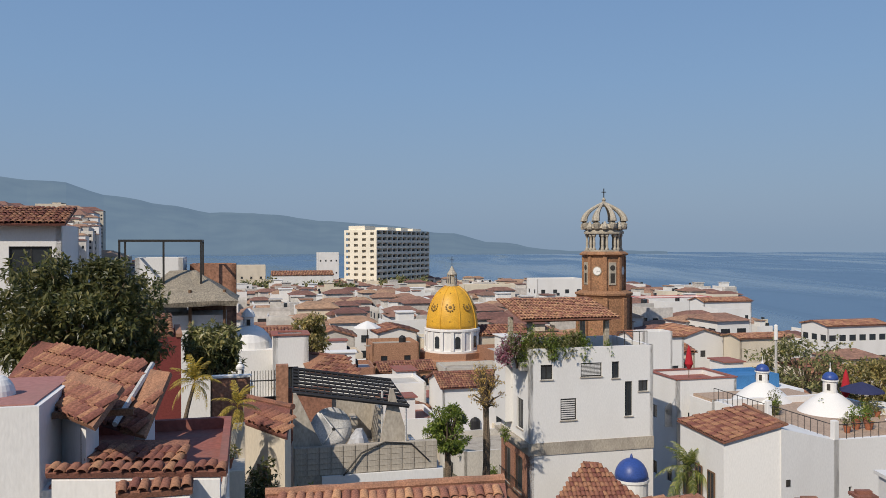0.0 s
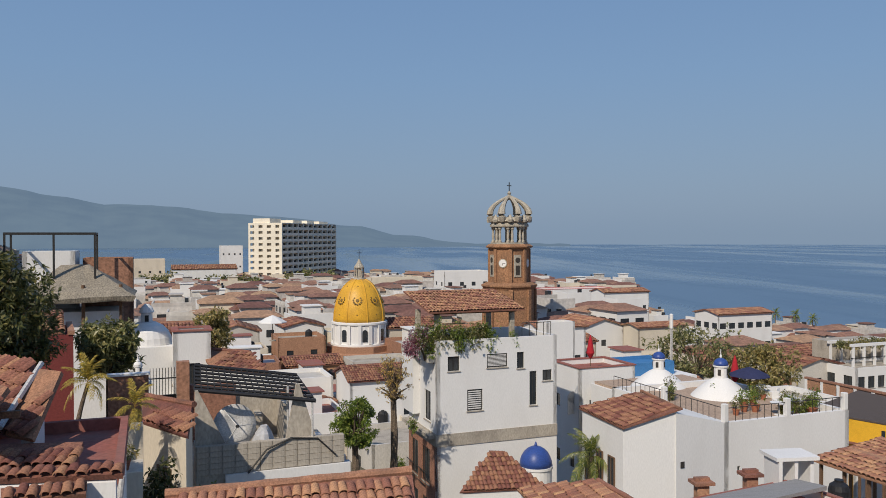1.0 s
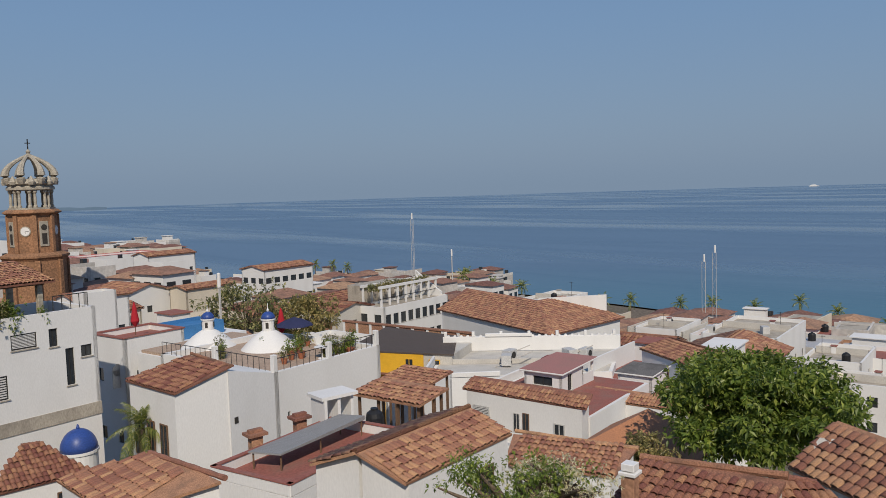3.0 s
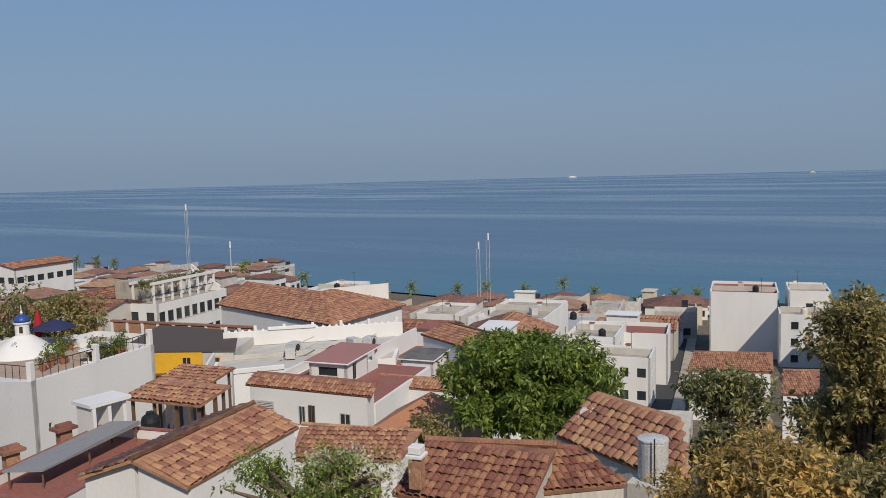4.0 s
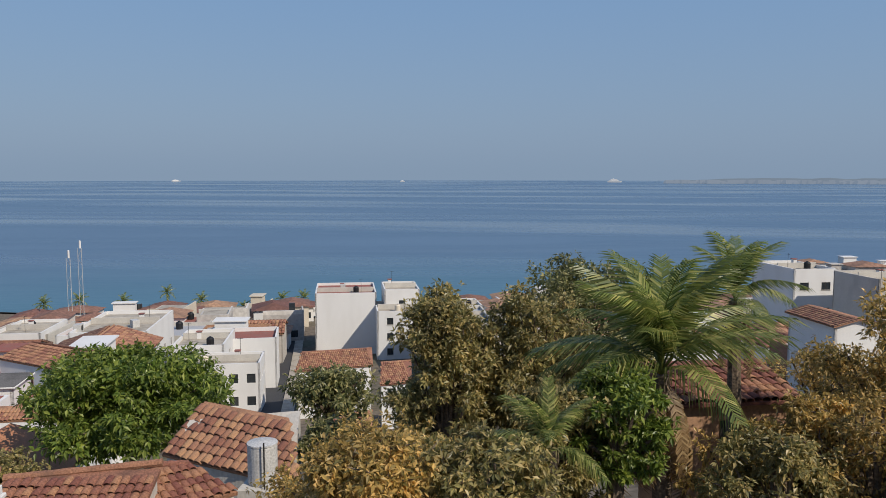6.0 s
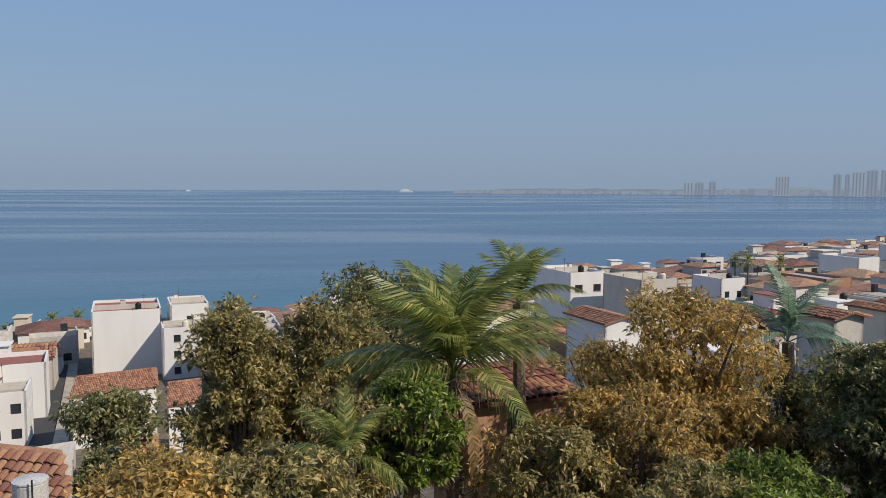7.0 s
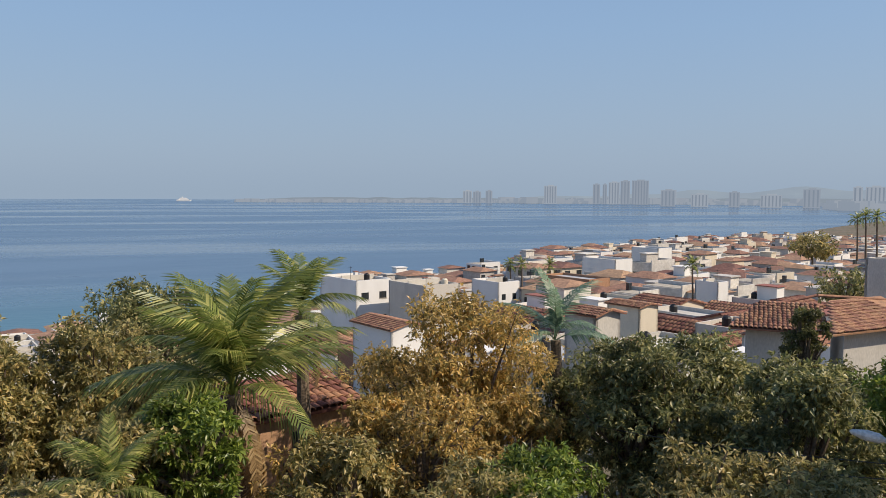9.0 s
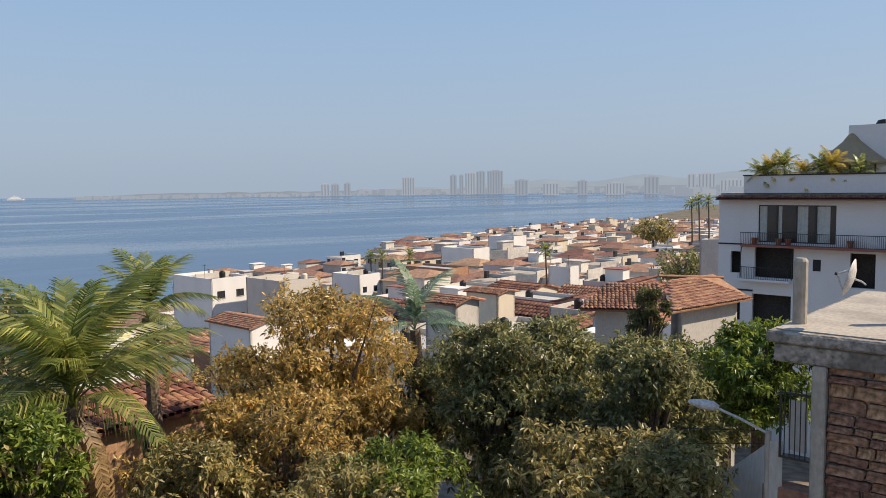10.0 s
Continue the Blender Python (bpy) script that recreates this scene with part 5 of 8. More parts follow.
part("roof_coating", boxes((-2.5, -0.1, 0.2, 3.19, 11.254, 11.28)), PINKSLAB, t)
part("pink_parapet", boxes((-2.6, 0.1, 3.2, 3.4, 0, 11.1)), REDROOF, t)
part("wall", boxes((0.0, 3.05, 0.25, 4.2, 0, 9.75)), WHITE, t)
part("terrace_floor", boxes((0.1, 3.0, 0.3, 4.1, 9.75, 9.8)), REDROOF, t)
part("parapet", boxes((2.95, 3.1, 0.2, 4.2, 9.7, 10.05), (0.1, 2.95, 4.05, 4.2, 9.76, 10.05)), REDROOF, t)
part("beam", boxes((0.02, 1.4, 0.9, 1.0, 10.85, 10.97)), WOOD, t)
part("post", boxes((0.5, 0.6, 0.9, 1.0, 9.8, 10.85)), WOOD, t)
k = part("dome", lathe([(0.3 * math.cos(s), 11.25 + 0.4 * math.sin(s)) for s in (0, 0.3, 0.6, 0.9, 1.2, 1.5)], 24), WHITE, t, "", pose(-0.95, 1.2, 0))
part("drain_pipe", tube([(3.08, 0.15, 9.85), (3.02, 0.1, 9.3), (3.02, 0.1, 0)], 0.05, 8), GREYMETAL, t)
t = thing("patio", "cream-walled patio between the houses with potted plants", "patio", pose(-7.0, 19.4, 26, 0, 0, 14))
part("floor", boxes((-0.4, 2.0, 0, 2.6, 0, 9.9)), OLDWHITE, t)
part("back_wall", boxes((-0.4, 2.0, 2.6, 2.75, 0, 10.9)), CREAM, t)
part("front_wall", boxes((0.7, 2.0, -0.1, 0.0, 0, 10.3)), CREAM, t)
for i, (px, py, pz, r) in enumerate(((-6.7, 21.0, 35.9, 0.18), (-6.3, 21.3, 35.9, 0.16), (-5.9, 21.4, 35.9, 0.15), (-6.75, 20.2, 35.9, 0.17))):
    t = thing("plant_pot", "round terracotta plant pot with a leafy plant", "plant pot", pose(px, py, pz), "patio pots")
    part("pot", lathe([(r * 0.65, 0), (r, r * 1.5), (r * 1.1, r * 1.6), (r * 1.1, r * 1.8)], 14), TERRA, t)
    part("plant", leaf_cloud([(0, 0, r * 3, r * 1.6, r * 1.6, r * 1.5)], 160, 0.13, np.random.default_rng(i), shell=0.2), LEAFOLIVE, t)

# ---- brick court, chapel and red house ----
t = thing("brick_court", "brick courtyard walls with a black iron gate", "courtyard", pose(-8.5, 28.8, 26, 0, 0, 14))
part("wall", boxes((0, 1.35, 0, 0.25, 0, 11.1), bevel=0.01), BRICK, t)
part("pier", boxes((2.3, 2.75, -0.05, 0.35, 0, 11.5), bevel=0.01), BRICK, t)
part("wall", boxes((2.75, 4.4, 0.1, 0.35, 0, 10.6), bevel=0.01), BRICK, t)
part("coping", boxes((-0.05, 1.4, -0.05, 0.3, 11.1, 11.18)), WHITE, t)
for i in range(9):
    part("gate_bar", tube([(1.4 + i * 0.105, 0.12, 9.8), (1.4 + i * 0.105, 0.12, 11.3)], 0.012, 5), METAL, t)
part("gate_rail", boxes((1.36, 2.29, 0.1, 0.14, 10.9, 10.94)), METAL, t)
part("gate_panel", boxes((1.36, 2.29, 0.2, 0.24, 9.0, 10.3)), METAL, t)
cupola(-8.29, 31.94, 36.2, 0.5, "dome_vent", WHITE, "small white domed roof vent")
t = thing("chapel", "white chapel-like house with a domed lantern", "chapel", pose(-11.1, 44.6, 22, 0, 0, 14))
part("wall", boxes((-1.6, 1.6, -1.6, 1.6, 0, 14.2)), WHITE, t)
k = part("dome", lathe([(1.35 * math.cos(s), 14.2 + 1.3 * math.sin(s)) for s in (0, 0.3, 0.6, 0.9, 1.2)], 24), WHITE, t)
part("lantern", lathe([(0.3, 15.3), (0.3, 15.9), (0.4, 15.95), (0.3, 16.2), (0.12, 16.4)], 12), WHITE, t)
# dark plate for the shaded lantern opening
part("opening", boxes((-0.1, 0.1, -0.31, -0.28, 15.45, 15.8)), DARK, t)
t = block("house", "small white tower room with a barred window", -8.5, 43.4, 14, 1.9, 1.9, 22, 37.1, bays=(1, 1), storeys=4, win=(0.8, 1.2), eaves=REDROOF, style="plain", parapet=0.3)
t = thing("red_house", "dark red plastered house wall with a tiled top", "house", pose(-12.2, 32.0, 24, 0, 0, 20))
part("wall", boxes((-1.3, 1.4, 0, 4, 0, 14.2)), REDWALL, t)
part("coping", boxes((1.2, 1.45, -0.05, 4, 14.2, 14.35)), TILE, t)
tiled(t, pose(-1.3, 0.1, 14.3, 8), 2.4, 3.6, near=60)
t = thing("palapa", "broad thatched palm shelter over a white wall", "palapa", pose(-14.3, 44.0, 26, 0, 0, 14))
part("wall", boxes((-1.9, 2.0, -1.6, 2.0, 0, 12.2)), WHITE, t)
for px, py in ((-2.1, -1.9), (2.0, -1.9), (2.0, 2.0), (-2.1, 2.0), (0.2, -1.9)):
    part("post", tube([(px, py, 11), (px, py, 13.6)], 0.09, 7), WOOD, t)
bm = bmesh.new()
vs = [bm.verts.new(p) for p in ((-2.9, -2.7, 13.0), (2.7, -2.7, 13.0), (2.7, 2.6, 13.0), (-2.9, 2.6, 13.0), (-1.0, 0, 14.6), (0.4, 0, 14.6), (-2.8, -2.6, 12.75), (2.6, -2.6, 12.75), (2.6, 2.5, 12.75), (-2.8, 2.5, 12.75))]
for f in ((0, 1, 5, 4), (1, 2, 5), (2, 3, 4, 5), (3, 0, 4), (1, 0, 6, 7), (2, 1, 7, 8), (3, 2, 8, 9), (0, 3, 9, 6), (6, 9, 8, 7)):
    bm.faces.new([vs[i] for i in f])
bmesh.ops.subdivide_edges(bm, edges=bm.edges[:], cuts=5, use_grid_fill=True)
for v in bm.verts:
    v.co += Vector(noise.noise_vector(v.co * 2.5)) * 0.1
part("thatch", bm, THATCH, t)
t = thing("pergola", "flat dark metal pergola frame over a terrace", "pergola", pose(-15.6, 42.5, 36, 0, 0, 14))
part("top_frame", boxes((-1.9, 2.4, -0.06, 0.06, 6.2, 6.32), (-1.9, 2.4, 2.0, 2.12, 6.2, 6.32), (-1.9, -1.8, 0.06, 2.0, 6.2, 6.32), (2.3, 2.4, 0.06, 2.0, 6.2, 6.32)), METAL, t)
for px, py in ((-1.85, 0), (0.4, 0), (2.35, 0), (-1.85, 2.06), (2.35, 2.06)):
    part("post", boxes((px - 0.05, px + 0.05, py - 0.05, py + 0.05, 3.5, 6.2)), METAL, t)
block("house", "white house with a blank wall behind the palapa", -16.6, 46.2, 14, 2.6, 3.0, 26, 41.3, bays=(0, 0), storeys=3, parapet=0.2)
block("house", "rubble-stone house with a flat roof behind the palapa", -13.9, 47.5, 14, 2.6, 3.0, 26, 40.9, mat=BRICK, bays=(0, 0), storeys=3, parapet=0.2)
block("house", "white balconied house under a tile roof edge", -21.5, 39.0, 14, 5.4, 4.0, 26, 43.0, bays=(2, 1), storeys=5, win=(2.0, 1.6), style="plain", parapet=0.3)
t = thing("house_roof", "weathered tile roof over the balconied house", "roof", pose(-21.5, 39.0, 43.02, 0, 0, 14))
tiled(t, slope(-3.0, -2.6, 0.0, 0, 18), 6.0, 2.9, dark=True, near=100)
t = thing("blue_dome_tower", "white round turret with a blue dome", "turret", pose(11.0, 45.7, 22))
part("drum", lathe([(0.95, 0), (0.95, 6.2), (1.02, 6.25), (1.02, 6.4)], 24), WHITE, t)
k = part("dome", lathe([(0.98 * math.cos(s), 6.4 + 1.15 * math.sin(s)) for s in (0, 0.25, 0.5, 0.75, 1.0, 1.25, 1.5)], 24), BLUE, t)
for p in k.data.polygons:
    p.use_smooth = True
part("finial", lathe([(0.06, 7.5), (0.1, 7.6), (0.03, 7.8)], 8), BLUE, t)


# ---- town houses ----
def roof_clutter(x, y, z, rz, w, d, seed):
    """Low walls, vents, pipes and tanks on a flat roof; z is the roof."""
    rng = random.Random(seed)
    base = pose(x, y, z, 0, 0, rz)
    t = thing("roof_wall", "low weathered dividing wall on a flat roof", "wall", base @ pose(rng.uniform(-0.2, 0.1) * w, 0, 0), "roof walls")
    part("wall", boxes((-0.09, 0.09, -d / 2 + 0.3, d / 2 - 0.3, 0, 0.9), bevel=0.02), OLDWHITE, t)
    t = thing("roof_vent", "small white roof vent box with a cap", "vent", base @ pose(w * rng.uniform(0.1, 0.3), d * rng.uniform(-0.3, 0.3), 0), "roof vents")
    part("box", boxes((-0.35, 0.35, -0.3, 0.3, 0, 1.0), bevel=0.02), WHITE, t)
    part("cap", boxes((-0.45, 0.45, -0.4, 0.4, 1.0, 1.1)), CONCRETE if seed % 2 else REDROOF, t)
    t = thing("antenna", "thin television antenna on a roof", "antenna", base @ pose(w * rng.uniform(-0.4, 0.4), d * rng.uniform(-0.35, 0.35), 0), "roof antennas")
    part("pole", tube([(0, 0, 0), (0, 0, 2.6)], 0.03, 5), METAL, t)
    part("aerial", boxes((-0.5, 0.5, -0.015, 0.015, 2.4, 2.43), (-0.02, 0.02, -0.4, 0.4, 2.44, 2.47)), METAL, t)
    if rng.random() < 0.7:
        t = thing("water_tank", "pale grey water tank on a flat roof", "water tank", base @ pose(-w * rng.uniform(0.2, 0.35), d * rng.uniform(-0.3, 0.3), 0), "water tanks")
        part("tank", lathe([(0.5, 0), (0.52, 0.1), (0.52, 1.0), (0.35, 1.2), (0.15, 1.25)], 16), PLASTIC if seed % 3 else CREAM, t)
        part("lid", lathe([(0.18, 1.251), (0.18, 1.32)], 12), PLASTIC, t)


block("house", "white plastered flat-roofed town house", -81.65, 554.01, 14, 14.74, 11.79, 2.49, 37.03, storeys=4, bays=(4, 3))
block("house", "white plastered flat-roofed town house", -107.04, 416.46, 14, 24.19, 19.35, 3.23, 31.49, storeys=3, bays=(5, 3), mat=CREAM)
tiled_house("house", "white plastered flat-roofed town house", -74.48, 413.34, 14, 31.34, 15.67, 3.32, 26.47, storeys=3, bays=(7, 3), pitch=14, tw=0.8, tl=1.2)
block("house", "white plastered flat-roofed town house", -46.52, 255.80, 14, 9.52, 7.62, 6.14, 25.05, storeys=3, bays=(3, 3))
block("house", "long cream hotel with flat roof", 20.88, 329.34, 14, 27.28, 8.18, 4.51, 25.53, mat=CREAM, storeys=3, bays=(8, 2))
block("house", "white plastered flat-roofed town house", 36.95, 257.36, 14, 16.44, 9.86, 6.14, 31.15, storeys=4, bays=(4, 2), win=(1.4, 1.3))
block("house", "white hotel with a red-edged flat roof", 66.84, 230.50, 14, 22.74, 7.96, 6.60, 26.78, storeys=3, bays=(6, 2), roof=PINKROOF, eaves=PINKROOF)
tiled_house("house", "white house under a terracotta tile roof", 30.80, 115.98, 14, 7.99, 4.79, 13.25, 28.64, storeys=2, bays=(3, 2), pitch=16, tw=0.3, tl=0.5)
tiled_house("house", "white house under a terracotta tile roof", 73.44, 207.38, 14, 13.99, 6.99, 6.80, 27.21, storeys=3, bays=(5, 2), pitch=14, tw=0.5, tl=0.8)
tiled_house("house", "white apartment house under a low tile roof", 86.63, 169.10, 14, 15.0, 8.0, 6.88, 24.9, storeys=4, bays=(6, 3), pitch=12, win=(1.7, 1.3), tw=0.5, tl=0.8)
tiled_house("house", "cream house under a wide tile roof", 52.12, 129.94, 14, 9.47, 4.74, 10.52, 26.80, storeys=2, bays=(4, 2), pitch=12, tw=0.3, tl=0.5, mat=CREAM)
block("house", "white plastered flat-roofed town house", 25.85, 96.60, 14, 3.89, 2.72, 14.97, 31.44, storeys=2, bays=(2, 2))
block("house", "white plastered flat-roofed town house", 103.00, 95.35, 14, 11.63, 6.98, 6.93, 22.59, storeys=2, bays=(4, 2))
roof_clutter(103.00, 95.35, 22.09, 14, 11.63, 6.98, 13)
block("house", "white street-corner house with roof terrace", 96.88, 41.11, 14, 6.82, 10.92, 8.55, 17.91, storeys=3, bays=(3, 5), sides=("left", "front", "right"))
roof_clutter(96.88, 41.11, 17.41, 14, 6.82, 10.92, 24)
block("house", "white plastered flat-roofed town house", 105.02, 58.60, 14, 16.75, 10.05, 7.40, 21.00, storeys=2, bays=(4, 2))
roof_clutter(105.02, 58.60, 20.50, 14, 16.75, 10.05, 26)
block("house", "tall blank white plastered building", 145.78, 36.17, 14, 13.98, 11.18, 5.89, 20.23, storeys=4, bays=(0, 0), roof=REDROOF)
roof_clutter(145.78, 36.17, 19.73, 14, 13.98, 11.18, 28)
block("house", "white apartment house with balconies and roof tanks", 140.05, 24.49, 14, 11.38, 9.11, 6.58, 17.93, storeys=4, bays=(3, 2), style="plain")
roof_clutter(140.05, 24.49, 17.43, 14, 11.38, 9.11, 30)
block("house", "white penthouse room above the apartments", 144.95, 25.48, 14, 10.71, 6.43, 16.50, 21.00, storeys=1, bays=(1, 1), parapet=0.3)
roof_clutter(144.95, 25.48, 20.70, 14, 10.71, 6.43, 36)
block("house", "white plastered flat-roofed town house", 154.41, 15.12, 14, 8.75, 7.87, 6.26, 16.44, storeys=3, bays=(3, 2))
roof_clutter(154.41, 15.12, 15.94, 14, 8.75, 7.87, 38)
block("house", "white four-storey apartment house with balconies", 133.60, -42.05, 14, 12.11, 7.27, 10.40, 27.16, storeys=4, bays=(4, 2), win=(1.5,1.2), style="plain")
roof_clutter(133.60, -42.05, 26.66, 14, 12.11, 7.27, 40)
block("house", "white plastered flat-roofed town house", 120.18, -49.64, 14, 10.18, 7.13, 12.01, 27.35, mat=OLDWHITE, storeys=3, bays=(2, 1))
roof_clutter(120.18, -49.64, 26.85, 14, 10.18, 7.13, 42)
tiled_house("house", "white plastered flat-roofed town house", 84.80, -30.66, 14, 8.03, 4.82, 17.95, 26.95, pitch=14, storeys=2, bays=(3, 0))
block("house", "white flat-roofed house with a red roof terrace", 36.34, 48.21, 14, 4.76, 2.85, 16.13, 27.49, storeys=2, bays=(2, 1), roof=REDROOF)
block("house", "white plastered flat-roofed town house", 115.10, 80.21, 14, 12.21, 7.33, 6.36, 17.72, storeys=2, bays=(3, 2))
roof_clutter(115.10, 80.21, 17.22, 14, 12.21, 7.33, 50)
block("house", "white house with an open roof terrace", 105.31, 46.82, 14, 11.54, 6.92, 7.72, 18.84, storeys=3, bays=(3, 2))
roof_clutter(105.31, 46.82, 18.34, 14, 11.54, 6.92, 52)
block("house", "white plastered flat-roofed town house", 179.21, -144.33, 14, 9.17, 6.42, 7.13, 27.16, storeys=3, bays=(2, 2))
block("house", "white plastered flat-roofed town house", 170.52, -122.76, 14, 11.39, 6.84, 7.91, 25.42, storeys=3, bays=(4, 2))
block("house", "white plastered flat-roofed town house", 141.80, -93.98, 14, 13.37, 6.69, 9.87, 24.52, mat=BRICK, storeys=2, bays=(3, 2), roof=GREYROOF)
block("house", "white plastered flat-roofed town house", 141.74, -74.53, 14, 8.27, 5.79, 10.45, 24.47, storeys=3, bays=(3, 2))
roof_clutter(141.74, -74.53, 23.97, 14, 8.27, 5.79, 58)
tiled_house("house", "weathered white house under a patched tile roof", 49.45, -34.18, 14, 3.07, 2.76, 19.26, 33.09, storeys=2, bays=(2, 1), mat=OLDWHITE, pitch=14)
tiled_house("house", "cream house with a cupola on its tile roof", 79.38, -60.99, 14, 5.07, 3.55, 14.97, 28.34, mat=CREAM, storeys=2, bays=(3, 2), pitch=10)
block("house", "white plastered flat-roofed town house", 109.94, -102.17, 14, 4.79, 3.35, 11.08, 26.49, storeys=2, bays=(2, 2))
roof_clutter(109.94, -102.17, 25.99, 14, 4.79, 3.35, 62)
block("house", "pale turquoise and white house", 57.02, -76.21, 14, 2.59, 2.07, 15.44, 35.44, storeys=3, bays=(2, 2), mat=OLDWHITE)


block("house", "weathered white house with a flat roof below the church dome", 4.0, 117.0, 14, 9.0, 6.0, 12.0, 24.2, mat=OLDWHITE, storeys=3, bays=(3, 2))
tiled_house("house", "rough brick house under a tile roof below the dome", -6.0, 119.0, 14, 8.0, 7.0, 12.0, 23.4, mat=BRICK, dark=True, storeys=2, bays=(2, 1), pitch=15, tw=0.4, tl=0.6)
tiled_house("house", "white house under a brown hipped tile roof", 3.5, 92.0, 14, 9.0, 7.0, 14.0, 26.0, dark=True, storeys=2, bays=(2, 1), pitch=18, tw=0.3, tl=0.5)
block("house", "low white house with a bare flat roof", -7.0, 96.0, 14, 8.5, 7.0, 14.0, 25.6, roof=OLDWHITE, storeys=2, bays=(2, 1))


# ---- tiled houses on the slope ----
def plane(e0, e1, t1, t0):
    """Frame, eave length, slope length and side slants of a roof plane from its four corners."""
    e0, e1, t1, t0 = (Vector(p) for p in (e0, e1, t1, t0))
    u = (e1 - e0).normalized()
    n = u.cross(((t0 + t1) / 2 - (e0 + e1) / 2)).normalized()
    if n.z < 0:
        e0, e1, t0, t1 = e1, e0, t1, t0
        u, n = -u, -n
    v = n.cross(u)
    lu, lv = (e1 - e0).length, ((t0 - e0).dot(v) + (t1 - e0).dot(v)) / 2
    left, right = (t0 - e0).dot(u) / lv, (lu - (t1 - e0).dot(u)) / lv
    m = Matrix((u, v, n)).transposed().to_4x4()
    m.translation = e0
    return m, lu, lv, left, right


def roofed(name, label, z0, planes, mat=None, dark=False, near=0, tw=0.24, tl=0.4, flat=False, inset=0.93, wins=True):
    """Walls carried up to one or more tiled roof planes, each given by its corners: eave, eave, top, top."""
    c = Vector((0, 0, 0))
    for p in planes:
        for q in p:
            c += Vector(q) / (4 * len(planes))
    t = thing(name, label, "house" if name == "house" else name.replace("_", " "), pose(c.x, c.y, z0))
    off = Vector((-c.x, -c.y, -z0))
    for p in planes:
        q = [Vector(a) + off for a in p]
        mid = sum(q, Vector()) / 4
        bm = bmesh.new()
        foot = [Vector((mid.x + (a.x - mid.x) * inset, mid.y + (a.y - mid.y) * inset, mid.z + (a.z - mid.z) * inset - 0.12)) for a in q]
        lo = [bm.verts.new((a.x, a.y, 0)) for a in foot]
        hi = [bm.verts.new(a) for a in foot]
        for i in range(4):
            j = (i + 1) % 4
            bm.faces.new((lo[i], lo[j], hi[j], hi[i]))
        bm.faces.new(hi), bm.faces.new(lo[::-1])
        bmesh.ops.recalc_face_normals(bm, faces=bm.faces)
        part("wall", bm, mat or WHITE, t)
        for i in (0, 1, 3):
            a, c2 = foot[i], foot[(i + 1) % 4]
            run = Vector((c2.x - a.x, c2.y - a.y, 0))
            top = min(a.z, c2.z)
            n = int(run.length / 2.1)
            if not wins or inset < 0.9 or n < 1 or top < 2.2:
                continue
            out = Vector((run.y, -run.x, 0)).normalized()
            if out.dot(Vector((a.x + c2.x - 2 * mid.x, a.y + c2.y - 2 * mid.y, 0))) < 0:
                out = -out
                a, run = c2, -run
            ax = run.normalized()
            m = Matrix((ax, -out, Vector((0, 0, 1)))).transposed().to_4x4()
            for k in range(n):
                m2 = m.copy()
                m2.translation = Vector((a.x, a.y, top - 1.7)) + run * ((k + 0.5) / n) - ax * 0.4 + out * 0.135
                window(t, m2, 0.8, 1.1 if (k + i) % 3 else 0.7, "framed", WOOD)
        m, lu, lv, left, right = plane(*q)
        tiled(t, m, lu, lv, left, right, dark, near, tw, tl)
        if not flat:
            ends = [a + Vector((0, 0, 0.03)) for a in (q[3], q[2])]
            if (ends[1] - ends[0]).length > 0.3:
                part("ridge", tube([tuple(ends[0].lerp(ends[1], i / 10)) for i in range(11)], [0.1, 0.085] * 5 + [0.1], 8), TILEDARK if dark else TILE, t)
    return t


roofed("porch_roof", "low porch roof of weathered barrel tiles", 29.00, [((-6.63, 13.01, 38.19), (-3.64, 13.10, 38.19), (-3.68, 13.32, 38.27), (-6.74, 13.27, 38.29))], dark=True, near=60, mat=WHITE, tw=0.17, tl=0.22, flat=True)
roofed("terrace_roof", "tiled terrace roof of weathered barrel tiles", 29.50, [((-6.50, 14.18, 38.03), (-4.76, 14.17, 38.03), (-4.87, 15.04, 38.25), (-6.68, 15.04, 38.25))], dark=True, near=120, mat=REDROOF, tw=0.17, tl=0.3, flat=True)
roofed("canopy", "small canopy of dark barrel tiles on a white wall", 29.00, [((-5.22, 12.45, 38.02), (-4.08, 12.70, 38.02), (-4.16, 13.01, 38.13), (-5.35, 12.76, 38.14))], dark=True, near=60, mat=WHITE, tw=0.15, tl=0.28, flat=True)
roofed("house", "house under a terracotta barrel-tile roof", 26.00, [((-3.03, 13.67, 36.86), (1.22, 14.06, 36.86), (1.20, 15.44, 37.36), (-3.37, 14.80, 37.28))], near=300, mat=WHITE, tw=0.17, tl=0.3)
roofed("house", "cream house under a terracotta barrel-tile roof", 22.00, [((-6.17, 24.23, 36.51), (-4.47, 22.30, 36.51), (-4.66, 24.22, 36.97), (-6.79, 26.39, 36.90))], mat=CREAM, dark=True, near=80)
roofed("house", "white house under a terracotta barrel-tile roof", 20.00, [((-7.15, 41.38, 35.26), (-4.11, 39.95, 35.26), (-5.31, 42.72, 35.90), (-8.17, 44.14, 35.92))], mat=WHITE, dark=True)
roofed("house", "white house with a hipped tile roof", 20.00, [((5.96, 42.58, 27.96), (10.84, 42.76, 27.96), (9.11, 45.71, 29.18), (8.19, 45.79, 29.22))], mat=WHITE, dark=True, near=100)
roofed("villa_wing", "white villa wing under a tile roof", 20.00, [((13.17, 44.07, 32.09), (14.02, 39.15, 32.09), (17.16, 39.21, 32.98), (16.75, 43.59, 33.07))], mat=WHITE, dark=True, near=120, wins=False)
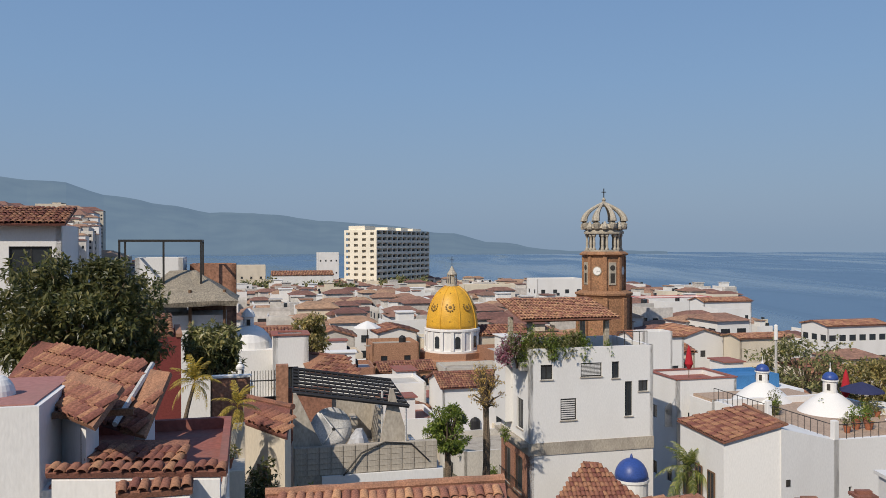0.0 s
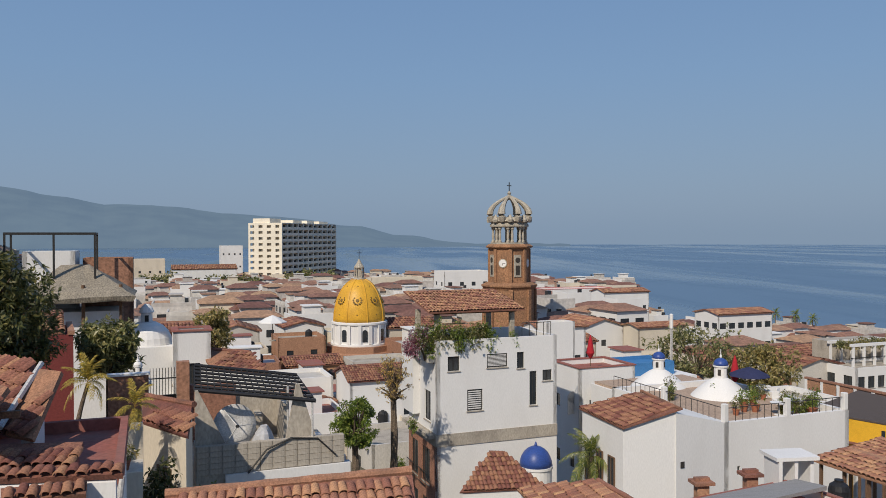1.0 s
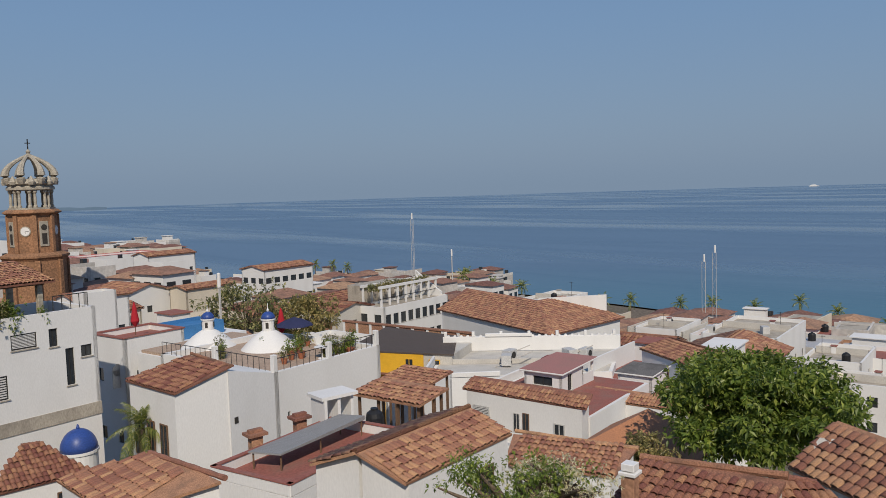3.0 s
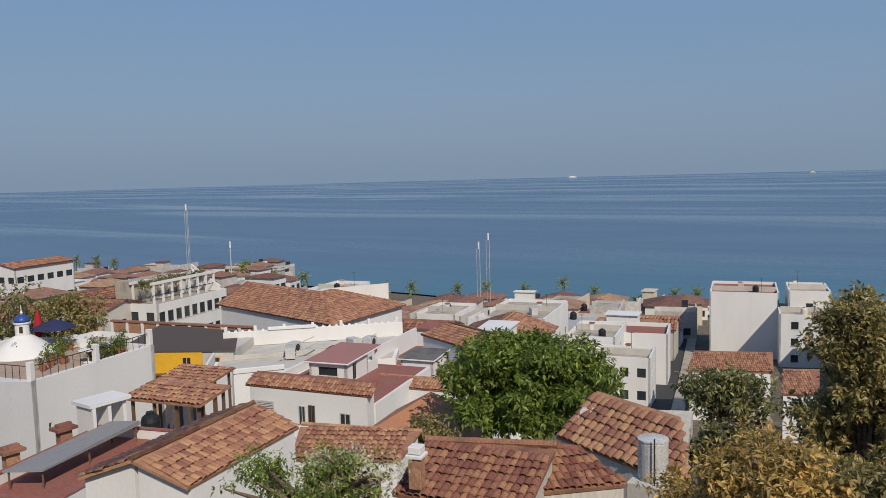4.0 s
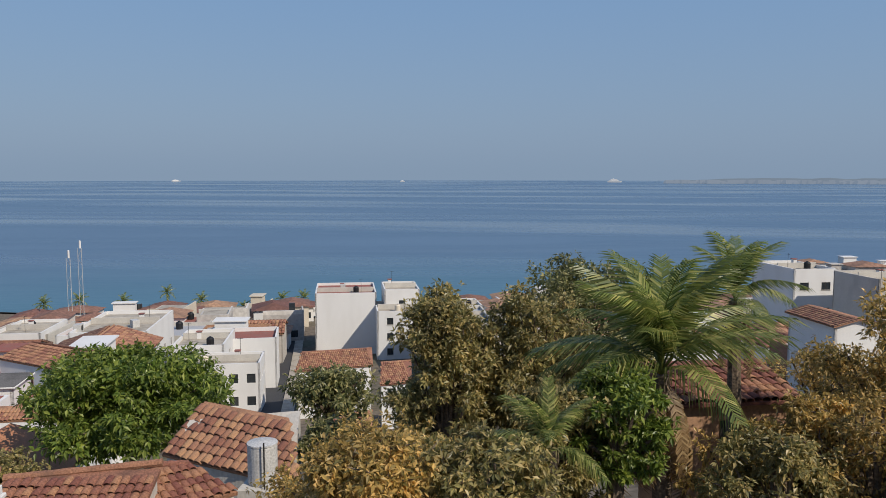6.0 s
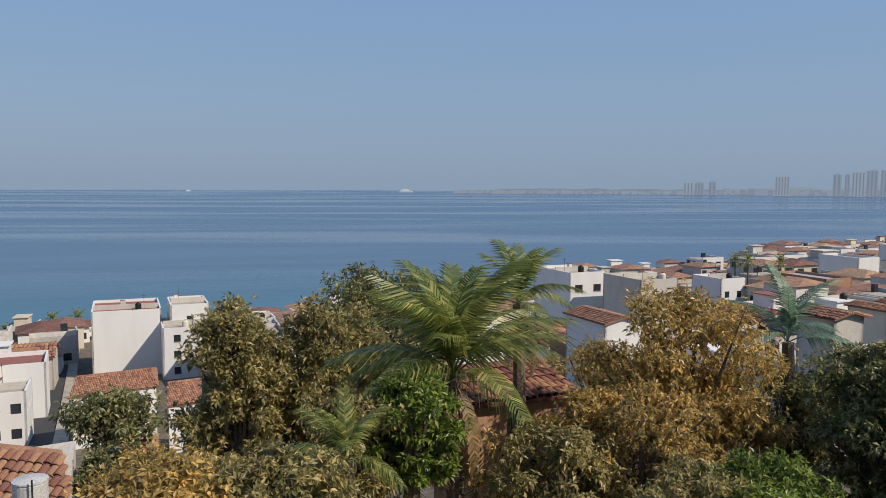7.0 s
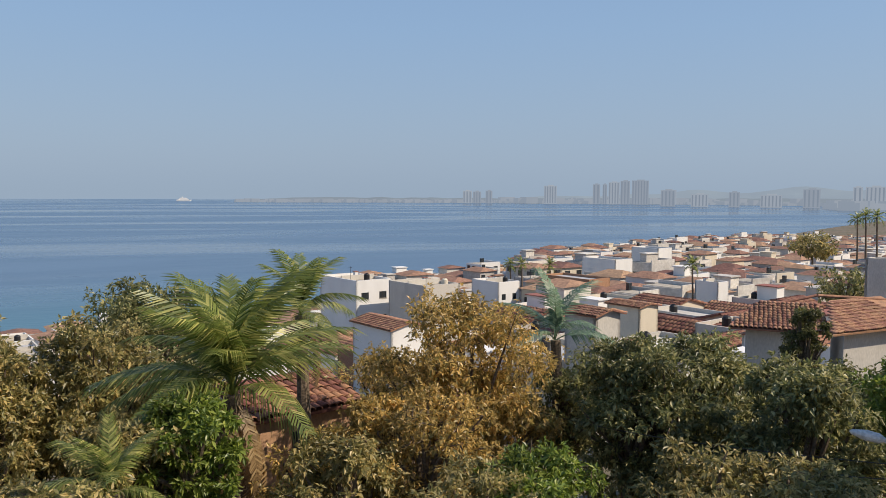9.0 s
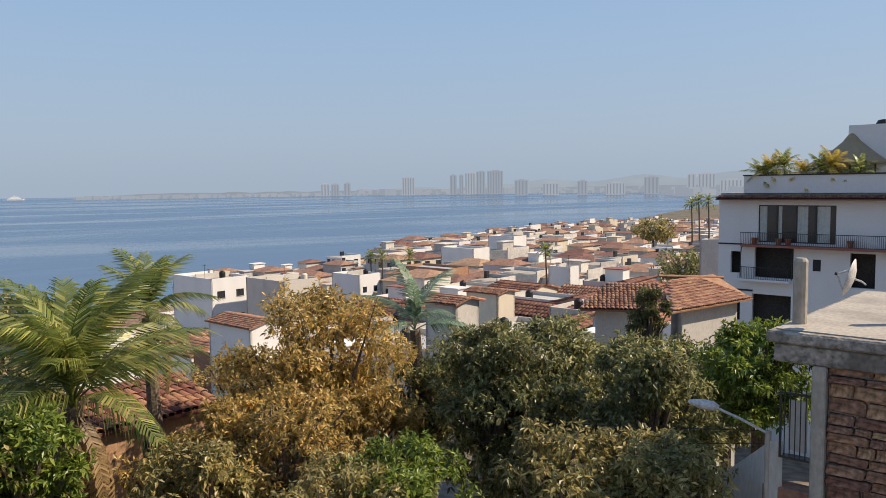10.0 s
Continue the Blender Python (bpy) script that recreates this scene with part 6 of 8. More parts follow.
roofed("house", "white house under a terracotta barrel-tile roof", 22.00, [((6.18, 28.69, 32.57), (6.69, 24.14, 32.57), (9.57, 22.62, 33.39), (8.77, 27.00, 33.30))], mat=WHITE, near=200)
roofed("house", "white gabled house under an orange barrel-tile roof", 24.00, [((13.38, 18.55, 33.35), (18.86, 19.71, 33.35), (18.49, 21.55, 34.03), (12.76, 20.30, 34.02)), ((18.12, 23.39, 33.35), (12.14, 22.06, 33.35), (12.76, 20.30, 34.02), (18.49, 21.55, 34.03))], mat=WHITE, near=220, tw=0.19, tl=0.34)
roofed("house", "white gabled house under a terracotta barrel-tile roof", 16.00, [((60.18, 45.26, 26.44), (56.88, 37.21, 26.44), (59.63, 36.16, 27.40), (62.51, 43.54, 27.36)), ((62.38, 35.12, 26.44), (64.85, 41.81, 26.44), (62.51, 43.54, 27.36), (59.63, 36.16, 27.40))], mat=WHITE)
roofed("house", "house under a low field of barrel tiles", 20.00, [((22.76, 24.34, 30.06), (25.00, 20.21, 30.06), (27.51, 20.87, 30.46), (25.31, 26.21, 30.56))], mat=WHITE, near=150)
roofed("house", "house under a weathered barrel-tile roof", 26.00, [((13.67, 11.41, 34.65), (14.30, 8.26, 34.65), (16.78, 8.73, 35.33), (15.72, 11.92, 35.22)), ((15.73, 8.89, 34.46), (17.40, 7.20, 34.46), (17.99, 8.68, 34.85), (17.53, 9.60, 34.94))], mat=OLDWHITE, dark=True, near=280, tw=0.17, tl=0.3)
roofed("house", "white house under a terracotta barrel-tile roof", 18.00, [((44.41, 12.75, 26.26), (46.32, 10.06, 26.26), (48.01, 10.43, 26.90), (46.20, 13.08, 26.93))], mat=WHITE)
roofed("house", "pale house with a small tile roof", 12.00, [((83.46, 17.03, 18.67), (84.93, 13.73, 18.67), (89.18, 14.44, 20.19), (87.70, 17.78, 20.19))], mat=WHITE)
roofed("house", "house under a broad terracotta tile roof", 22.00, [((33.20, -31.96, 34.67), (29.45, -35.60, 34.67), (33.85, -39.40, 36.00), (34.36, -35.43, 35.43)), ((28.09, -33.94, 34.95), (28.49, -41.64, 34.95), (32.04, -43.68, 35.74), (33.31, -38.86, 36.09))], mat=OLDWHITE, inset=0.7)
roofed("house", "white house under a red tile roof", 12.00, [((90.68, 29.04, 17.97), (94.83, 20.19, 17.97), (98.64, 21.15, 19.38), (94.90, 29.42, 19.43))], mat=WHITE)

# ---- roof terraces below the viewpoint ----
def prism(pts, z0, tops):
    """An upright body over the plan pts; tops: one height, or one for each corner."""
    bm = bmesh.new()
    tops = tops if isinstance(tops, (list, tuple)) else [tops] * len(pts)
    lo = [bm.verts.new((x, y, z0)) for x, y in pts]
    hi = [bm.verts.new((p[0], p[1], z)) for p, z in zip(pts, tops)]
    n = len(pts)
    for i in range(n):
        bm.faces.new((lo[i], lo[(i + 1) % n], hi[(i + 1) % n], hi[i]))
    bm.faces.new(hi), bm.faces.new(lo[::-1])
    bmesh.ops.recalc_face_normals(bm, faces=bm.faces)
    return bm


def along(a, b, z):
    """Frame on an upright wall from a to b (seen from outside, left to right): x along it, y into it."""
    u = Vector((b[0] - a[0], b[1] - a[1], 0)).normalized()
    m = Matrix((u, Vector((-u.y, u.x, 0)), Vector((0, 0, 1)))).transposed().to_4x4()
    m.translation = (a[0], a[1], z)
    return m


def wall_run(parent, a, b, z0, z1, thick, mat, name="parapet"):
    length = math.hypot(b[0] - a[0], b[1] - a[1])
    return part(name, boxes((0, length, 0, thick, 0, z1 - z0), bevel=0.03), mat, parent, "", along(a, b, z0))


def roof_room(label, x, y, z0, rz, w, d, h, roof, deep, wins=(), side=(), porch=0.0):
    """A rooftop room under a thin overhanging sloped slab; porch: how far the slab runs on over posts."""
    t = thing("roof_room", label, "roof room", pose(x, y, z0, 0, 0, rz))
    for sd, ops in (("left", wins), ("front", side), ("right", ()), ("back", ())):
        length = w if sd in ("front", "back") else d
        sm = side_matrix(w, d, sd)
        part("wall", facade(length, h, list(ops), 0.18, None, sm), WHITE, t)
        for a, b, c, e in ops:
            window(t, sm @ pose(a, 0, c), b - a, e - c, "plain" if e - c < 1.5 else "framed")
    # dark block standing for the room's inner shade
    part("room_shade_fill", boxes((-w / 2 + 0.35, w / 2 - 0.35, -d / 2 + 0.35, d / 2 - 0.35, 0, h - 0.1)), DARK, t)
    m = pose(0, 0, h + 0.02, 0, -2.0, 0)
    x0, x1, y0, y1 = -w / 2 - deep, w / 2 + deep + porch, -d / 2 - deep, d / 2 + deep
    part("fascia", boxes((x0, x1, y0, y1, 0.06, 0.17), bevel=0.02), WHITE, t, "white painted slab edge", m)
    part("roof", boxes((x0 + 0.05, x1 - 0.05, y0 + 0.05, y1 - 0.05, 0.172, 0.2)), roof, t, "", m)
    if porch:
        for py in (-d / 2 + 0.1, d / 2 - 0.1):
            part("post", boxes((-0.09, 0.09, -0.09, 0.09, 0, h + 0.02 + 0.03 * (w / 2 + porch)), bevel=0.01), WHITE, t, "", pose(w / 2 + porch, py, 0))
        part("low_wall", boxes((w / 2, w / 2 + porch, -d / 2, -d / 2 + 0.12, 0, 0.8)), WHITE, t)
    return t


DARKSLAB = material("dark_weathered_slab", (0.16, 0.15, 0.14), 0.9, 0.15, 0.9, 9, stain=(0.07, 0.065, 0.06), stain_amount=0.7)
CLAYCOAT = material("orange_clay_coating", (0.44, 0.2, 0.105), 0.85, 0.1, 0.7, 12, 0.25, stain=(0.3, 0.15, 0.09), stain_amount=0.6)
BROWNSHEET = material("brown_fibre_sheet", (0.1, 0.078, 0.066), 0.85, 0.15, 0.8, 10, 0.3, stretch=(6, 0.6, 1))

# the terrace house under its skirt of tiles, with red roof, balcony and roof room
t = roofed("house", "white two-storey house with a tile skirt and red roof terrace", 18.0, [((35.91, 42.5, 27.67), (37.95, 32.76, 27.67), (39.35, 33.3, 28.35), (37.2, 42.7, 28.35))], mat=WHITE, near=200, wins=False, flat=True)
part("body", prism([(x - t.location.x, y - t.location.y) for x, y in ((37.1, 42.4), (39.2, 33.5), (49.2, 36.2), (47.0, 45.6))], 0, 8.75), WHITE, t)
part("terrace_floor", prism([(x - t.location.x, y - t.location.y) for x, y in ((37.4, 42.2), (39.5, 33.8), (48.9, 36.4), (46.8, 45.2))], 8.754, 8.8), REDROOF, t)
off = t.location
a, b = (36.03 - off.x, 42.17 - off.y), (37.93 - off.x, 33.1 - off.y)
for k, (u0, u1, z0, z1) in enumerate(((0.6, 2.0, 7.6, 8.7), (4.0, 4.5, 7.3, 8.6), (4.75, 5.25, 6.6, 8.7), (7.2, 8.0, 7.6, 8.4))):
    window(t, along(a, b, z0) @ pose(u0, -0.17, 0), u1 - u0, z1 - z0, "framed" if k else "louvre", WOOD if k == 2 else GREYMETAL)
slab = part("balcony_slab", boxes((2.6, 8.4, -1.1, -0.02, -0.15, 0.0)), WHITE, t, "", along(a, b, 6.5))
part("balcony_rail", boxes((2.6, 8.4, -1.1, -1.06, 0.85, 0.9)), WHITE, slab)
for k in range(20):
    part("baluster", boxes((-0.025, 0.025, -0.025, 0.025, 0.002, 0.85)), WHITE, slab, "", pose(2.64 + k * 5.72 / 19, -1.08, 0))
wall_run(t, (37.1 - off.x, 42.6 - off.y), (47.0 - off.x, 45.5 - off.y), 8.8, 9.4, 0.2, WHITE)
roof_room("white rooftop room with a faded red overhanging roof", 43.2, 40.35, 26.8, 14, 3.5, 3.1, 1.5, PINKSLAB, 0.3, [(0.75, 2.35, 0.55, 1.2)], [(1.0, 1.7, 0.05, 1.3)], porch=1.7)
# its neighbour, lower down
t = roofed("house", "white house with a low tile skirt", 17.0, [((44.17, 38.04, 26.25), (46.0, 30.2, 26.25), (47.4, 30.7, 26.85), (45.5, 38.3, 26.85))], mat=WHITE, near=120, wins=False, flat=True)
off = t.location
part("body", prism([(x - off.x, y - off.y) for x, y in ((45.4, 38.2), (47.2, 30.8), (57.0, 33.4), (55.0, 41.6))], 0, 8.3), WHITE, t)
part("terrace_floor", prism([(x - off.x, y - off.y) for x, y in ((45.7, 38.0), (47.5, 31.1), (56.7, 33.6), (54.8, 41.3))], 8.304, 8.35), REDROOF, t)
roof_room("white rooftop room with a dark flat slab roof", 52.1, 38.9, 25.35, 14, 3.3, 2.8, 1.4, DARKSLAB, 0.25, (), [(1.1, 1.5, 0.4, 0.95)])
# the hipped house with an orange coated roof
t = thing("house", "house under a smooth orange coated hip roof", "house", pose(37.6, 28.2, 19, 0, 0, 14))
part("wall", boxes((-3.0, 3.0, -3.0, 3.0, 0, 7.2)), OLDWHITE, t)
bm = bmesh.new()
vs = [bm.verts.new(p) for p in ((-3.5, -3.5, 7.21), (3.5, -3.5, 7.21), (3.5, 3.5, 7.21), (-3.5, 3.5, 7.21), (-3.5, -3.5, 7.36), (3.5, -3.5, 7.36), (3.5, 3.5, 7.36), (-3.5, 3.5, 7.36), (-0.8, 0, 9.5), (1.0, 0, 9.5))]
for q in ((3, 2, 1, 0), (0, 1, 5, 4), (1, 2, 6, 5), (2, 3, 7, 6), (3, 0, 4, 7), (4, 5, 9, 8), (5, 6, 9), (6, 7, 8, 9), (7, 4, 8)):
    bm.faces.new([vs[i] for i in q])
part("roof", bm, CLAYCOAT, t)

# the broad white roof terrace with its scalloped parapet and cooling units
t = thing("roof_terrace", "broad white roof terrace with parapets and cooling units", "roof terrace", pose(55.5, 56.0, 14))
q = [(-11.5, 1.2), (-2.6, 9.6), (11.0, -3.6), (2.6, -9.2)]
part("body", prism(q, 0, 10.4), WHITE, t)
part("deck", prism([(x * 0.96, y * 0.96) for x, y in q], 10.404, 10.45), OLDWHITE, t)
wall_run(t, q[0], q[1], 10.45, 11.3, 0.25, WHITE)
wall_run(t, q[1], q[2], 10.45, 12.0, 0.3, WHITE)
wall_run(t, (0.6, 6.3), (4.2, 2.8), 12.0, 12.35, 0.25, WHITE, "step")
wall_run(t, (q[0][0] + 0.2, q[0][1] - 0.2), (-6.0, -3.0), 10.45, 10.9, 0.25, WHITE)
wall_run(t, (-6.0, 4.0), (1.6, -3.2), 10.45, 10.95, 0.2, OLDWHITE, "divider")
m = along(q[1], q[2], 12.0)
for k in range(26):
    part("scallop", lathe([(0.16, -0.1), (0.16, 0.1)], 10), WHITE, t, "", m @ pose(0.6 + k * 0.7, 0.15, 0.02, 90))
for k in range(7):
    part("pier", boxes((-0.16, 0.16, -0.16, 0.16, 0, 0.55), bevel=0.03), WHITE, t, "", m @ pose(0.3 + k * 3.0, 0.15, 0))
for px, py, turn in ((-1.5, -1.5, 20), (0.4, 0.8, 50), (4.5, -4.0, 35)):
    part("pipe", tube([(px - 2.5, py + 1.4, 10.5), (px + 0.6, py - 0.8, 11.9)], 0.05, 6), OLDWHITE, t)
t = thing("house", "white house with a long boundary wall and red roof", "house", pose(60.0, 46.5, 14, 0, 0, 14))
part("wall", boxes((-3.5, 7.0, -3.0, 2.4, 0, 9.6)), WHITE, t)
part("roof", boxes((-3.3, 6.8, -2.8, 2.2, 9.604, 9.66)), REDROOF, t)
part("parapet", boxes((-3.5, 7.0, 2.2, 2.4, 9.66, 11.6), (-3.5, -3.3, -3.0, 2.2, 9.66, 10.1)), WHITE, t)
t = thing("red_shed", "small dark red rounded roof shed", "shed", pose(52.6, 49.4, 24.3, 0, 0, 14))
part("shell", lathe([(1.2, 0), (1.2, 1.4), (1.0, 1.8), (0.5, 2.1)], 18), REDWALL, t)
part("door", boxes((-0.3, 0.3, -1.24, -1.16, 0, 1.3)), DARK, t)

# yellow house, brown sheet roof and the brick balustrade behind
t = thing("house", "bright yellow house under a brown sheet roof", "house", pose(48.0, 64.5, 14))
part("wall", prism([(-4.6, 5.4), (1.4, -4.6), (7.0, -1.2), (5.0, 9.0)], 0, 11.4), OLDWHITE, t)
part("front_wall", boxes((0, 8.6, -0.1, -0.004, 0, 11.35)), YELLOW, t, "bright yellow painted front", along((-4.6, 5.4), (1.4, -4.6), 0))
part("roof", prism([(-4.9, 5.6), (1.4, -4.9), (8.6, 3.0), (6.6, 14.2)], 11.404, [11.55, 11.55, 11.2, 11.2]), BROWNSHEET, t)
m = along((-4.6, 5.4), (1.4, -4.6), 9.2)
for k, (u0, u1) in enumerate(((2.0, 2.6), (6.6, 7.5), (9.2, 10.4))):
    window(t, m @ pose(u0, -0.24, 0.6), u1 - u0, 1.1, "framed", YELLOW)
part("tile_band", boxes((0, 8.6, -0.6, -0.11, 0.0, 0.12)), TILEDARK, t, "", m)
t = thing("brick_balustrade", "long orange brick parapet with pale piers", "wall", pose(55.0, 84.0, 14))
a, b = (-1.5, 3.0), (3.9, -16.5)
ln = math.hypot(b[0] - a[0], b[1] - a[1])
m = along(a, b, 0)
part("base", boxes((0, ln, 0.1, 6.0, 0, 9.6)), OLDWHITE, t, "", m)
part("plinth", boxes((0, ln, 0, 0.35, 9.6, 9.85)), TILEDARK, t, "", m)
part("coping", boxes((0, ln, -0.05, 0.4, 11.25, 11.45)), BRICK, t, "", m)
for k in range(9):
    part("panel", boxes((0.2, ln / 9 - 0.2, 0.08, 0.22, 9.852, 11.248)), BRICK, t, "orange brick panel", m @ pose(k * ln / 9, 0, 0))
    part("pier", boxes((-0.17, 0.17, 0.0, 0.3, 9.852, 11.248)), WHITE, t, "", m @ pose(k * ln / 9 + 0.2, 0, 0))
part("flat_roof", boxes((0.1, ln - 0.1, 0.45, 5.9, 9.604, 9.7)), DARKSLAB, t, "", m)

# the hall with its hipped roof and white end wall
t = roofed("hall", "large hall under a broad hipped terracotta tile roof", 8.0, [((78.9, 99.2, 22.5), (74.5, 70.0, 22.5), (82.9, 80.3, 25.3), (85.8, 99.6, 25.3)), ((74.5, 70.0, 22.5), (92.0, 71.5, 22.5), (88.9, 80.8, 25.3), (82.9, 80.3, 25.3))], mat=WHITE, tw=0.3, tl=0.5, wins=False, flat=True, inset=0.9)
t = thing("end_wall", "tall white end wall rising above the tiled hall", "wall", pose(84.4, 81.6, 8.0))
part("wall", prism([(0, 0), (6.4, -7.6), (6.8, -7.4), (0.4, 0.2)], 0, [17.3, 17.8, 17.8, 17.3]), WHITE, t)
# the long white building with rows of openings and a planted top
block("house", "long white building with a row of openings", 78.3, 107.3, 14, 17.0, 6.0, 8.0, 23.5, storeys=4, bays=(9, 2), win=(1.5, 1.7), parapet=0.3, style="plain")
t = thing("roof_pergola", "white concrete pergola terrace with trailing plants", "pergola", pose(79.0, 109.5, 23.5, 0, 0, 14))
for k in range(8):
    for j in (0, 1):
        part("post", boxes((-0.15, 0.15, -0.15, 0.15, -0.3, 2.6)), WHITE, t, "", pose(-7.5 + k * 2.1, -2.4 + j * 4.0, 0))
part("beam", boxes((-8.0, 7.6, -2.6, -2.2, 2.6, 3.0), (-8.0, 7.6, 1.4, 1.8, 2.6, 3.0)), WHITE, t)
part("rail", boxes((-8.0, 7.6, -2.55, -2.45, 0.9, 1.0)), METAL, t)
part("back_room", boxes((-7.6, 4.0, 1.9, 5.0, -0.3, 2.9)), CONCRETE, t)
t = thing("gable_wall", "white sloping gable wall at the end of the terrace", "wall", pose(86.6, 107.8, 18.0, 0, 0, 14))
part("wall", prism([(0, -0.2), (0.3, -0.2), (0.3, 5.5), (0, 5.5)], 0, [6.0, 6.0, 9.6, 9.6]), WHITE, t)
for k in range(8):
    bush("terrace_plant", "plants trailing over the white pergola", 71.5 + k * 1.95, 107.0 + k * 0.5, 25.4, 1.3, 1.6, LEAFOLIVE if k % 3 else LEAF, 500, 0.3, 300 + k, "plant", "pergola plants")

# the villa's joined side wall
t = thing("villa_side_wall", "plain white wall joining the villa and its wing", "wall", pose(17.1, 39.3, 20.0))
part("wall", prism([(-0.1, 0.0), (3.22, 1.2), (2.6, 4.4), (-0.2, 4.0)], 0, [12.75, 11.87, 11.87, 12.75]), WHITE, t)
m = along((-0.1, 0.0), (3.22, 1.2), 0)
for k, (u, z) in enumerate(((0.3, 9.8), (0.35, 6.2), (1.7, 8.4))):
    part("vent", boxes((u, u + 0.26, -0.03, 0.02, z, z + 0.34)), GREYMETAL if k == 1 else DARK, t, "", m)
for k in range(3):
    window(t, along((-4.0 + 0.1, 4.6), (-3.2 + 0.1, 0.2), 8.2) @ pose(0.6 + k * 1.3, -0.12, 0), 0.7, 2.1, "framed", WOOD)

# the low red roof terrace with its grey sheet awning
t = thing("house", "white house with a red roof terrace and grey sheet awning", "house", pose(15.5, 28.0, 22.0))
q = [(-3.9, 0.8), (3.0, 3.2), (4.2, -0.6), (-2.6, -3.1)]
part("body", prism(q, 0, 9.2), WHITE, t)
part("terrace_floor", prism([(x * 0.95, y * 0.95) for x, y in q], 9.204, 9.25), REDROOF, t)
for i in range(4):
    a, b = q[i], q[(i + 1) % 4]
    wall_run(t, b, a, 9.2, 9.65, 0.16, WHITE)
    ln = math.hypot(b[0] - a[0], b[1] - a[1])
    part("coping", boxes((0, ln, -0.03, 0.2, 0, 0.05)), REDROOF, t, "", along(b, a, 9.652))
part("awning", prism([(-2.5, 0.5), (-1.7, -0.7), (3.3, 1.0), (2.6, 2.0)], 9.92, [9.98, 9.98, 10.1, 10.1]), DARKSHEET, t, "grey corrugated sheet awning")
for px, py in ((-2.3, 0.45), (-1.6, -0.5), (3.1, 1.0), (2.5, 1.8), (0.6, 0.25)):
    part("post", tube([(px, py, 9.25), (px, py, 9.93)], 0.04, 6), WOOD, t)
for px, py in ((-1.5, 1.9), (1.0, 2.7)):
    k = part("chimney", boxes((px - 0.25, px + 0.25, py - 0.2, py + 0.2, 9.25, 10.1), bevel=0.02), BRICK, t)
    part("chimney_cap", boxes((px - 0.42, px + 0.42, py - 0.35, py + 0.35, 10.1, 10.22), (px - 0.3, px + 0.3, py - 0.12, py + 0.12, 10.222, 10.36)), TILE, k)
for k in range(3):
    part("frame_wall", boxes((2.1 + k * 0.75, 2.25 + k * 0.75, 2.4 + k * 0.1, 3.6 + k * 0.1, 9.25, 10.7)), WHITE, t)
part("frame_top", boxes((2.0, 3.9, 2.4, 3.8, 10.702, 10.85)), WHITE, t)

# ochre wall behind the palm
t = thing("cottage", "ochre plastered cottage wall behind the palm", "cottage", pose(22.3, -4.9, 24, 0, 0, 14))
part("wall", boxes((-0.9, 2.0, -1.5, 1.5, 0, 12.0), bevel=0.03), TAN, t)
part("window", boxes((-0.93, -0.88, -0.3, 0.4, 10.6, 11.4)), DARK, t)
tiled(t, slope(-1.2, 1.8, 11.95, -90, 12), 3.6, 2.6, dark=True, near=60)

# the near house: two valleyed roof planes, a metal gutter and a lower porch roof
roofed("house", "white house under weathered terracotta tile roofs", 24.0, [((-11.08, 19.54, 38.4), (-6.4, 15.32, 38.4), (-6.48, 17.6, 39.31), (-11.4, 21.4, 39.47)), ((-6.4, 15.43, 38.35), (-5.73, 14.97, 38.35), (-5.89, 16.58, 39.29), (-6.4, 17.25, 39.29)), ((-7.9, 15.26, 38.9), (-5.96, 13.31, 38.9), (-5.94, 14.43, 39.34), (-7.69, 16.27, 39.45))], dark=True, near=180, mat=WHITE, tl=0.34, tw=0.2, inset=0.45, flat=True)
t = thing("gutter", "pale metal gutter between two tile roofs", "gutter", pose(-6.43, 15.3, 38.5))
part("channel", tube([(0, 0, 0), (0.0, 2.0, 0.88)], 0.06, 6), GREYMETAL, t)
roofed("house", "house under a broad roof of flat clay tiles", 24.0, [((22.54, 11.69, 33.3), (21.08, 6.96, 33.1), (24.2, 7.6, 34.55), (23.5, 11.3, 34.3))], mat=OLDWHITE, near=200, flat=True, tw=0.26, tl=0.34, wins=False)

tree("tree", "broad dark-green tree beside the tiled house", -11.03, 23.54, 32.86, 9.00, 2.82, LEAFDEEP, leaves=28048, size=0.186, seed=3, clumps=34)
tree("tree", "dense bright-green broadleaf tree between the roofs", 36.94, 20.55, 24.75, 8.30, 5.40, LEAFBRIGHT, leaves=33000, size=0.31, seed=5, clumps=44, flat=0.43, layer=0.42)
tree("tree", "tall olive-green tree with drooping leaves", 23.07, 2.80, 28.03, 11.00, 1.91, LEAFOLIVE, leaves=38567, size=0.156, seed=7, clumps=46, flat=1.9, twigs=60)
tree("tree", "tall olive-green tree with drooping leaves", 24.21, 0.18, 28.14, 11.00, 2.17, LEAFOLIVE, leaves=38567, size=0.156, seed=8, clumps=46, flat=1.8, twigs=60)
tree("tree", "dark-green tree rising behind the others", 28.15, -1.58, 27.48, 12.00, 2.63, LEAF, leaves=28048, size=0.171, seed=9, clumps=40, flat=1.5)
tree("tree", "tree with yellowish flowering tips", 14.43, 3.12, 31.20, 6.00, 2.25, LEAFGOLD, leaves=35061, size=0.117, seed=10, clumps=46, flat=0.7, twigs=40)
tree("tree", "bright green shrub-like tree below the palm", 15.11, -1.42, 32.36, 6.00, 0.97, LEAFBRIGHT, leaves=14024, size=0.125, seed=11, flat=1.2)
tree("tree", "olive-green tree with dry twigs", 15.13, -0.21, 32.01, 6.00, 1.30, LEAFOLIVE, leaves=21036, size=0.117, seed=12, flat=1.2, twigs=60)
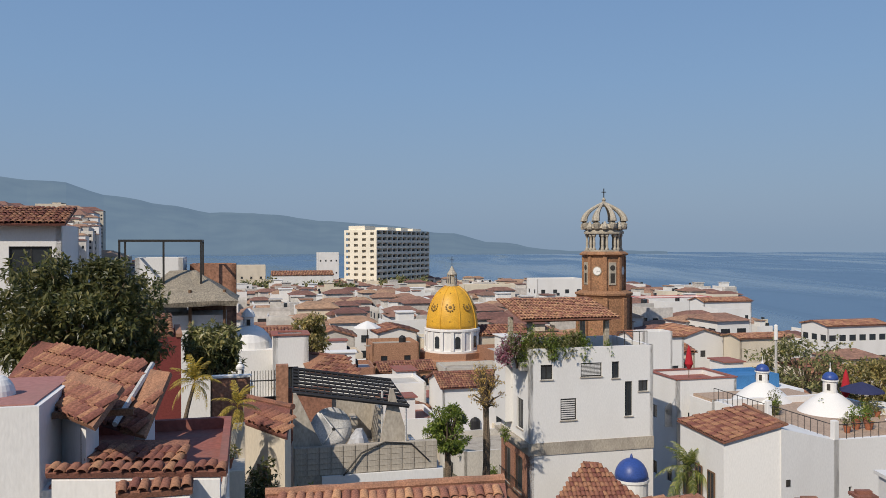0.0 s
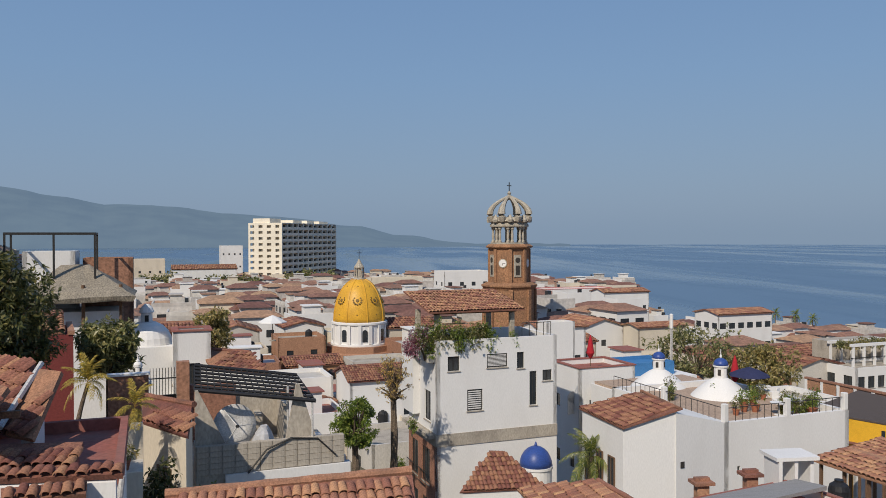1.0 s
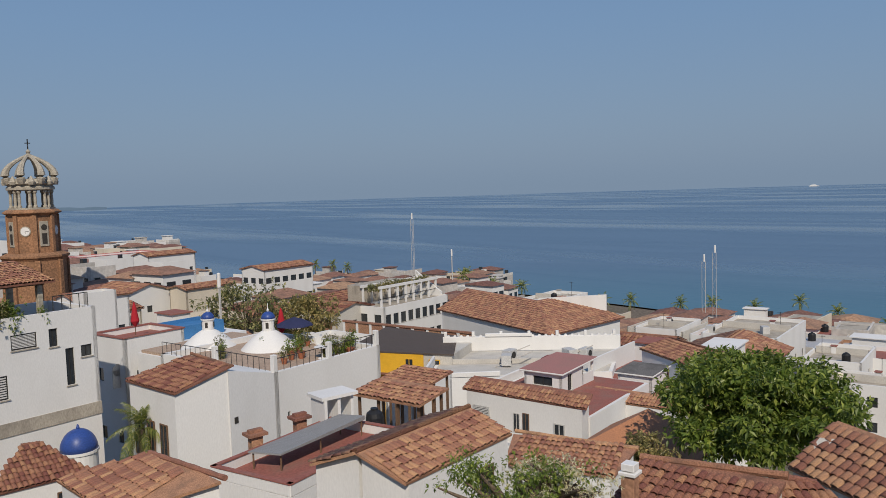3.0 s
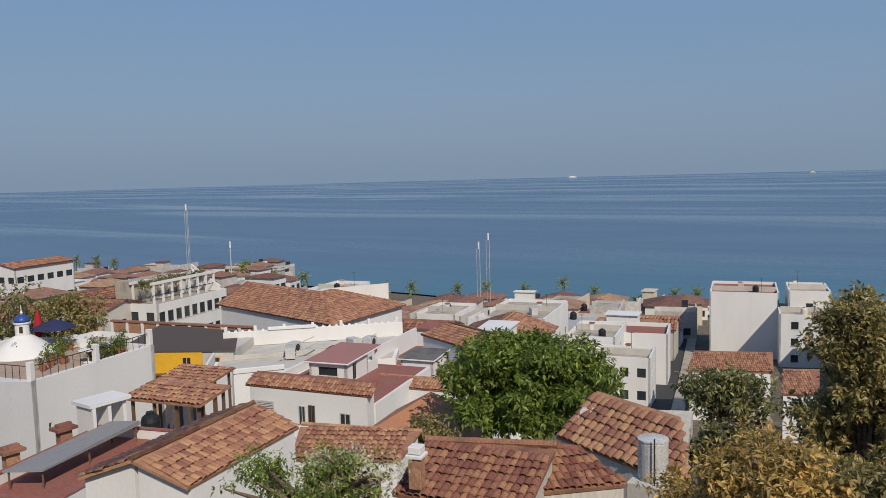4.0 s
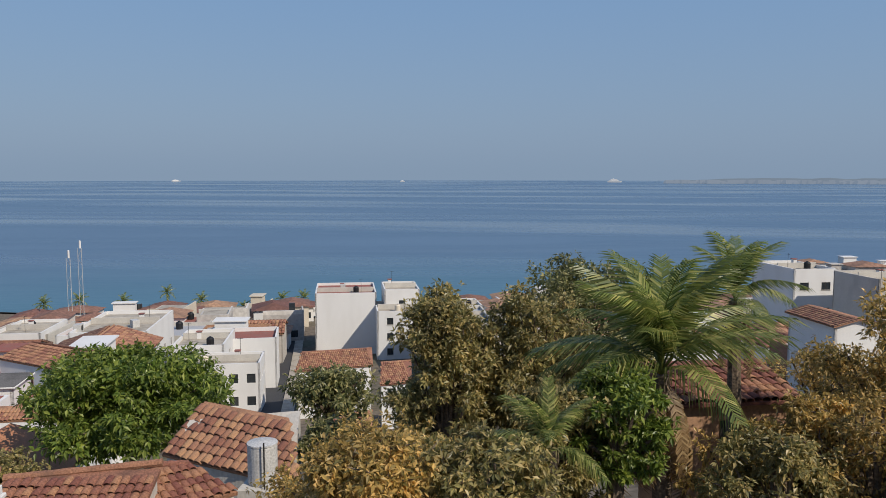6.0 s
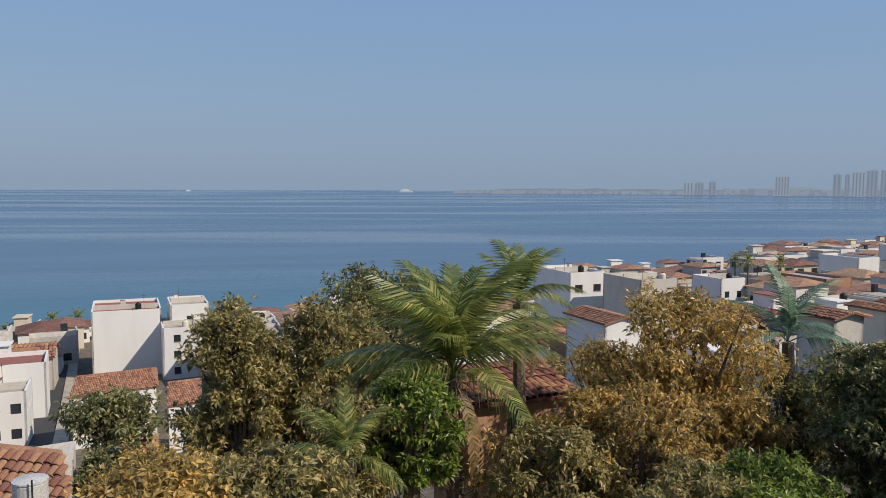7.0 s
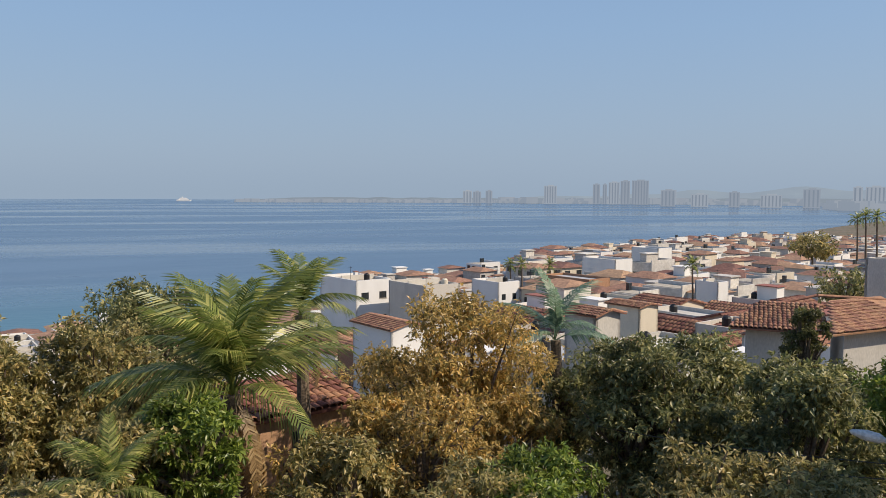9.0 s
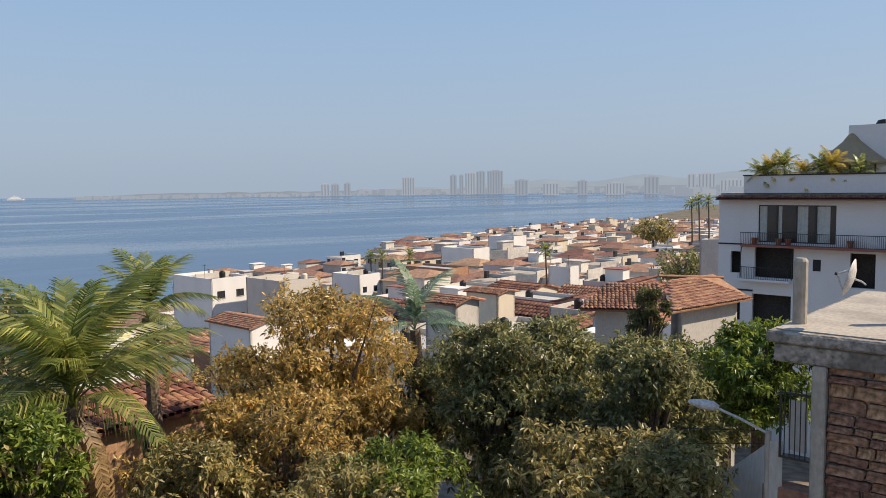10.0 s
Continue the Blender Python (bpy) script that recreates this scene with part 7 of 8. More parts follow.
tree("tree", "golden-leaved tree with dry tips", 18.18, -8.39, 30.79, 9.00, 2.60, LEAFGOLD, leaves=52591, size=0.125, seed=13, clumps=60, flat=1.35, twigs=80)
tree("tree", "dark-green leafy tree on the slope", 14.68, -12.21, 31.17, 8.00, 2.26, LEAF, leaves=45579, size=0.132, seed=14, clumps=50, flat=1.35, twigs=40)
tree("tree", "dark-green leafy tree with pale twigs", 11.40, -12.69, 31.94, 7.00, 1.60, LEAF, leaves=31554, size=0.125, seed=15, clumps=40, flat=1.5, twigs=60)
tree("tree", "light-green leafy tree by the apartments", 12.40, -18.37, 31.34, 7.00, 1.67, LEAFBRIGHT, leaves=15777, size=0.156, seed=16, flat=0.8)
tree("tree", "sparse shrub-like tree with green leaves", 8.92, -9.73, 32.85, 5.00, 1.55, LEAFOLIVE, leaves=15777, size=0.109, seed=17, flat=0.6, twigs=60)
tree("tree", "dry shrubby tree with bare twigs", 14.95, -6.13, 31.95, 6.00, 1.50, LEAFGOLD, leaves=12271, size=0.101, seed=18, flat=0.9, twigs=160)
tree("tree", "slender tree with spreading lobed leaves", 29.19, 8.07, 27.54, 7.00, 1.84, LEAF, leaves=5075, size=0.216, seed=19, flat=0.55)
tree("tree", "low dark-green tree by the roofs", 23.41, 6.44, 29.31, 5.00, 1.30, LEAF, leaves=5800, size=0.173, seed=29, flat=0.6)
tree("tree", "small brownish tree between the roofs", 29.17, 21.59, 25.66, 5.00, 1.43, LEAFOLIVE, leaves=4250, size=0.173, seed=20, flat=0.7)
tree("flowering_shrub", "shrub covered with cream blossom", 9.97, 10.29, 33.03, 4.00, 1.67, LEAFBRIGHT, leaves=8700, size=0.079, seed=21, flat=0.45)
tree("flowering_shrub", "cream blossom heads on a shrub", 10.59, 9.93, 32.96, 4.00, 1.18, FLOWER, leaves=3770, size=0.058, seed=22, flat=0.4)
tree("bare_tree", "thin tree with bare branches", 2.51, 45.93, 28.17, 7.00, 1.16, LEAFGOLD, leaves=2380, size=0.101, seed=23, flat=1.2, twigs=120)
tree("tree", "small bright-green tree in a yard", 0.24, 44.00, 28.17, 5.00, 1.27, LEAFBRIGHT, leaves=5950, size=0.173, seed=24, flat=1.2)
tree("tree", "dark feathery garden palm clump", -10.70, 36.46, 31.49, 7.00, 1.37, LEAF, leaves=5950, size=0.252, seed=25, flat=1.0)
tree("tree", "dark-green park tree among the roofs", 47.11, 102.01, 20.96, 9.00, 6.87, LEAF, leaves=5000, size=0.5, seed=26, flat=0.6)
tree("tree", "green park tree among the roofs", 54.27, 98.40, 19.78, 8.00, 4.85, LEAFOLIVE, leaves=4000, size=0.5, seed=27, flat=0.6)
tree("tree", "dark-green park tree near the seafront", -94.03, 378.49, 10.11, 14.00, 11.26, LEAF, leaves=2200, size=1.6, seed=40, flat=0.55, clumps=16)
tree("tree", "dark-green park tree near the seafront", -85.77, 390.69, 11.78, 14.00, 12.99, LEAF, leaves=2200, size=1.6, seed=41, flat=0.55, clumps=16)
tree("tree", "dark-green park tree near the seafront", -63.88, 394.86, 9.30, 14.00, 8.66, LEAF, leaves=2200, size=1.6, seed=42, flat=0.55, clumps=16)
tree("tree", "dark-green park tree near the seafront", -47.39, 377.03, 9.59, 14.00, 8.23, LEAF, leaves=2200, size=1.6, seed=43, flat=0.55, clumps=16)
tree("tree", "dark-green park tree near the seafront", -25.44, 419.23, 11.13, 14.00, 12.13, LEAF, leaves=2200, size=1.6, seed=44, flat=0.55, clumps=16)
tree("tree", "dark-green park tree near the seafront", -12.12, 429.83, 10.07, 14.00, 10.86, LEAF, leaves=2200, size=1.6, seed=45, flat=0.55, clumps=16)
tree("tree", "olive tree between town houses", -15.84, 93.67, 26.18, 8.00, 2.40, LEAFOLIVE, leaves=3000, size=0.45, seed=50, flat=1.1)
tree("tree", "green tree on the seafront", 150.26, -174.21, 24.22, 8.00, 6.64, LEAFOLIVE, leaves=2500, size=0.9, seed=51, flat=0.5)
tree("tree", "green tree among the roofs", 68.90, -85.81, 25.77, 7.00, 4.37, LEAF, leaves=2500, size=0.5, seed=52, flat=0.5)
tree("tree", "slender dark-green conifer beside the tiled house", 21.95, -24.90, 27.92, 10.00, 0.89, LEAFDEEP, leaves=13050, size=0.115, seed=61, flat=2.2)
tree("tree", "dense dark-green tree below the tiled house", 18.77, -23.64, 29.54, 7.00, 2.27, LEAFDEEP, leaves=18096, size=0.156, seed=62, flat=1.1)
tree("tree", "dark-green garden tree below the tiled house", 21.61, -21.11, 29.08, 7.00, 1.30, LEAF, leaves=13572, size=0.156, seed=63, flat=1.1)
tree("shrub", "olive undergrowth shrub below the trees", 12.11, 1.07, 32.00, 6.00, 1.30, LEAFOLIVE, leaves=15777, size=0.117, seed=100, flat=1.1, clumps=30, twigs=60)
tree("shrub", "yellowish flowering shrub below the trees", 11.38, 2.69, 32.11, 6.00, 1.37, LEAFGOLD, leaves=15777, size=0.117, seed=101, flat=1.1, clumps=30, twigs=60)
tree("shrub", "dry golden shrub beside the palm", 16.48, -4.44, 30.94, 6.00, 1.72, LEAFGOLD, leaves=15777, size=0.117, seed=102, flat=1.1, clumps=30, twigs=60)
tree("shrub", "olive undergrowth shrub with dry twigs", 14.55, -4.30, 31.44, 6.00, 1.52, LEAFOLIVE, leaves=15777, size=0.117, seed=103, flat=1.1, clumps=30, twigs=60)
tree("shrub", "green undergrowth shrub below the trees", 12.17, -7.18, 31.46, 6.00, 1.31, LEAFBRIGHT, leaves=15777, size=0.117, seed=104, flat=1.1, clumps=30, twigs=60)
tree("shrub", "olive undergrowth shrub below the trees", 9.74, -8.74, 32.09, 6.00, 1.41, LEAFOLIVE, leaves=15777, size=0.117, seed=105, flat=1.1, clumps=30, twigs=60)
tree("shrub", "olive undergrowth shrub with dry twigs", 11.94, -5.76, 31.53, 6.00, 1.41, LEAFOLIVE, leaves=15777, size=0.117, seed=106, flat=1.1, clumps=30, twigs=60)
tree("tree", "dark-green tree behind the shrubs", 13.69, -13.47, 31.70, 6.00, 1.37, LEAF, leaves=15777, size=0.117, seed=107, flat=1.1, clumps=30, twigs=60)
tree("tree", "dark garden tree below the apartments", 15.41, -21.16, 30.68, 6.00, 1.41, LEAF, leaves=15777, size=0.117, seed=108, flat=1.1, clumps=30, twigs=60)
tree("shrub", "olive undergrowth tree below the others", 16.19, 1.11, 30.73, 6.00, 1.16, LEAFOLIVE, leaves=15777, size=0.117, seed=109, flat=1.1, clumps=30, twigs=60)
tree("tree", "dark-green leafy garden tree", 15.10, -11.46, 32.74, 6.00, 1.71, LEAF, leaves=15777, size=0.117, seed=110, flat=1.1, clumps=30, twigs=60)
tree("tree", "olive tree standing behind the palm", 23.31, -6.02, 30.63, 6.00, 1.73, LEAFOLIVE, leaves=15777, size=0.117, seed=111, flat=1.1, clumps=30, twigs=60)
tree("tree", "golden tree standing behind the others", 24.56, -8.68, 31.01, 6.00, 1.88, LEAFGOLD, leaves=15777, size=0.117, seed=112, flat=1.1, clumps=30, twigs=60)
tree("tree", "dry golden shrub with bare twigs", 16.31, -5.36, 31.58, 6.00, 1.23, LEAFGOLD, leaves=15777, size=0.117, seed=113, flat=1.1, clumps=30, twigs=60)
tree("tree", "dark-green tree behind the young palm", 18.60, -11.98, 31.33, 6.00, 1.27, LEAF, leaves=15777, size=0.117, seed=114, flat=1.1, clumps=30, twigs=60)
palm("palm_tree", "tall coconut palm with green and yellowing fronds", 16.90, -2.59, 29.66, 8.00, 2.90, fronds=38, dry=11, yellow=1, seed=3, pairs=38, trunk_r=0.2, low=-0.7, rise=1.75)
palm("palm_tree", "coconut palm behind the taller one", 20.00, -4.83, 29.81, 9.00, 1.90, fronds=16, dry=2, seed=4, pairs=40, low=-0.4, rise=1.5)
palm("palm_tree", "young palm with grey-green fronds", 18.58, -11.75, 30.91, 7.00, 2.00, fronds=9, mat=PALMPALE, seed=5, pairs=40, low=0.3)
palm("palm_tree", "small feathery garden palm", 13.21, -0.10, 33.16, 4.00, 1.30, fronds=12, seed=6, pairs=34, low=-0.3)
palm("palm_tree", "green palm beside the white villa wall", 12.99, 42.04, 23.81, 6.00, 2.00, fronds=16, seed=7, pairs=30, low=-0.6)
palm("palm_tree", "potted palm with yellow-green fronds", -6.97, 20.87, 36.67, 1.60, 0.80, fronds=14, mat=PALMYELLOW, seed=8, pairs=20, low=-0.3, trunk_r=0.05)
palm("palm_tree", "potted palm with yellow-green fronds", -5.65, 20.22, 36.56, 1.20, 0.70, fronds=12, mat=PALMYELLOW, seed=9, pairs=20, low=-0.3, trunk_r=0.05)
palm("palm_tree", "coconut palm on the seafront promenade", 142.41, 166.82, 6.50, 11.00, 2.60, fronds=14, seed=20, pairs=12, trunk_r=0.16, group="seafront palms")
palm("palm_tree", "coconut palm on the seafront promenade", 146.63, 159.05, 4.20, 11.00, 2.60, fronds=14, seed=21, pairs=12, trunk_r=0.16, group="seafront palms")
palm("palm_tree", "coconut palm on the seafront promenade", 150.90, 152.20, 3.65, 11.00, 2.60, fronds=14, seed=22, pairs=12, trunk_r=0.16, group="seafront palms")
palm("palm_tree", "coconut palm on the seafront promenade", 161.03, 132.14, 0.37, 11.00, 2.60, fronds=14, seed=23, pairs=12, trunk_r=0.16, group="seafront palms")
palm("palm_tree", "coconut palm on the seafront promenade", 164.55, 126.09, 0.63, 11.00, 2.60, fronds=14, seed=24, pairs=12, trunk_r=0.16, group="seafront palms")
palm("palm_tree", "coconut palm on the seafront promenade", 170.91, 115.51, -0.03, 11.00, 2.60, fronds=14, seed=25, pairs=12, trunk_r=0.16, group="seafront palms")
palm("palm_tree", "coconut palm on the seafront promenade", 175.06, 109.10, 0.31, 11.00, 2.60, fronds=14, seed=26, pairs=12, trunk_r=0.16, group="seafront palms")
palm("palm_tree", "coconut palm on the seafront promenade", 179.21, 100.10, -0.57, 11.00, 2.60, fronds=14, seed=27, pairs=12, trunk_r=0.16, group="seafront palms")
palm("palm_tree", "coconut palm on the seafront promenade", 182.15, 90.19, 1.48, 11.00, 2.60, fronds=14, seed=28, pairs=12, trunk_r=0.16, group="seafront palms")
palm("palm_tree", "coconut palm on the seafront promenade", 184.66, 82.48, 1.43, 9.00, 2.60, fronds=14, seed=29, pairs=12, trunk_r=0.16, group="seafront palms")
palm("palm_tree", "coconut palm on the seafront promenade", 186.69, 72.37, -0.66, 9.00, 2.60, fronds=14, seed=30, pairs=12, trunk_r=0.16, group="seafront palms")
palm("palm_tree", "coconut palm on the seafront promenade", 187.95, 69.02, 0.22, 9.00, 2.60, fronds=14, seed=31, pairs=12, trunk_r=0.16, group="seafront palms")
palm("palm_tree", "coconut palm on the seafront promenade", 188.97, 63.07, 1.42, 9.00, 2.60, fronds=14, seed=32, pairs=12, trunk_r=0.16, group="seafront palms")
palm("palm_tree", "coconut palm on the seafront promenade", 190.58, 58.02, 1.46, 9.00, 2.60, fronds=14, seed=33, pairs=12, trunk_r=0.16, group="seafront palms")
palm("palm_tree", "coconut palm on the seafront promenade", 151.36, 180.24, 5.12, 10.00, 2.60, fronds=14, seed=60, pairs=12, trunk_r=0.16, group="seafront palms")
palm("palm_tree", "coconut palm on the seafront promenade", 153.90, 178.08, 6.26, 10.00, 2.60, fronds=14, seed=61, pairs=12, trunk_r=0.16, group="seafront palms")
palm("palm_tree", "coconut palm on the seafront promenade", 149.12, 260.74, 4.79, 10.00, 2.60, fronds=14, seed=62, pairs=12, trunk_r=0.16, group="seafront palms")
palm("palm_tree", "coconut palm on the seafront promenade", 157.31, 261.73, 4.13, 10.00, 2.60, fronds=14, seed=63, pairs=12, trunk_r=0.16, group="seafront palms")
palm("palm_tree", "coconut palm on the seafront promenade", 159.34, 254.62, 3.34, 10.00, 2.60, fronds=14, seed=64, pairs=12, trunk_r=0.16, group="seafront palms")
palm("palm_tree", "coconut palm on the seafront promenade", 157.73, -87.01, 16.62, 9.00, 2.30, fronds=14, seed=70, pairs=12, trunk_r=0.16, group="seafront palms")
palm("palm_tree", "coconut palm on the seafront promenade", 156.46, -89.26, 16.91, 9.00, 2.30, fronds=14, seed=71, pairs=12, trunk_r=0.16, group="seafront palms")
palm("palm_tree", "coconut palm on the seafront promenade", 161.67, -100.06, 15.86, 9.00, 2.30, fronds=14, seed=72, pairs=12, trunk_r=0.16, group="seafront palms")
palm("palm_tree", "coconut palm on the seafront promenade", 112.09, -99.81, 20.15, 9.00, 2.30, fronds=14, seed=73, pairs=12, trunk_r=0.16, group="seafront palms")
palm("palm_tree", "coconut palm on the seafront promenade", 116.23, -150.36, 28.47, 9.00, 2.30, fronds=14, seed=74, pairs=12, trunk_r=0.16, group="seafront palms")
palm("palm_tree", "coconut palm on the seafront promenade", 114.56, -151.63, 28.51, 9.00, 2.30, fronds=14, seed=75, pairs=12, trunk_r=0.16, group="seafront palms")
palm("palm_tree", "coconut palm on the seafront promenade", 120.56, -153.32, 27.70, 9.00, 2.30, fronds=14, seed=76, pairs=12, trunk_r=0.16, group="seafront palms")


# ---- the rest of the town ----
def town(az0, az1, r0, r1, step, seed, lift=0.0, far=False, skip=()):
    """Houses on the street grid between two compass angles and distances, leaving out those near the places in skip."""
    rng = random.Random(seed)
    ca, sa = math.cos(radians(14)), math.sin(radians(14))
    n = int(r1 / step) + 2
    for i in range(-n, n):
        for j in range(-n, n):
            u, v = (i + 0.5 + rng.uniform(-0.18, 0.18)) * step, (j + 0.5 + rng.uniform(-0.18, 0.18)) * step
            x, y = u * ca - v * sa, u * sa + v * ca
            r, az = math.hypot(x, y), math.degrees(math.atan2(x, y))
            dice = [rng.random() for _ in range(8)]
            if not (az0 <= az < az1 and r0 <= r < r1 and r < shore(az) * 0.9):
                continue
            if any((x - a) ** 2 + (y - b) ** 2 < (c + step * 0.42) ** 2 for a, b, c in skip):
                continue
            w, d = step * (0.72 + 0.3 * dice[0]), step * (0.72 + 0.3 * dice[1])
            g = land(x, y)
            z1 = max(g + 3.2, roof_line(x, y) - 3.5 * dice[2] + lift)
            sides = ("front", "left") if az < 70 else ("left", "back")
            st = max(1, int((z1 - g) / 3.1))
            rz = 14 + rng.uniform(-3, 3) + (90 if dice[3] < 0.5 else 0)
            if rz > 50:
                w, d = d, w
                sides = ("left", "back") if az < 70 else ("front", "left")
                sides = ("front", "left", "back", "right")
            mat = (WHITE, WHITE, OLDWHITE, OLDWHITE, OLDWHITE, CREAM, BRICK)[int(dice[4] * 6.99)]
            k = round(max(0.3, r / 220) * 5) / 5
            if far:
                bays = (3, 2) if dice[5] < 0.6 else (2, 2)
            else:
                bays = (2, 1)
            if dice[6] < 0.45:
                tiled_house("house", ("white", "white", "weathered white", "weathered white", "weathered white", "cream", "brick")[int(dice[4] * 6.99)] + " town house under a terracotta tile roof", x, y, rz, w, d, g - 1, z1, 12 + 8 * dice[5], mat, dice[7] < 0.5, min(st, 3), bays, sides[:2], tw=k, tl=k * 1.6, group="town houses")
            else:
                t = block("house", ("white", "white", "weathered white", "weathered white", "weathered white", "cream", "brick")[int(dice[4] * 6.99)] + " flat-roofed town house with a parapet", x, y, rz, w, d, g - 1, z1, mat, (CONCRETE, REDROOF, OLDWHITE, GREYROOF)[int(dice[7] * 3.99)], min(st, 3), bays, 0.6, sides=sides[:2], group="town houses")
                if dice[5] < 0.3:
                    q = thing("roof_room", "small white stair room on a flat roof", "roof room", pose(x, y, z1 - 0.6, 0, 0, rz), "roof rooms")
                    part("wall", boxes((-w * 0.25, w * 0.05, -d * 0.2, d * 0.25, 0, 2.5)), WHITE, q)
                    part("cap", boxes((-w * 0.28, w * 0.08, -d * 0.23, d * 0.28, 2.5, 2.65)), REDROOF if dice[7] < 0.5 else WHITE, q)
                if dice[4] > 0.35:
                    q = thing("water_tank", "black plastic water tank on a flat roof", "water tank", pose(x + w * 0.22, y + d * 0.1, z1 - 0.6), "water tanks")
                    part("tank", lathe([(0.55, 0), (0.6, 0.1), (0.6, 1.0), (0.4, 1.25), (0.15, 1.3)], 14), PLASTIC, q)
                    part("lid", lathe([(0.2, 1.3), (0.2, 1.38)], 10), PLASTIC, q)


PLACED = []
PLACED += [(-82, 554, 9.1), (-107, 416, 15.0), (-74, 413, 19.4), (-47, 256, 5.9), (21, 329, 16.9), (37, 257, 10.2), (67, 231, 14.1), (31, 116, 5.0), (73, 207, 8.7), (87, 169, 8.5), (52, 130, 5.9), (26, 97, 2.5)]
PLACED += [(103, 95, 7.2), (86, 85, 16.4), (90, 121, 9.9), (50, 69, 3.6), (52, 58, 5.7), (46, 43, 3.7), (41, 41, 5.5), (50, 37, 5.8), (97, 41, 6.8), (105, 59, 10.4), (146, 36, 8.7), (148, 26, 6.6)]
PLACED += [(154, 15, 5.4), (97, 26, 11.1), (134, -42, 7.5), (120, -50, 6.3), (71, -25, 5.3), (179, -144, 5.7), (171, -123, 7.1), (142, -94, 8.3), (142, -75, 5.1), (45, -31, 2.5), (79, -61, 3.1), (32, -36, 4.5)]
PLACED += [(110, -102, 3.0), (41, -56, 2.5), (9, 44, 3.7), (38, 38, 3.7), (46, 35, 3.7), (61, 40, 3.7), (38, 30, 3.7), (46, 12, 3.7), (86, 16, 3.7), (32, -38, 3.7), (95, 25, 3.7), (3, 46, 2.5)]
PLACED += [(47, 102, 2.5), (54, 98, 2.5), (-94, 378, 2.5), (-86, 391, 2.5), (-64, 395, 2.5), (-47, 377, 2.5), (-25, 419, 2.5), (-12, 430, 2.5), (-16, 94, 2.5), (150, -174, 2.5), (69, -86, 2.5), (30, 147, 3.7)]
PLACED += [(68, 72, 4.5), (62, 88, 6.0), (60, 79, 6.0), (67, 97, 5.0), (79, 107, 8.0), (55, 70, 4.0), (70, 60, 4.0), (2, 135, 4.3), (1.5, 122, 5.0), (-33, 479, 24.8), (9, 54, 5.0), (23, 47, 5.6), (25, 61, 3.1), (28, 58, 2.5), (25, 68, 3.7), (39, -58, 8.7), (-12, 44, 3.7), (130, 30, 2.5)]
PLACED += [(u * 0.974, u * 0.225 + 3, 5.5) for u in range(85, 215, 6)]


def far_town(name, label, az0, az1, r0, r1, step, seed, lift, mats, tall=0.0):
    """Houses too far off to pick apart: one mesh of walls, roofs and windows."""
    rng = random.Random(seed)
    vs, fs, ms = [], [], []
    ca, sa = math.cos(radians(14)), math.sin(radians(14))

    def solid(m, pts, faces, slot):
        k = len(vs)
        vs.extend(tuple(m @ Vector(p)) for p in pts)
        for q in faces:
            fs.append(tuple(k + i for i in q))
            ms.append(slot)

    cube = ((3, 2, 1, 0), (4, 5, 6, 7), (0, 1, 5, 4), (1, 2, 6, 5), (2, 3, 7, 6), (3, 0, 4, 7))

    def cuboid(m, x0, x1, y0, y1, z0, z1, slot):
        solid(m, [(x, y, z) for z in (z0, z1) for x, y in ((x0, y0), (x1, y0), (x1, y1), (x0, y1))], cube, slot)

    n = int(r1 / step) + 2
    for i in range(-n, n):
        for j in range(-n, n):
            u, v = (i + rng.uniform(0.2, 0.8)) * step, (j + rng.uniform(0.2, 0.8)) * step
            d = [rng.random() for _ in range(9)]
            x, y = u * ca - v * sa, u * sa + v * ca
            r, az = math.hypot(x, y), math.degrees(math.atan2(x, y))
            if not (az0 <= az < az1 and r0 <= r < r1 and r < shore(az) * 0.93):
                continue
            if any((x - a) ** 2 + (y - b) ** 2 < (c + step * 0.4) ** 2 for a, b, c in PLACED):
                continue
            w, l = step * (0.55 + 0.5 * d[0]), step * (0.55 + 0.5 * d[1])
            g = land(x, y)
            h = max(3.5, roof_line(x, y) - g - 4.5 * d[2] + lift + (tall * d[3] if d[4] > 0.88 else 0))
            m = pose(x, y, g - 2, 0, 0, 14 + rng.uniform(-6, 6))
            wall = (0, 0, 1, 1, 1, 2)[int(d[5] * 5.99)]
            cuboid(m, -w / 2, w / 2, -l / 2, l / 2, 0, h + 2, wall)
            if d[6] < 0.6:
                e, rise = 0.5, min(w, l) * 0.16
                solid(m, [(-w / 2 - e, -l / 2 - e, h + 2), (w / 2 + e, -l / 2 - e, h + 2), (w / 2 + e, l / 2 + e, h + 2), (-w / 2 - e, l / 2 + e, h + 2), (-w * 0.25, 0, h + 2 + rise), (w * 0.25, 0, h + 2 + rise)], ((0, 1, 5, 4), (1, 2, 5), (2, 3, 4, 5), (3, 0, 4), (3, 2, 1, 0)), 3)
            else:
                cuboid(m, -w / 2 + 0.4, w / 2 - 0.4, -l / 2 + 0.4, l / 2 - 0.4, h + 2, h + 2.1, 4)
                for q in ((-w / 2, w / 2, -l / 2, -l / 2 + 0.3), (-w / 2, -w / 2 + 0.3, -l / 2 + 0.3, l / 2)):
                    cuboid(m, *q, h + 2, h + 2.8, wall)
                if d[7] < 0.35:
                    cuboid(m, -w * 0.3 * d[8], w * 0.25, -l * 0.2, l * 0.3, h + 2.1, h + 4.2, wall)
                    cuboid(m, -w * 0.3 * d[8] - 0.3, w * 0.25 + 0.3, -l * 0.2 - 0.3, l * 0.3 + 0.3, h + 4.2, h + 4.4, 3 if d[0] < 0.4 else wall)
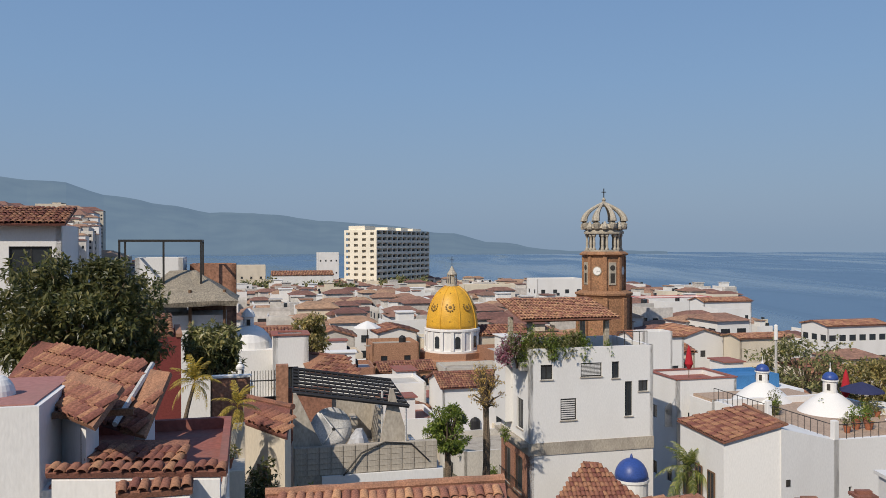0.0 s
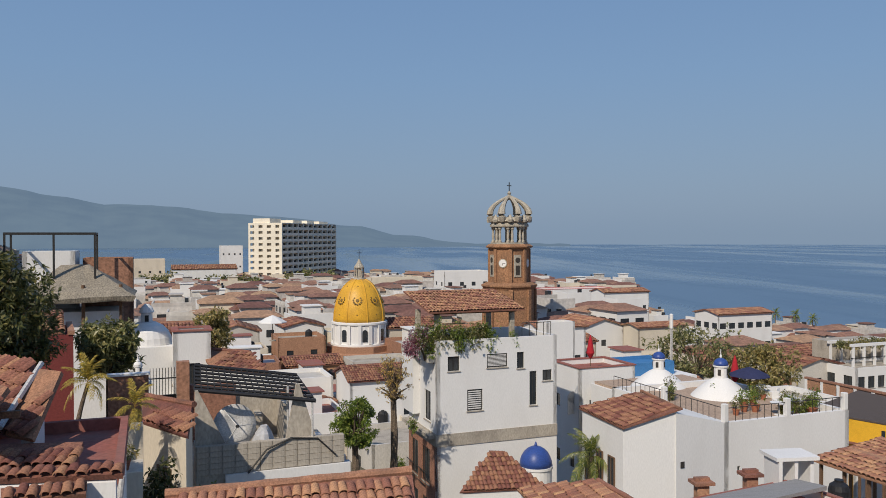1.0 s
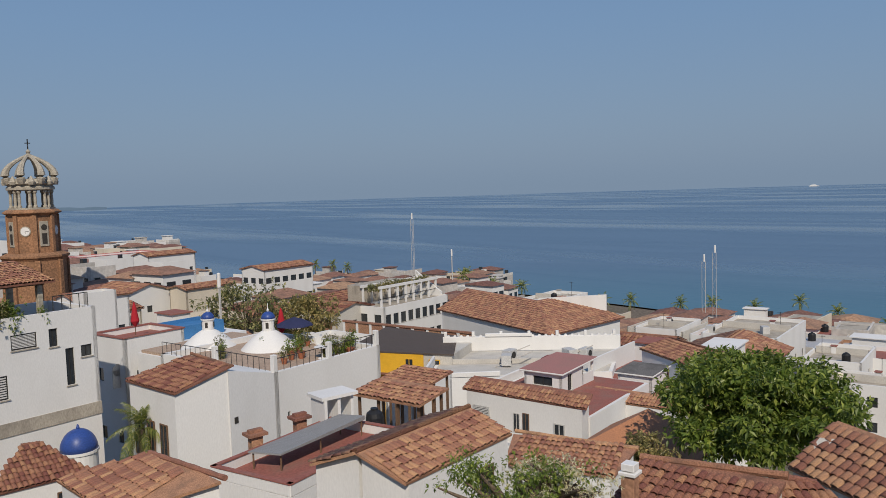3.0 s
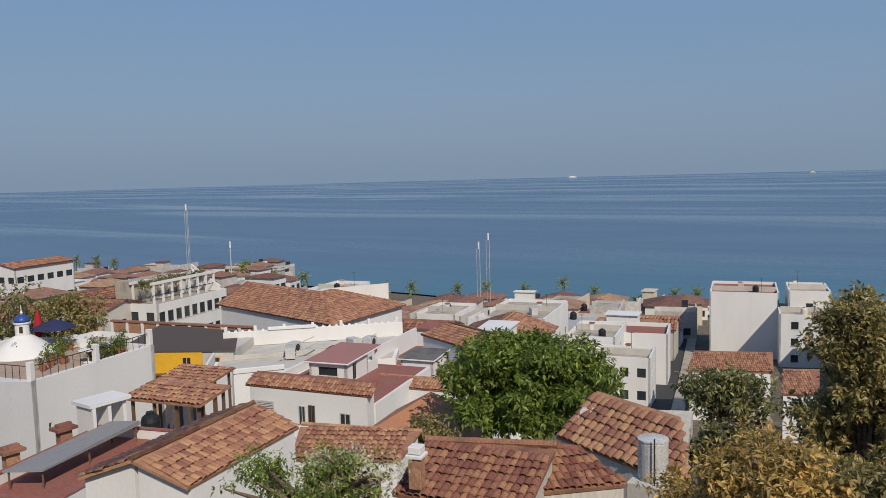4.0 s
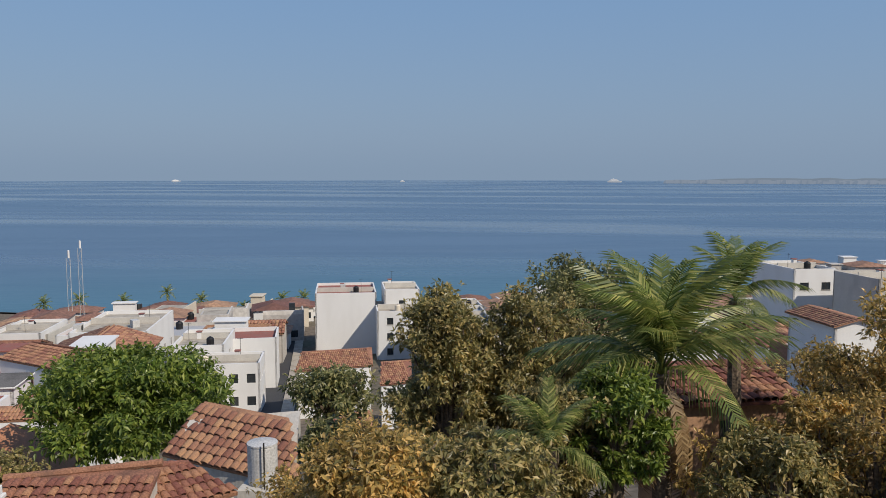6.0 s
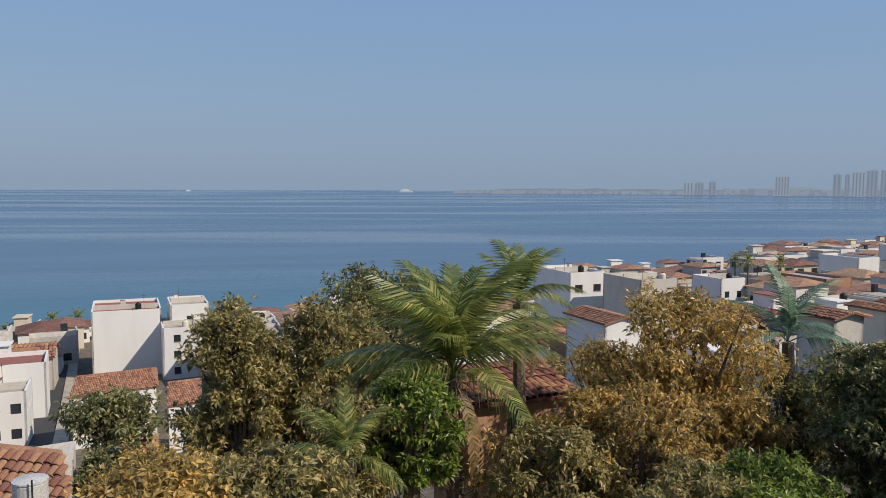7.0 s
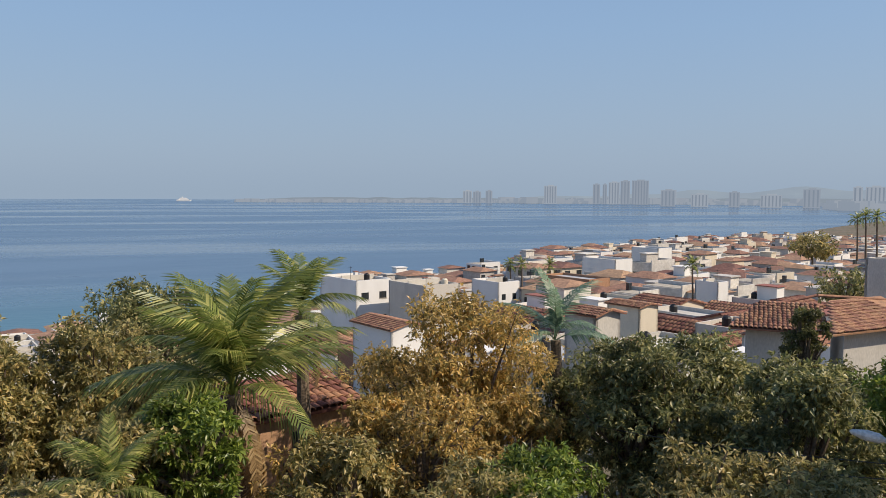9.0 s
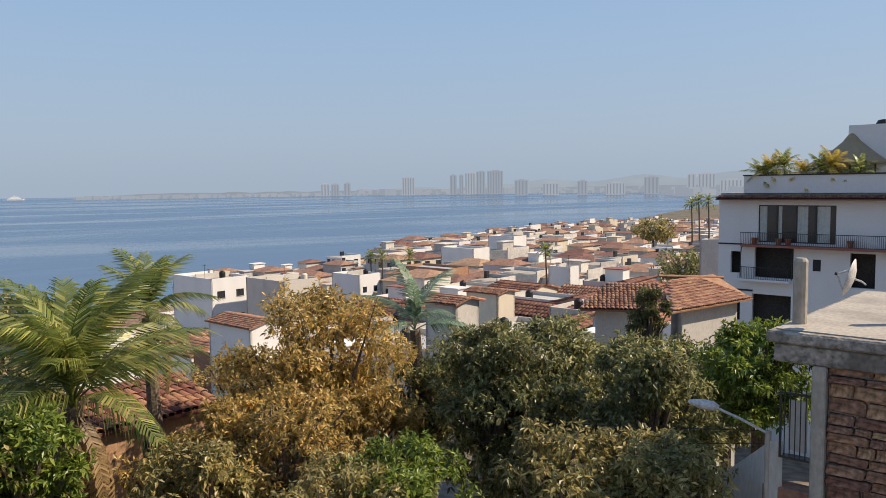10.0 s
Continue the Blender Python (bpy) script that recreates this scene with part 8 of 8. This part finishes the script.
                if d[8] < 0.4:
                    cuboid(m, w * 0.32, w * 0.42, -l * 0.3, -l * 0.15, h + 2.1, h + 3.6, 5)
            floors = max(1, int(h / 3))
            for side in range(2 if az < 70 else 3):
                if az >= 70 and side == 0:
                    continue
                length = w if side != 1 else l
                nb = max(2, int(length / 3))
                for f in range(floors):
                    for b in range(nb):
                        if rng.random() < 0.2:
                            continue
                        c = -length / 2 + (b + 0.5) * length / nb
                        z = 2 + f * 3 + 1.0
                        ww = 0.5 + 0.5 * d[1]
                        if side == 0:
                            cuboid(m, c - ww, c + ww, -l / 2 - 0.05, -l / 2 + 0.1, z, z + 1.4, 5)
                        elif side == 1:
                            cuboid(m, -w / 2 - 0.05, -w / 2 + 0.1, c - ww, c + ww, z, z + 1.4, 5)
                        else:
                            cuboid(m, c - ww, c + ww, l / 2 - 0.1, l / 2 + 0.05, z, z + 1.4, 5)
    me = bpy.data.meshes.new(name)
    me.from_pydata(vs, [], fs)
    for q in mats:
        me.materials.append(q)
    me.polygons.foreach_set("material_index", ms)
    return tagged(new(name, me), label, "houses", kind="stuff")


FARTILE = material("distant_roof_tiles", (0.3, 0.165, 0.115), 0.9, 0.2, 0.25, 1.6, 0.2, stain=(0.14, 0.09, 0.07), stain_amount=0.7, rand=0.4, island=True)
FARWALL = material("distant_plaster", (0.55, 0.52, 0.48), 0.9, 0.1, 0.3, 1.5, 0.1, stain=(0.36, 0.33, 0.29), stain_amount=0.6, rand=0.18, island=True)
FAR = (WHITE, FARWALL, CREAM, FARTILE, CONCRETE, GLASS)
town(-30, 20, 78, 150, 9.8, 5, skip=PLACED)
town(20, 44, 88, 150, 9.8, 15, skip=PLACED)
town(44, 72, 88, 150, 11.5, 6, skip=PLACED)
town(84, 106, 95, 150, 12.0, 8, skip=PLACED)
town(106, 150, 62, 150, 9.6, 9, skip=PLACED)
far_town("town_houses_west", "distant white and terracotta town houses towards the sea", 22, 44, 150, 320, 9.0, 27, -1.0, FAR, 0.0)
far_town("town_houses_south", "distant white and terracotta town houses by the bay", -34, 22, 150, 560, 9.0, 7, 0.5, FAR, 2.5)
far_town("town_houses_shore", "distant white and terracotta houses along the seafront", 44, 106, 150, 200, 9.5, 17, 0.0, FAR)
far_town("town_houses_north", "distant white and terracotta town houses along the bay", 106, 158, 150, 700, 9.0, 10, 0.5, FAR, 3.0)
far_town("hillside_houses", "white houses scattered on the green hillside", -46, -19, 560, 1500, 30.0, 11, 0.0, FAR, 9.0)


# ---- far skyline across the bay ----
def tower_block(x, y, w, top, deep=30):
    # wall tone is mostly haze emission, in one of two strengths
    hazed = HAZYPALE if int(x) % 3 else HAZYWHITE
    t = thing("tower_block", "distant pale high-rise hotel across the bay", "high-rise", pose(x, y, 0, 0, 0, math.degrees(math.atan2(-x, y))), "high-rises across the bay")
    part("wall", boxes((-w / 2, w / 2, -deep / 2, deep / 2, 0, top)), hazed, t)
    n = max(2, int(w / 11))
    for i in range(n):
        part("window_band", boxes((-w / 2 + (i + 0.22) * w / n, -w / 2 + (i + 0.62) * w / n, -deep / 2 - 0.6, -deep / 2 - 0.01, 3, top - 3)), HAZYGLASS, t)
    part("roof_plant", boxes((-w / 5, w / 4, -deep / 4, deep / 4, top, top + 4)), hazed, t)


# towers and their window bands emit the blue-grey of the air before them
HAZYGLASS = hazy("window_band_haze_glow", (0.06, 0.07, 0.08), (0.16, 0.2, 0.26), 1.0)
HAZYWHITE = hazy("tower_haze_glow", (0.12, 0.12, 0.12), (0.2, 0.24, 0.3), 1.0)
HAZYPALE = hazy("pale_tower_haze_glow", (0.25, 0.25, 0.24), (0.22, 0.255, 0.305), 1.0)
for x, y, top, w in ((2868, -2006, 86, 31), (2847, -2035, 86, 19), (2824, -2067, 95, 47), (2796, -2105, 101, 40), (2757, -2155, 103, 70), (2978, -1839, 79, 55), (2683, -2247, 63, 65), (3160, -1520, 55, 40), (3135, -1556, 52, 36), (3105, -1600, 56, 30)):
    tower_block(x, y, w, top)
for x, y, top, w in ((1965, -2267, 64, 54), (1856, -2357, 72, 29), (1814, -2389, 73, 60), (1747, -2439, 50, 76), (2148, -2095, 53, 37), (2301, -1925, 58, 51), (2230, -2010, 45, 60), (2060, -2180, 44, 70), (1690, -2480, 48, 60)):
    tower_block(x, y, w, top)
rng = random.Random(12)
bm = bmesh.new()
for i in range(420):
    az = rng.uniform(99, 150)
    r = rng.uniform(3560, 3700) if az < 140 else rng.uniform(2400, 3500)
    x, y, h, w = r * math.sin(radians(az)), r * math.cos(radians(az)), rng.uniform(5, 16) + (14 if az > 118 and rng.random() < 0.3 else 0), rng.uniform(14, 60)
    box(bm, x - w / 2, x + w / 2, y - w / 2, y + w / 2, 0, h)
# low coast town, also lifted by a haze glow
tagged(part("coast_buildings", bm, hazy("low_town_haze_glow", (0.08, 0.08, 0.08), (0.19, 0.235, 0.3), 1.0)), "low pale buildings along the far coast", "buildings", kind="stuff")


def ship(name, label, x, y, length, h):
    t = thing(name, label, "ship", pose(x, y, 0, 0, 0, math.degrees(math.atan2(-x, y))))
    bm = bmesh.new()
    k = length / 2
    vs = [bm.verts.new(p) for p in ((-k, -4, h * 0.4), (k * 0.8, -4, h * 0.4), (k, 0, h * 0.45), (k * 0.8, 4, h * 0.4), (-k, 4, h * 0.4), (-k * 0.95, -3, -1), (k * 0.75, -3, -1), (k * 0.85, 0, -1), (k * 0.75, 3, -1), (-k * 0.95, 3, -1))]
    bm.faces.new(vs[:5])
    for i in range(5):
        j = (i + 1) % 5
        bm.faces.new((vs[i], vs[5 + i], vs[5 + j], vs[j]))
    bmesh.ops.recalc_face_normals(bm, faces=bm.faces)
    part("hull", bm, WHITE, t)
    for i in range(3):
        part("deck_house", boxes((-k * (0.8 - 0.15 * i), k * (0.6 - 0.15 * i), -3 + 0.4 * i, 3 - 0.4 * i, h * (0.4 + 0.2 * i), h * (0.6 + 0.2 * i) - 0.02)), WHITE, t)
    part("funnel", lathe([(h * 0.12, h), (h * 0.1, h * 1.3)], 10), WHITE, t, "", pose(-k * 0.2, 0, 0))


ship("cruise_ship", "white cruise ship far out on the bay", 3850, -380, 70, 16)
ship("boat", "white ship on the horizon", 4065, 1935, 50, 9)
ship("boat", "white tour boat beyond the hotels", 36, 890, 14, 5)
ship("boat", "small white boat far out", 4120, 700, 26, 6)


# ---- masts ----
def mast(x, y, z0, z1, label, lattice=True, w=0.45):
    t = thing("radio_mast", label, "mast", pose(x, y, z0))
    h = z1 - z0
    if lattice:
        for i in range(3):
            a = i * 2.094
            part("leg", tube([(w * math.cos(a), w * math.sin(a), 0), (w * math.cos(a), w * math.sin(a), h)], 0.05, 5), GREYMETAL, t)
        for k in range(int(h / 1.8)):
            a, b = (k % 3) * 2.094, ((k + 1) % 3) * 2.094
            part("brace", tube([(w * math.cos(a), w * math.sin(a), k * 1.8), (w * math.cos(b), w * math.sin(b), k * 1.8 + 1.8)], 0.03, 4), GREYMETAL, t)
    else:
        part("pole", tube([(0, 0, 0), (0, 0, h)], 0.14, 8), GREYMETAL, t)
    part("antenna", lathe([(0.22, h), (0.22, h + 1.6), (0.05, h + 1.7)], 8), WHITE, t)


mast(132.3, 176.2, 8, 34.0, "tall lattice radio mast painted pale grey")
mast(128, 154, 8, 25.0, "white seafront flag mast", False)
mast(157.6, 97.4, 6, 26.0, "thin lattice antenna mast near the seafront", True, 0.5)
mast(156.3, 99.3, 6, 24.0, "thin lattice antenna mast near the seafront", True, 0.5)
mast(36.8, 86.5, 16, 31.5, "slender steel flag pole on a roof", True, 0.1)

# ---- street to the sea ----
t = thing("road", "narrow asphalt street running down to the seafront", "road", pose(0, 0, 0), kind="structure")
bm = bmesh.new()
rows = []
for u in range(84, 204, 6):
    x, y = u * 0.966 + 0.8, u * 0.272 + 8.6
    z = land(x, y) + 0.12
    rows.append([bm.verts.new((x + 0.7, y - 2.6, z)), bm.verts.new((x - 0.7, y + 2.6, z))])
for a, b in zip(rows, rows[1:]):
    bm.faces.new((a[0], b[0], b[1], a[1]))
part("asphalt", bm, ASPHALT, t)
for s in (-1, 1):
    bm = bmesh.new()
    prev = None
    for u in range(84, 204, 6):
        x, y = u * 0.966 + 0.8 - s * 1.0, u * 0.272 + 8.6 + s * 3.4
        z = land(x, y)
        cur = [bm.verts.new((x + 0.22 * s, y - 0.8 * s, z - 0.3)), bm.verts.new((x + 0.22 * s, y - 0.8 * s, z + 0.26)), bm.verts.new((x - 0.22 * s, y + 0.8 * s, z + 0.26))]
        if prev:
            bm.faces.new((prev[0], cur[0], cur[1], prev[1]))
            bm.faces.new((prev[1], cur[1], cur[2], prev[2]))
        prev = cur
    part("kerb", bm, CONCRETE, t)


def vehicle(name, label, x, y, z, rz, l, w, h, mat, van=False):
    t = thing(name, label, "van" if van else "car", pose(x, y, z, 0, 0, rz))
    if van:
        part("body", boxes((-l / 2, l / 2, -w / 2, w / 2, 0.35, h), bevel=0.14), mat, t)
        part("window_band", boxes((-l / 2 + 0.4, l / 2 - 0.3, -w / 2 - 0.01, w / 2 + 0.01, h * 0.55, h * 0.82)), GLASS, t)
    else:
        part("body", boxes((-l / 2, l / 2, -w / 2, w / 2, 0.3, 0.85), bevel=0.12), mat, t)
        part("cabin", boxes((-l * 0.3, l * 0.22, -w / 2 + 0.1, w / 2 - 0.1, 0.86, h), bevel=0.15), GLASS, t)
        part("roof", boxes((-l * 0.22, l * 0.14, -w / 2 + 0.16, w / 2 - 0.16, h - 0.01, h + 0.04)), mat, t)
    for i in (-1, 1):
        for j in (-1, 1):
            wheel = part("wheel", lathe([(0.34, -0.1), (0.34, 0.1)], 16), PLASTIC, t, "", pose(i * l * 0.32, j * (w / 2 - 0.05), 0.34, 90))
            part("rim", lathe([(0.18, -0.105), (0.18, 0.105)], 10), GREYMETAL, wheel)


REDCAR = material("red_car_paint", (0.45, 0.02, 0.03), 0.3, 0.03, 1, 8, 0.0)
vehicle("van", "white passenger van parked on the seafront road", 186, 57.0, land(186, 57) + 0.1, 106, 6.5, 2.1, 2.6, WHITE, True)
vehicle("car", "red car parked at the street corner", 176, 57.6, land(176, 57.6) + 0.1, 15, 4.2, 1.75, 1.45, REDCAR)

# ---- roof furniture ----
t = thing("water_tank", "grey cylindrical water tank on a masonry stand", "water tank", pose(18.93, 7.13, 33.2))
part("stand", boxes((-0.55, 0.55, -0.5, 0.5, -3, 0.9), bevel=0.02), OLDWHITE, t)
part("tank", lathe([(0.36, 0.9), (0.38, 0.95), (0.38, 1.88), (0.36, 1.92)], 28), GREYMETAL, t)
part("lid", lathe([(0.39, 1.921), (0.39, 1.96), (0.1, 2.02)], 28), GREYMETAL, t)
part("pipe", tube([(-0.45, -0.2, 0.9), (-0.45, -0.2, 2.1)], 0.02, 6), METAL, t)
t = thing("chimney", "red brick chimney with a white metal cap", "chimney", pose(13.8, 10.77, 34.9, 0, 0, 14))
part("stack", boxes((-0.15, 0.15, -0.15, 0.15, 0, 0.72), bevel=0.01), BRICK, t)
part("cap", boxes((-0.2, 0.2, -0.2, 0.2, 0.721, 0.8), (-0.15, 0.15, -0.15, 0.15, 0.82, 0.98), bevel=0.01), WHITE, t)


def canopy(x, y, z, rz, w, d, h, label):
    """A tiled shade roof on posts."""
    t = thing("shade_roof", label, "pergola", pose(x, y, z, 0, 0, rz))
    for i in range(4):
        for j in (0, 1):
            part("post", boxes((-0.06, 0.06, -0.06, 0.06, -3.0, h + j * d * 0.14)), WOOD, t, "", pose(-w / 2 + 0.1 + i * (w - 0.2) / 3, -d / 2 + 0.1 + j * (d - 0.2), 0))
    part("beam", boxes((-w / 2, w / 2, -d / 2 + 0.04, -d / 2 + 0.16, h, h + 0.14)), WOOD, t)
    part("beam", boxes((-w / 2, w / 2, d / 2 - 0.16, d / 2 - 0.04, h + d * 0.14, h + d * 0.14 + 0.14)), WOOD, t)
    tiled(t, slope(-w / 2 - 0.2, -d / 2 - 0.2, h + 0.14, 0, 8), w + 0.4, d + 0.4, near=60)


canopy(22.6, 31.6, 30.1, -76, 4.0, 2.0, 1.6, "tiled shade roof on dark posts beside a black tank")
canopy(27.9, 37.4, 28.6, -76, 3.2, 2.6, 1.9, "tiled shade roof on wooden posts over a flat roof")
canopy(31.6, 43.5, 26.9, -76, 3.4, 2.2, 1.6, "tiled shade roof on wooden posts above a terrace")
t = thing("water_tank", "black plastic water tank on a roof", "water tank", pose(20.15, 30.25, 30.6))
part("tank", lathe([(0.42, -2.5), (0.42, 0.9), (0.36, 1.1), (0.16, 1.25)], 20), PLASTIC, t)
part("lid", lathe([(0.18, 1.25), (0.18, 1.32)], 14), PLASTIC, t)


def cooler(x, y, z, rz, s=1.0):
    t = thing("air_conditioner", "grey rooftop air conditioner with a fan grille", "air conditioner", pose(x, y, z, 0, 0, rz), "rooftop air conditioners")
    part("case", boxes((-0.6 * s, 0.6 * s, -0.4 * s, 0.4 * s, 0.1, 0.95 * s), bevel=0.03), GREYMETAL, t)
    part("grille", lathe([(0.3 * s, 0), (0.3 * s, 0.04)], 18), METAL, t, "", pose(0, -0.4 * s, 0.52 * s, 90))
    for i in (-1, 1):
        part("foot", boxes((i * 0.5 * s - 0.06, i * 0.5 * s + 0.06, -0.35, 0.35, 0, 0.1)), METAL, t)


for x, y, z in ((52.8, 55.6, 24.56), (54.6, 57.0, 24.56), (59.0, 52.9, 24.56), (60.3, 51.9, 24.56), (99, 62, 20.5), (103, 56, 20.5), (147, 37, 19.7)):
    cooler(x, y, z - 0.1, 14 + 30 * (int(x) % 3), 1.2)


def parasol(x, y, z, mat, r, h, label, shut=False):
    t = thing("parasol", label, "parasol", pose(x, y, z))
    part("pole", tube([(0, 0, 0), (0, 0, h)], 0.03, 6), WOOD, t)
    part("canopy", lathe([(0.1, h * 0.35), (0.32, h * 0.5), (0.14, h * 0.9), (0.03, h + 0.1)], 12) if shut else lathe([(r, h * 0.72), (r * 0.98, h * 0.75), (r * 0.5, h * 0.9), (0.05, h)], 8), mat, t)
    part("base", lathe([(0.25, 0), (0.25, 0.08)], 12), CONCRETE, t)


parasol(26.4, 49.3, 31.25, NAVY, 1.35, 2.1, "open navy parasol on the villa terrace")
parasol(26.0, 50.5, 31.25, REDCLOTH, 0.5, 2.6, "closed red parasol on the villa terrace", True)
parasol(18.6, 59.2, 31.7, REDCLOTH, 0.5, 2.6, "closed red parasol on a roof terrace", True)
parasol(-6.0, 62, 34, WHITE, 1.1, 2.0, "open white parasol on a roof terrace")
for i in range(9):
    q = i / 8
    bush("terrace_plant", "green potted plant along the villa terrace railing", 25.5 + q * 3.6 if i < 6 else 19.5 + q * 1.2, 43.6 + q * 0.8 if i < 6 else 46.5 + q * 2.4, 31.3, 0.42, 1.0 + 0.4 * (i % 3), LEAFBRIGHT if i % 2 else LEAF, 420, 0.13, 200 + i, "plant", "villa terrace plants")
for i, (x, y) in enumerate(((26.8, 46.5), (27.6, 47.4), (25.4, 47.0))):
    t = thing("garden_chair", "white garden chair on the villa terrace", "chair", pose(x, y, 31.27, 0, 0, 40 * i), "terrace chairs")
    part("seat", boxes((-0.25, 0.25, -0.25, 0.25, 0.42, 0.47), bevel=0.01), WHITE, t)
    part("backrest", boxes((-0.25, 0.25, 0.22, 0.26, 0.48, 0.95), bevel=0.01), WHITE, t)
    for a in (-0.22, 0.22):
        for b in (-0.22, 0.22):
            part("leg", boxes((a - 0.02, a + 0.02, b - 0.02, b + 0.02, 0, 0.42)), WHITE, t)
# overhead wires near the viewpoint
for i, (a, b) in enumerate((((7.35, -10.93, 38.1), (24, -9, 36.5)), ((7.35, -10.93, 37.9), (22, -12, 35.5)))):
    p, q = Vector(a), Vector(b)
    t = thing("cable", "thin black overhead cable from the lamp post", "cable", pose(*a))
    part("wire", tube([tuple(p.lerp(q, k / 12) - p - Vector((0, 0, 0.6 * math.sin(math.pi * k / 12)))) for k in range(13)], 0.008, 5), METAL, t)


# ---- tables and pots on the villa terrace ----
def garden_table(x, y, z):
    t = thing("garden_table", "round white garden table on the villa terrace", "table", pose(x, y, z), "terrace tables")
    part("tabletop", lathe([(0.48, 0.7), (0.5, 0.72), (0.5, 0.74), (0.48, 0.75)], 20), WHITE, t)
    part("stem", lathe([(0.05, 0.02), (0.04, 0.7)], 8), WHITE, t)
    part("foot", lathe([(0.26, 0), (0.24, 0.02)], 12), WHITE, t)


for x, y in ((25.2, 43.6), (26.6, 44.2), (27.0, 48.6)):
    garden_table(x, y, 31.47)
rng = random.Random(31)
for i in range(14):
    x, y, r = 22.6 + rng.uniform(0, 4.6), 43.0 + rng.uniform(0, 7.5), rng.uniform(0.16, 0.28)
    t = thing("plant_pot", "terracotta pot with a green plant on the villa terrace", "plant pot", pose(x, y, 31.47), "terrace pots")
    part("pot", lathe([(r * 0.65, 0), (r, r * 1.5), (r * 1.1, r * 1.6), (r * 1.1, r * 1.8)], 12), TERRA, t)
    part("plant", leaf_cloud([(0, 0, r * 3.2, r * 1.7, r * 1.7, r * 2)], 140, 0.16, np.random.default_rng(i + 50), shell=0.2), LEAFBRIGHT if i % 3 else LEAF, t)
t = thing("arched_niche", "tall arched window recess in the white house wall", "window", pose(17.0, 58.6, 28.4, 0, 0, 14))
part("recess", boxes((-0.45, 0.45, -0.06, 0.02, 0, 1.3)), OLDWHITE, t)
part("arch_top", lathe([(0.45, -0.02), (0.45, 0.06)], 18), OLDWHITE, t, "", pose(0, 0, 1.3, 90))
bush("yard_bush", "low green bush at the foot of the roof yard wall", -4.3, 24.6, 33.4, 0.7, 1.0, LEAFBRIGHT, 700, 0.16, 401)
bush("yard_bush", "dark leafy bush between the near houses", -4.9, 21.0, 34.0, 0.7, 2.4, LEAFDEEP, 1200, 0.16, 402)
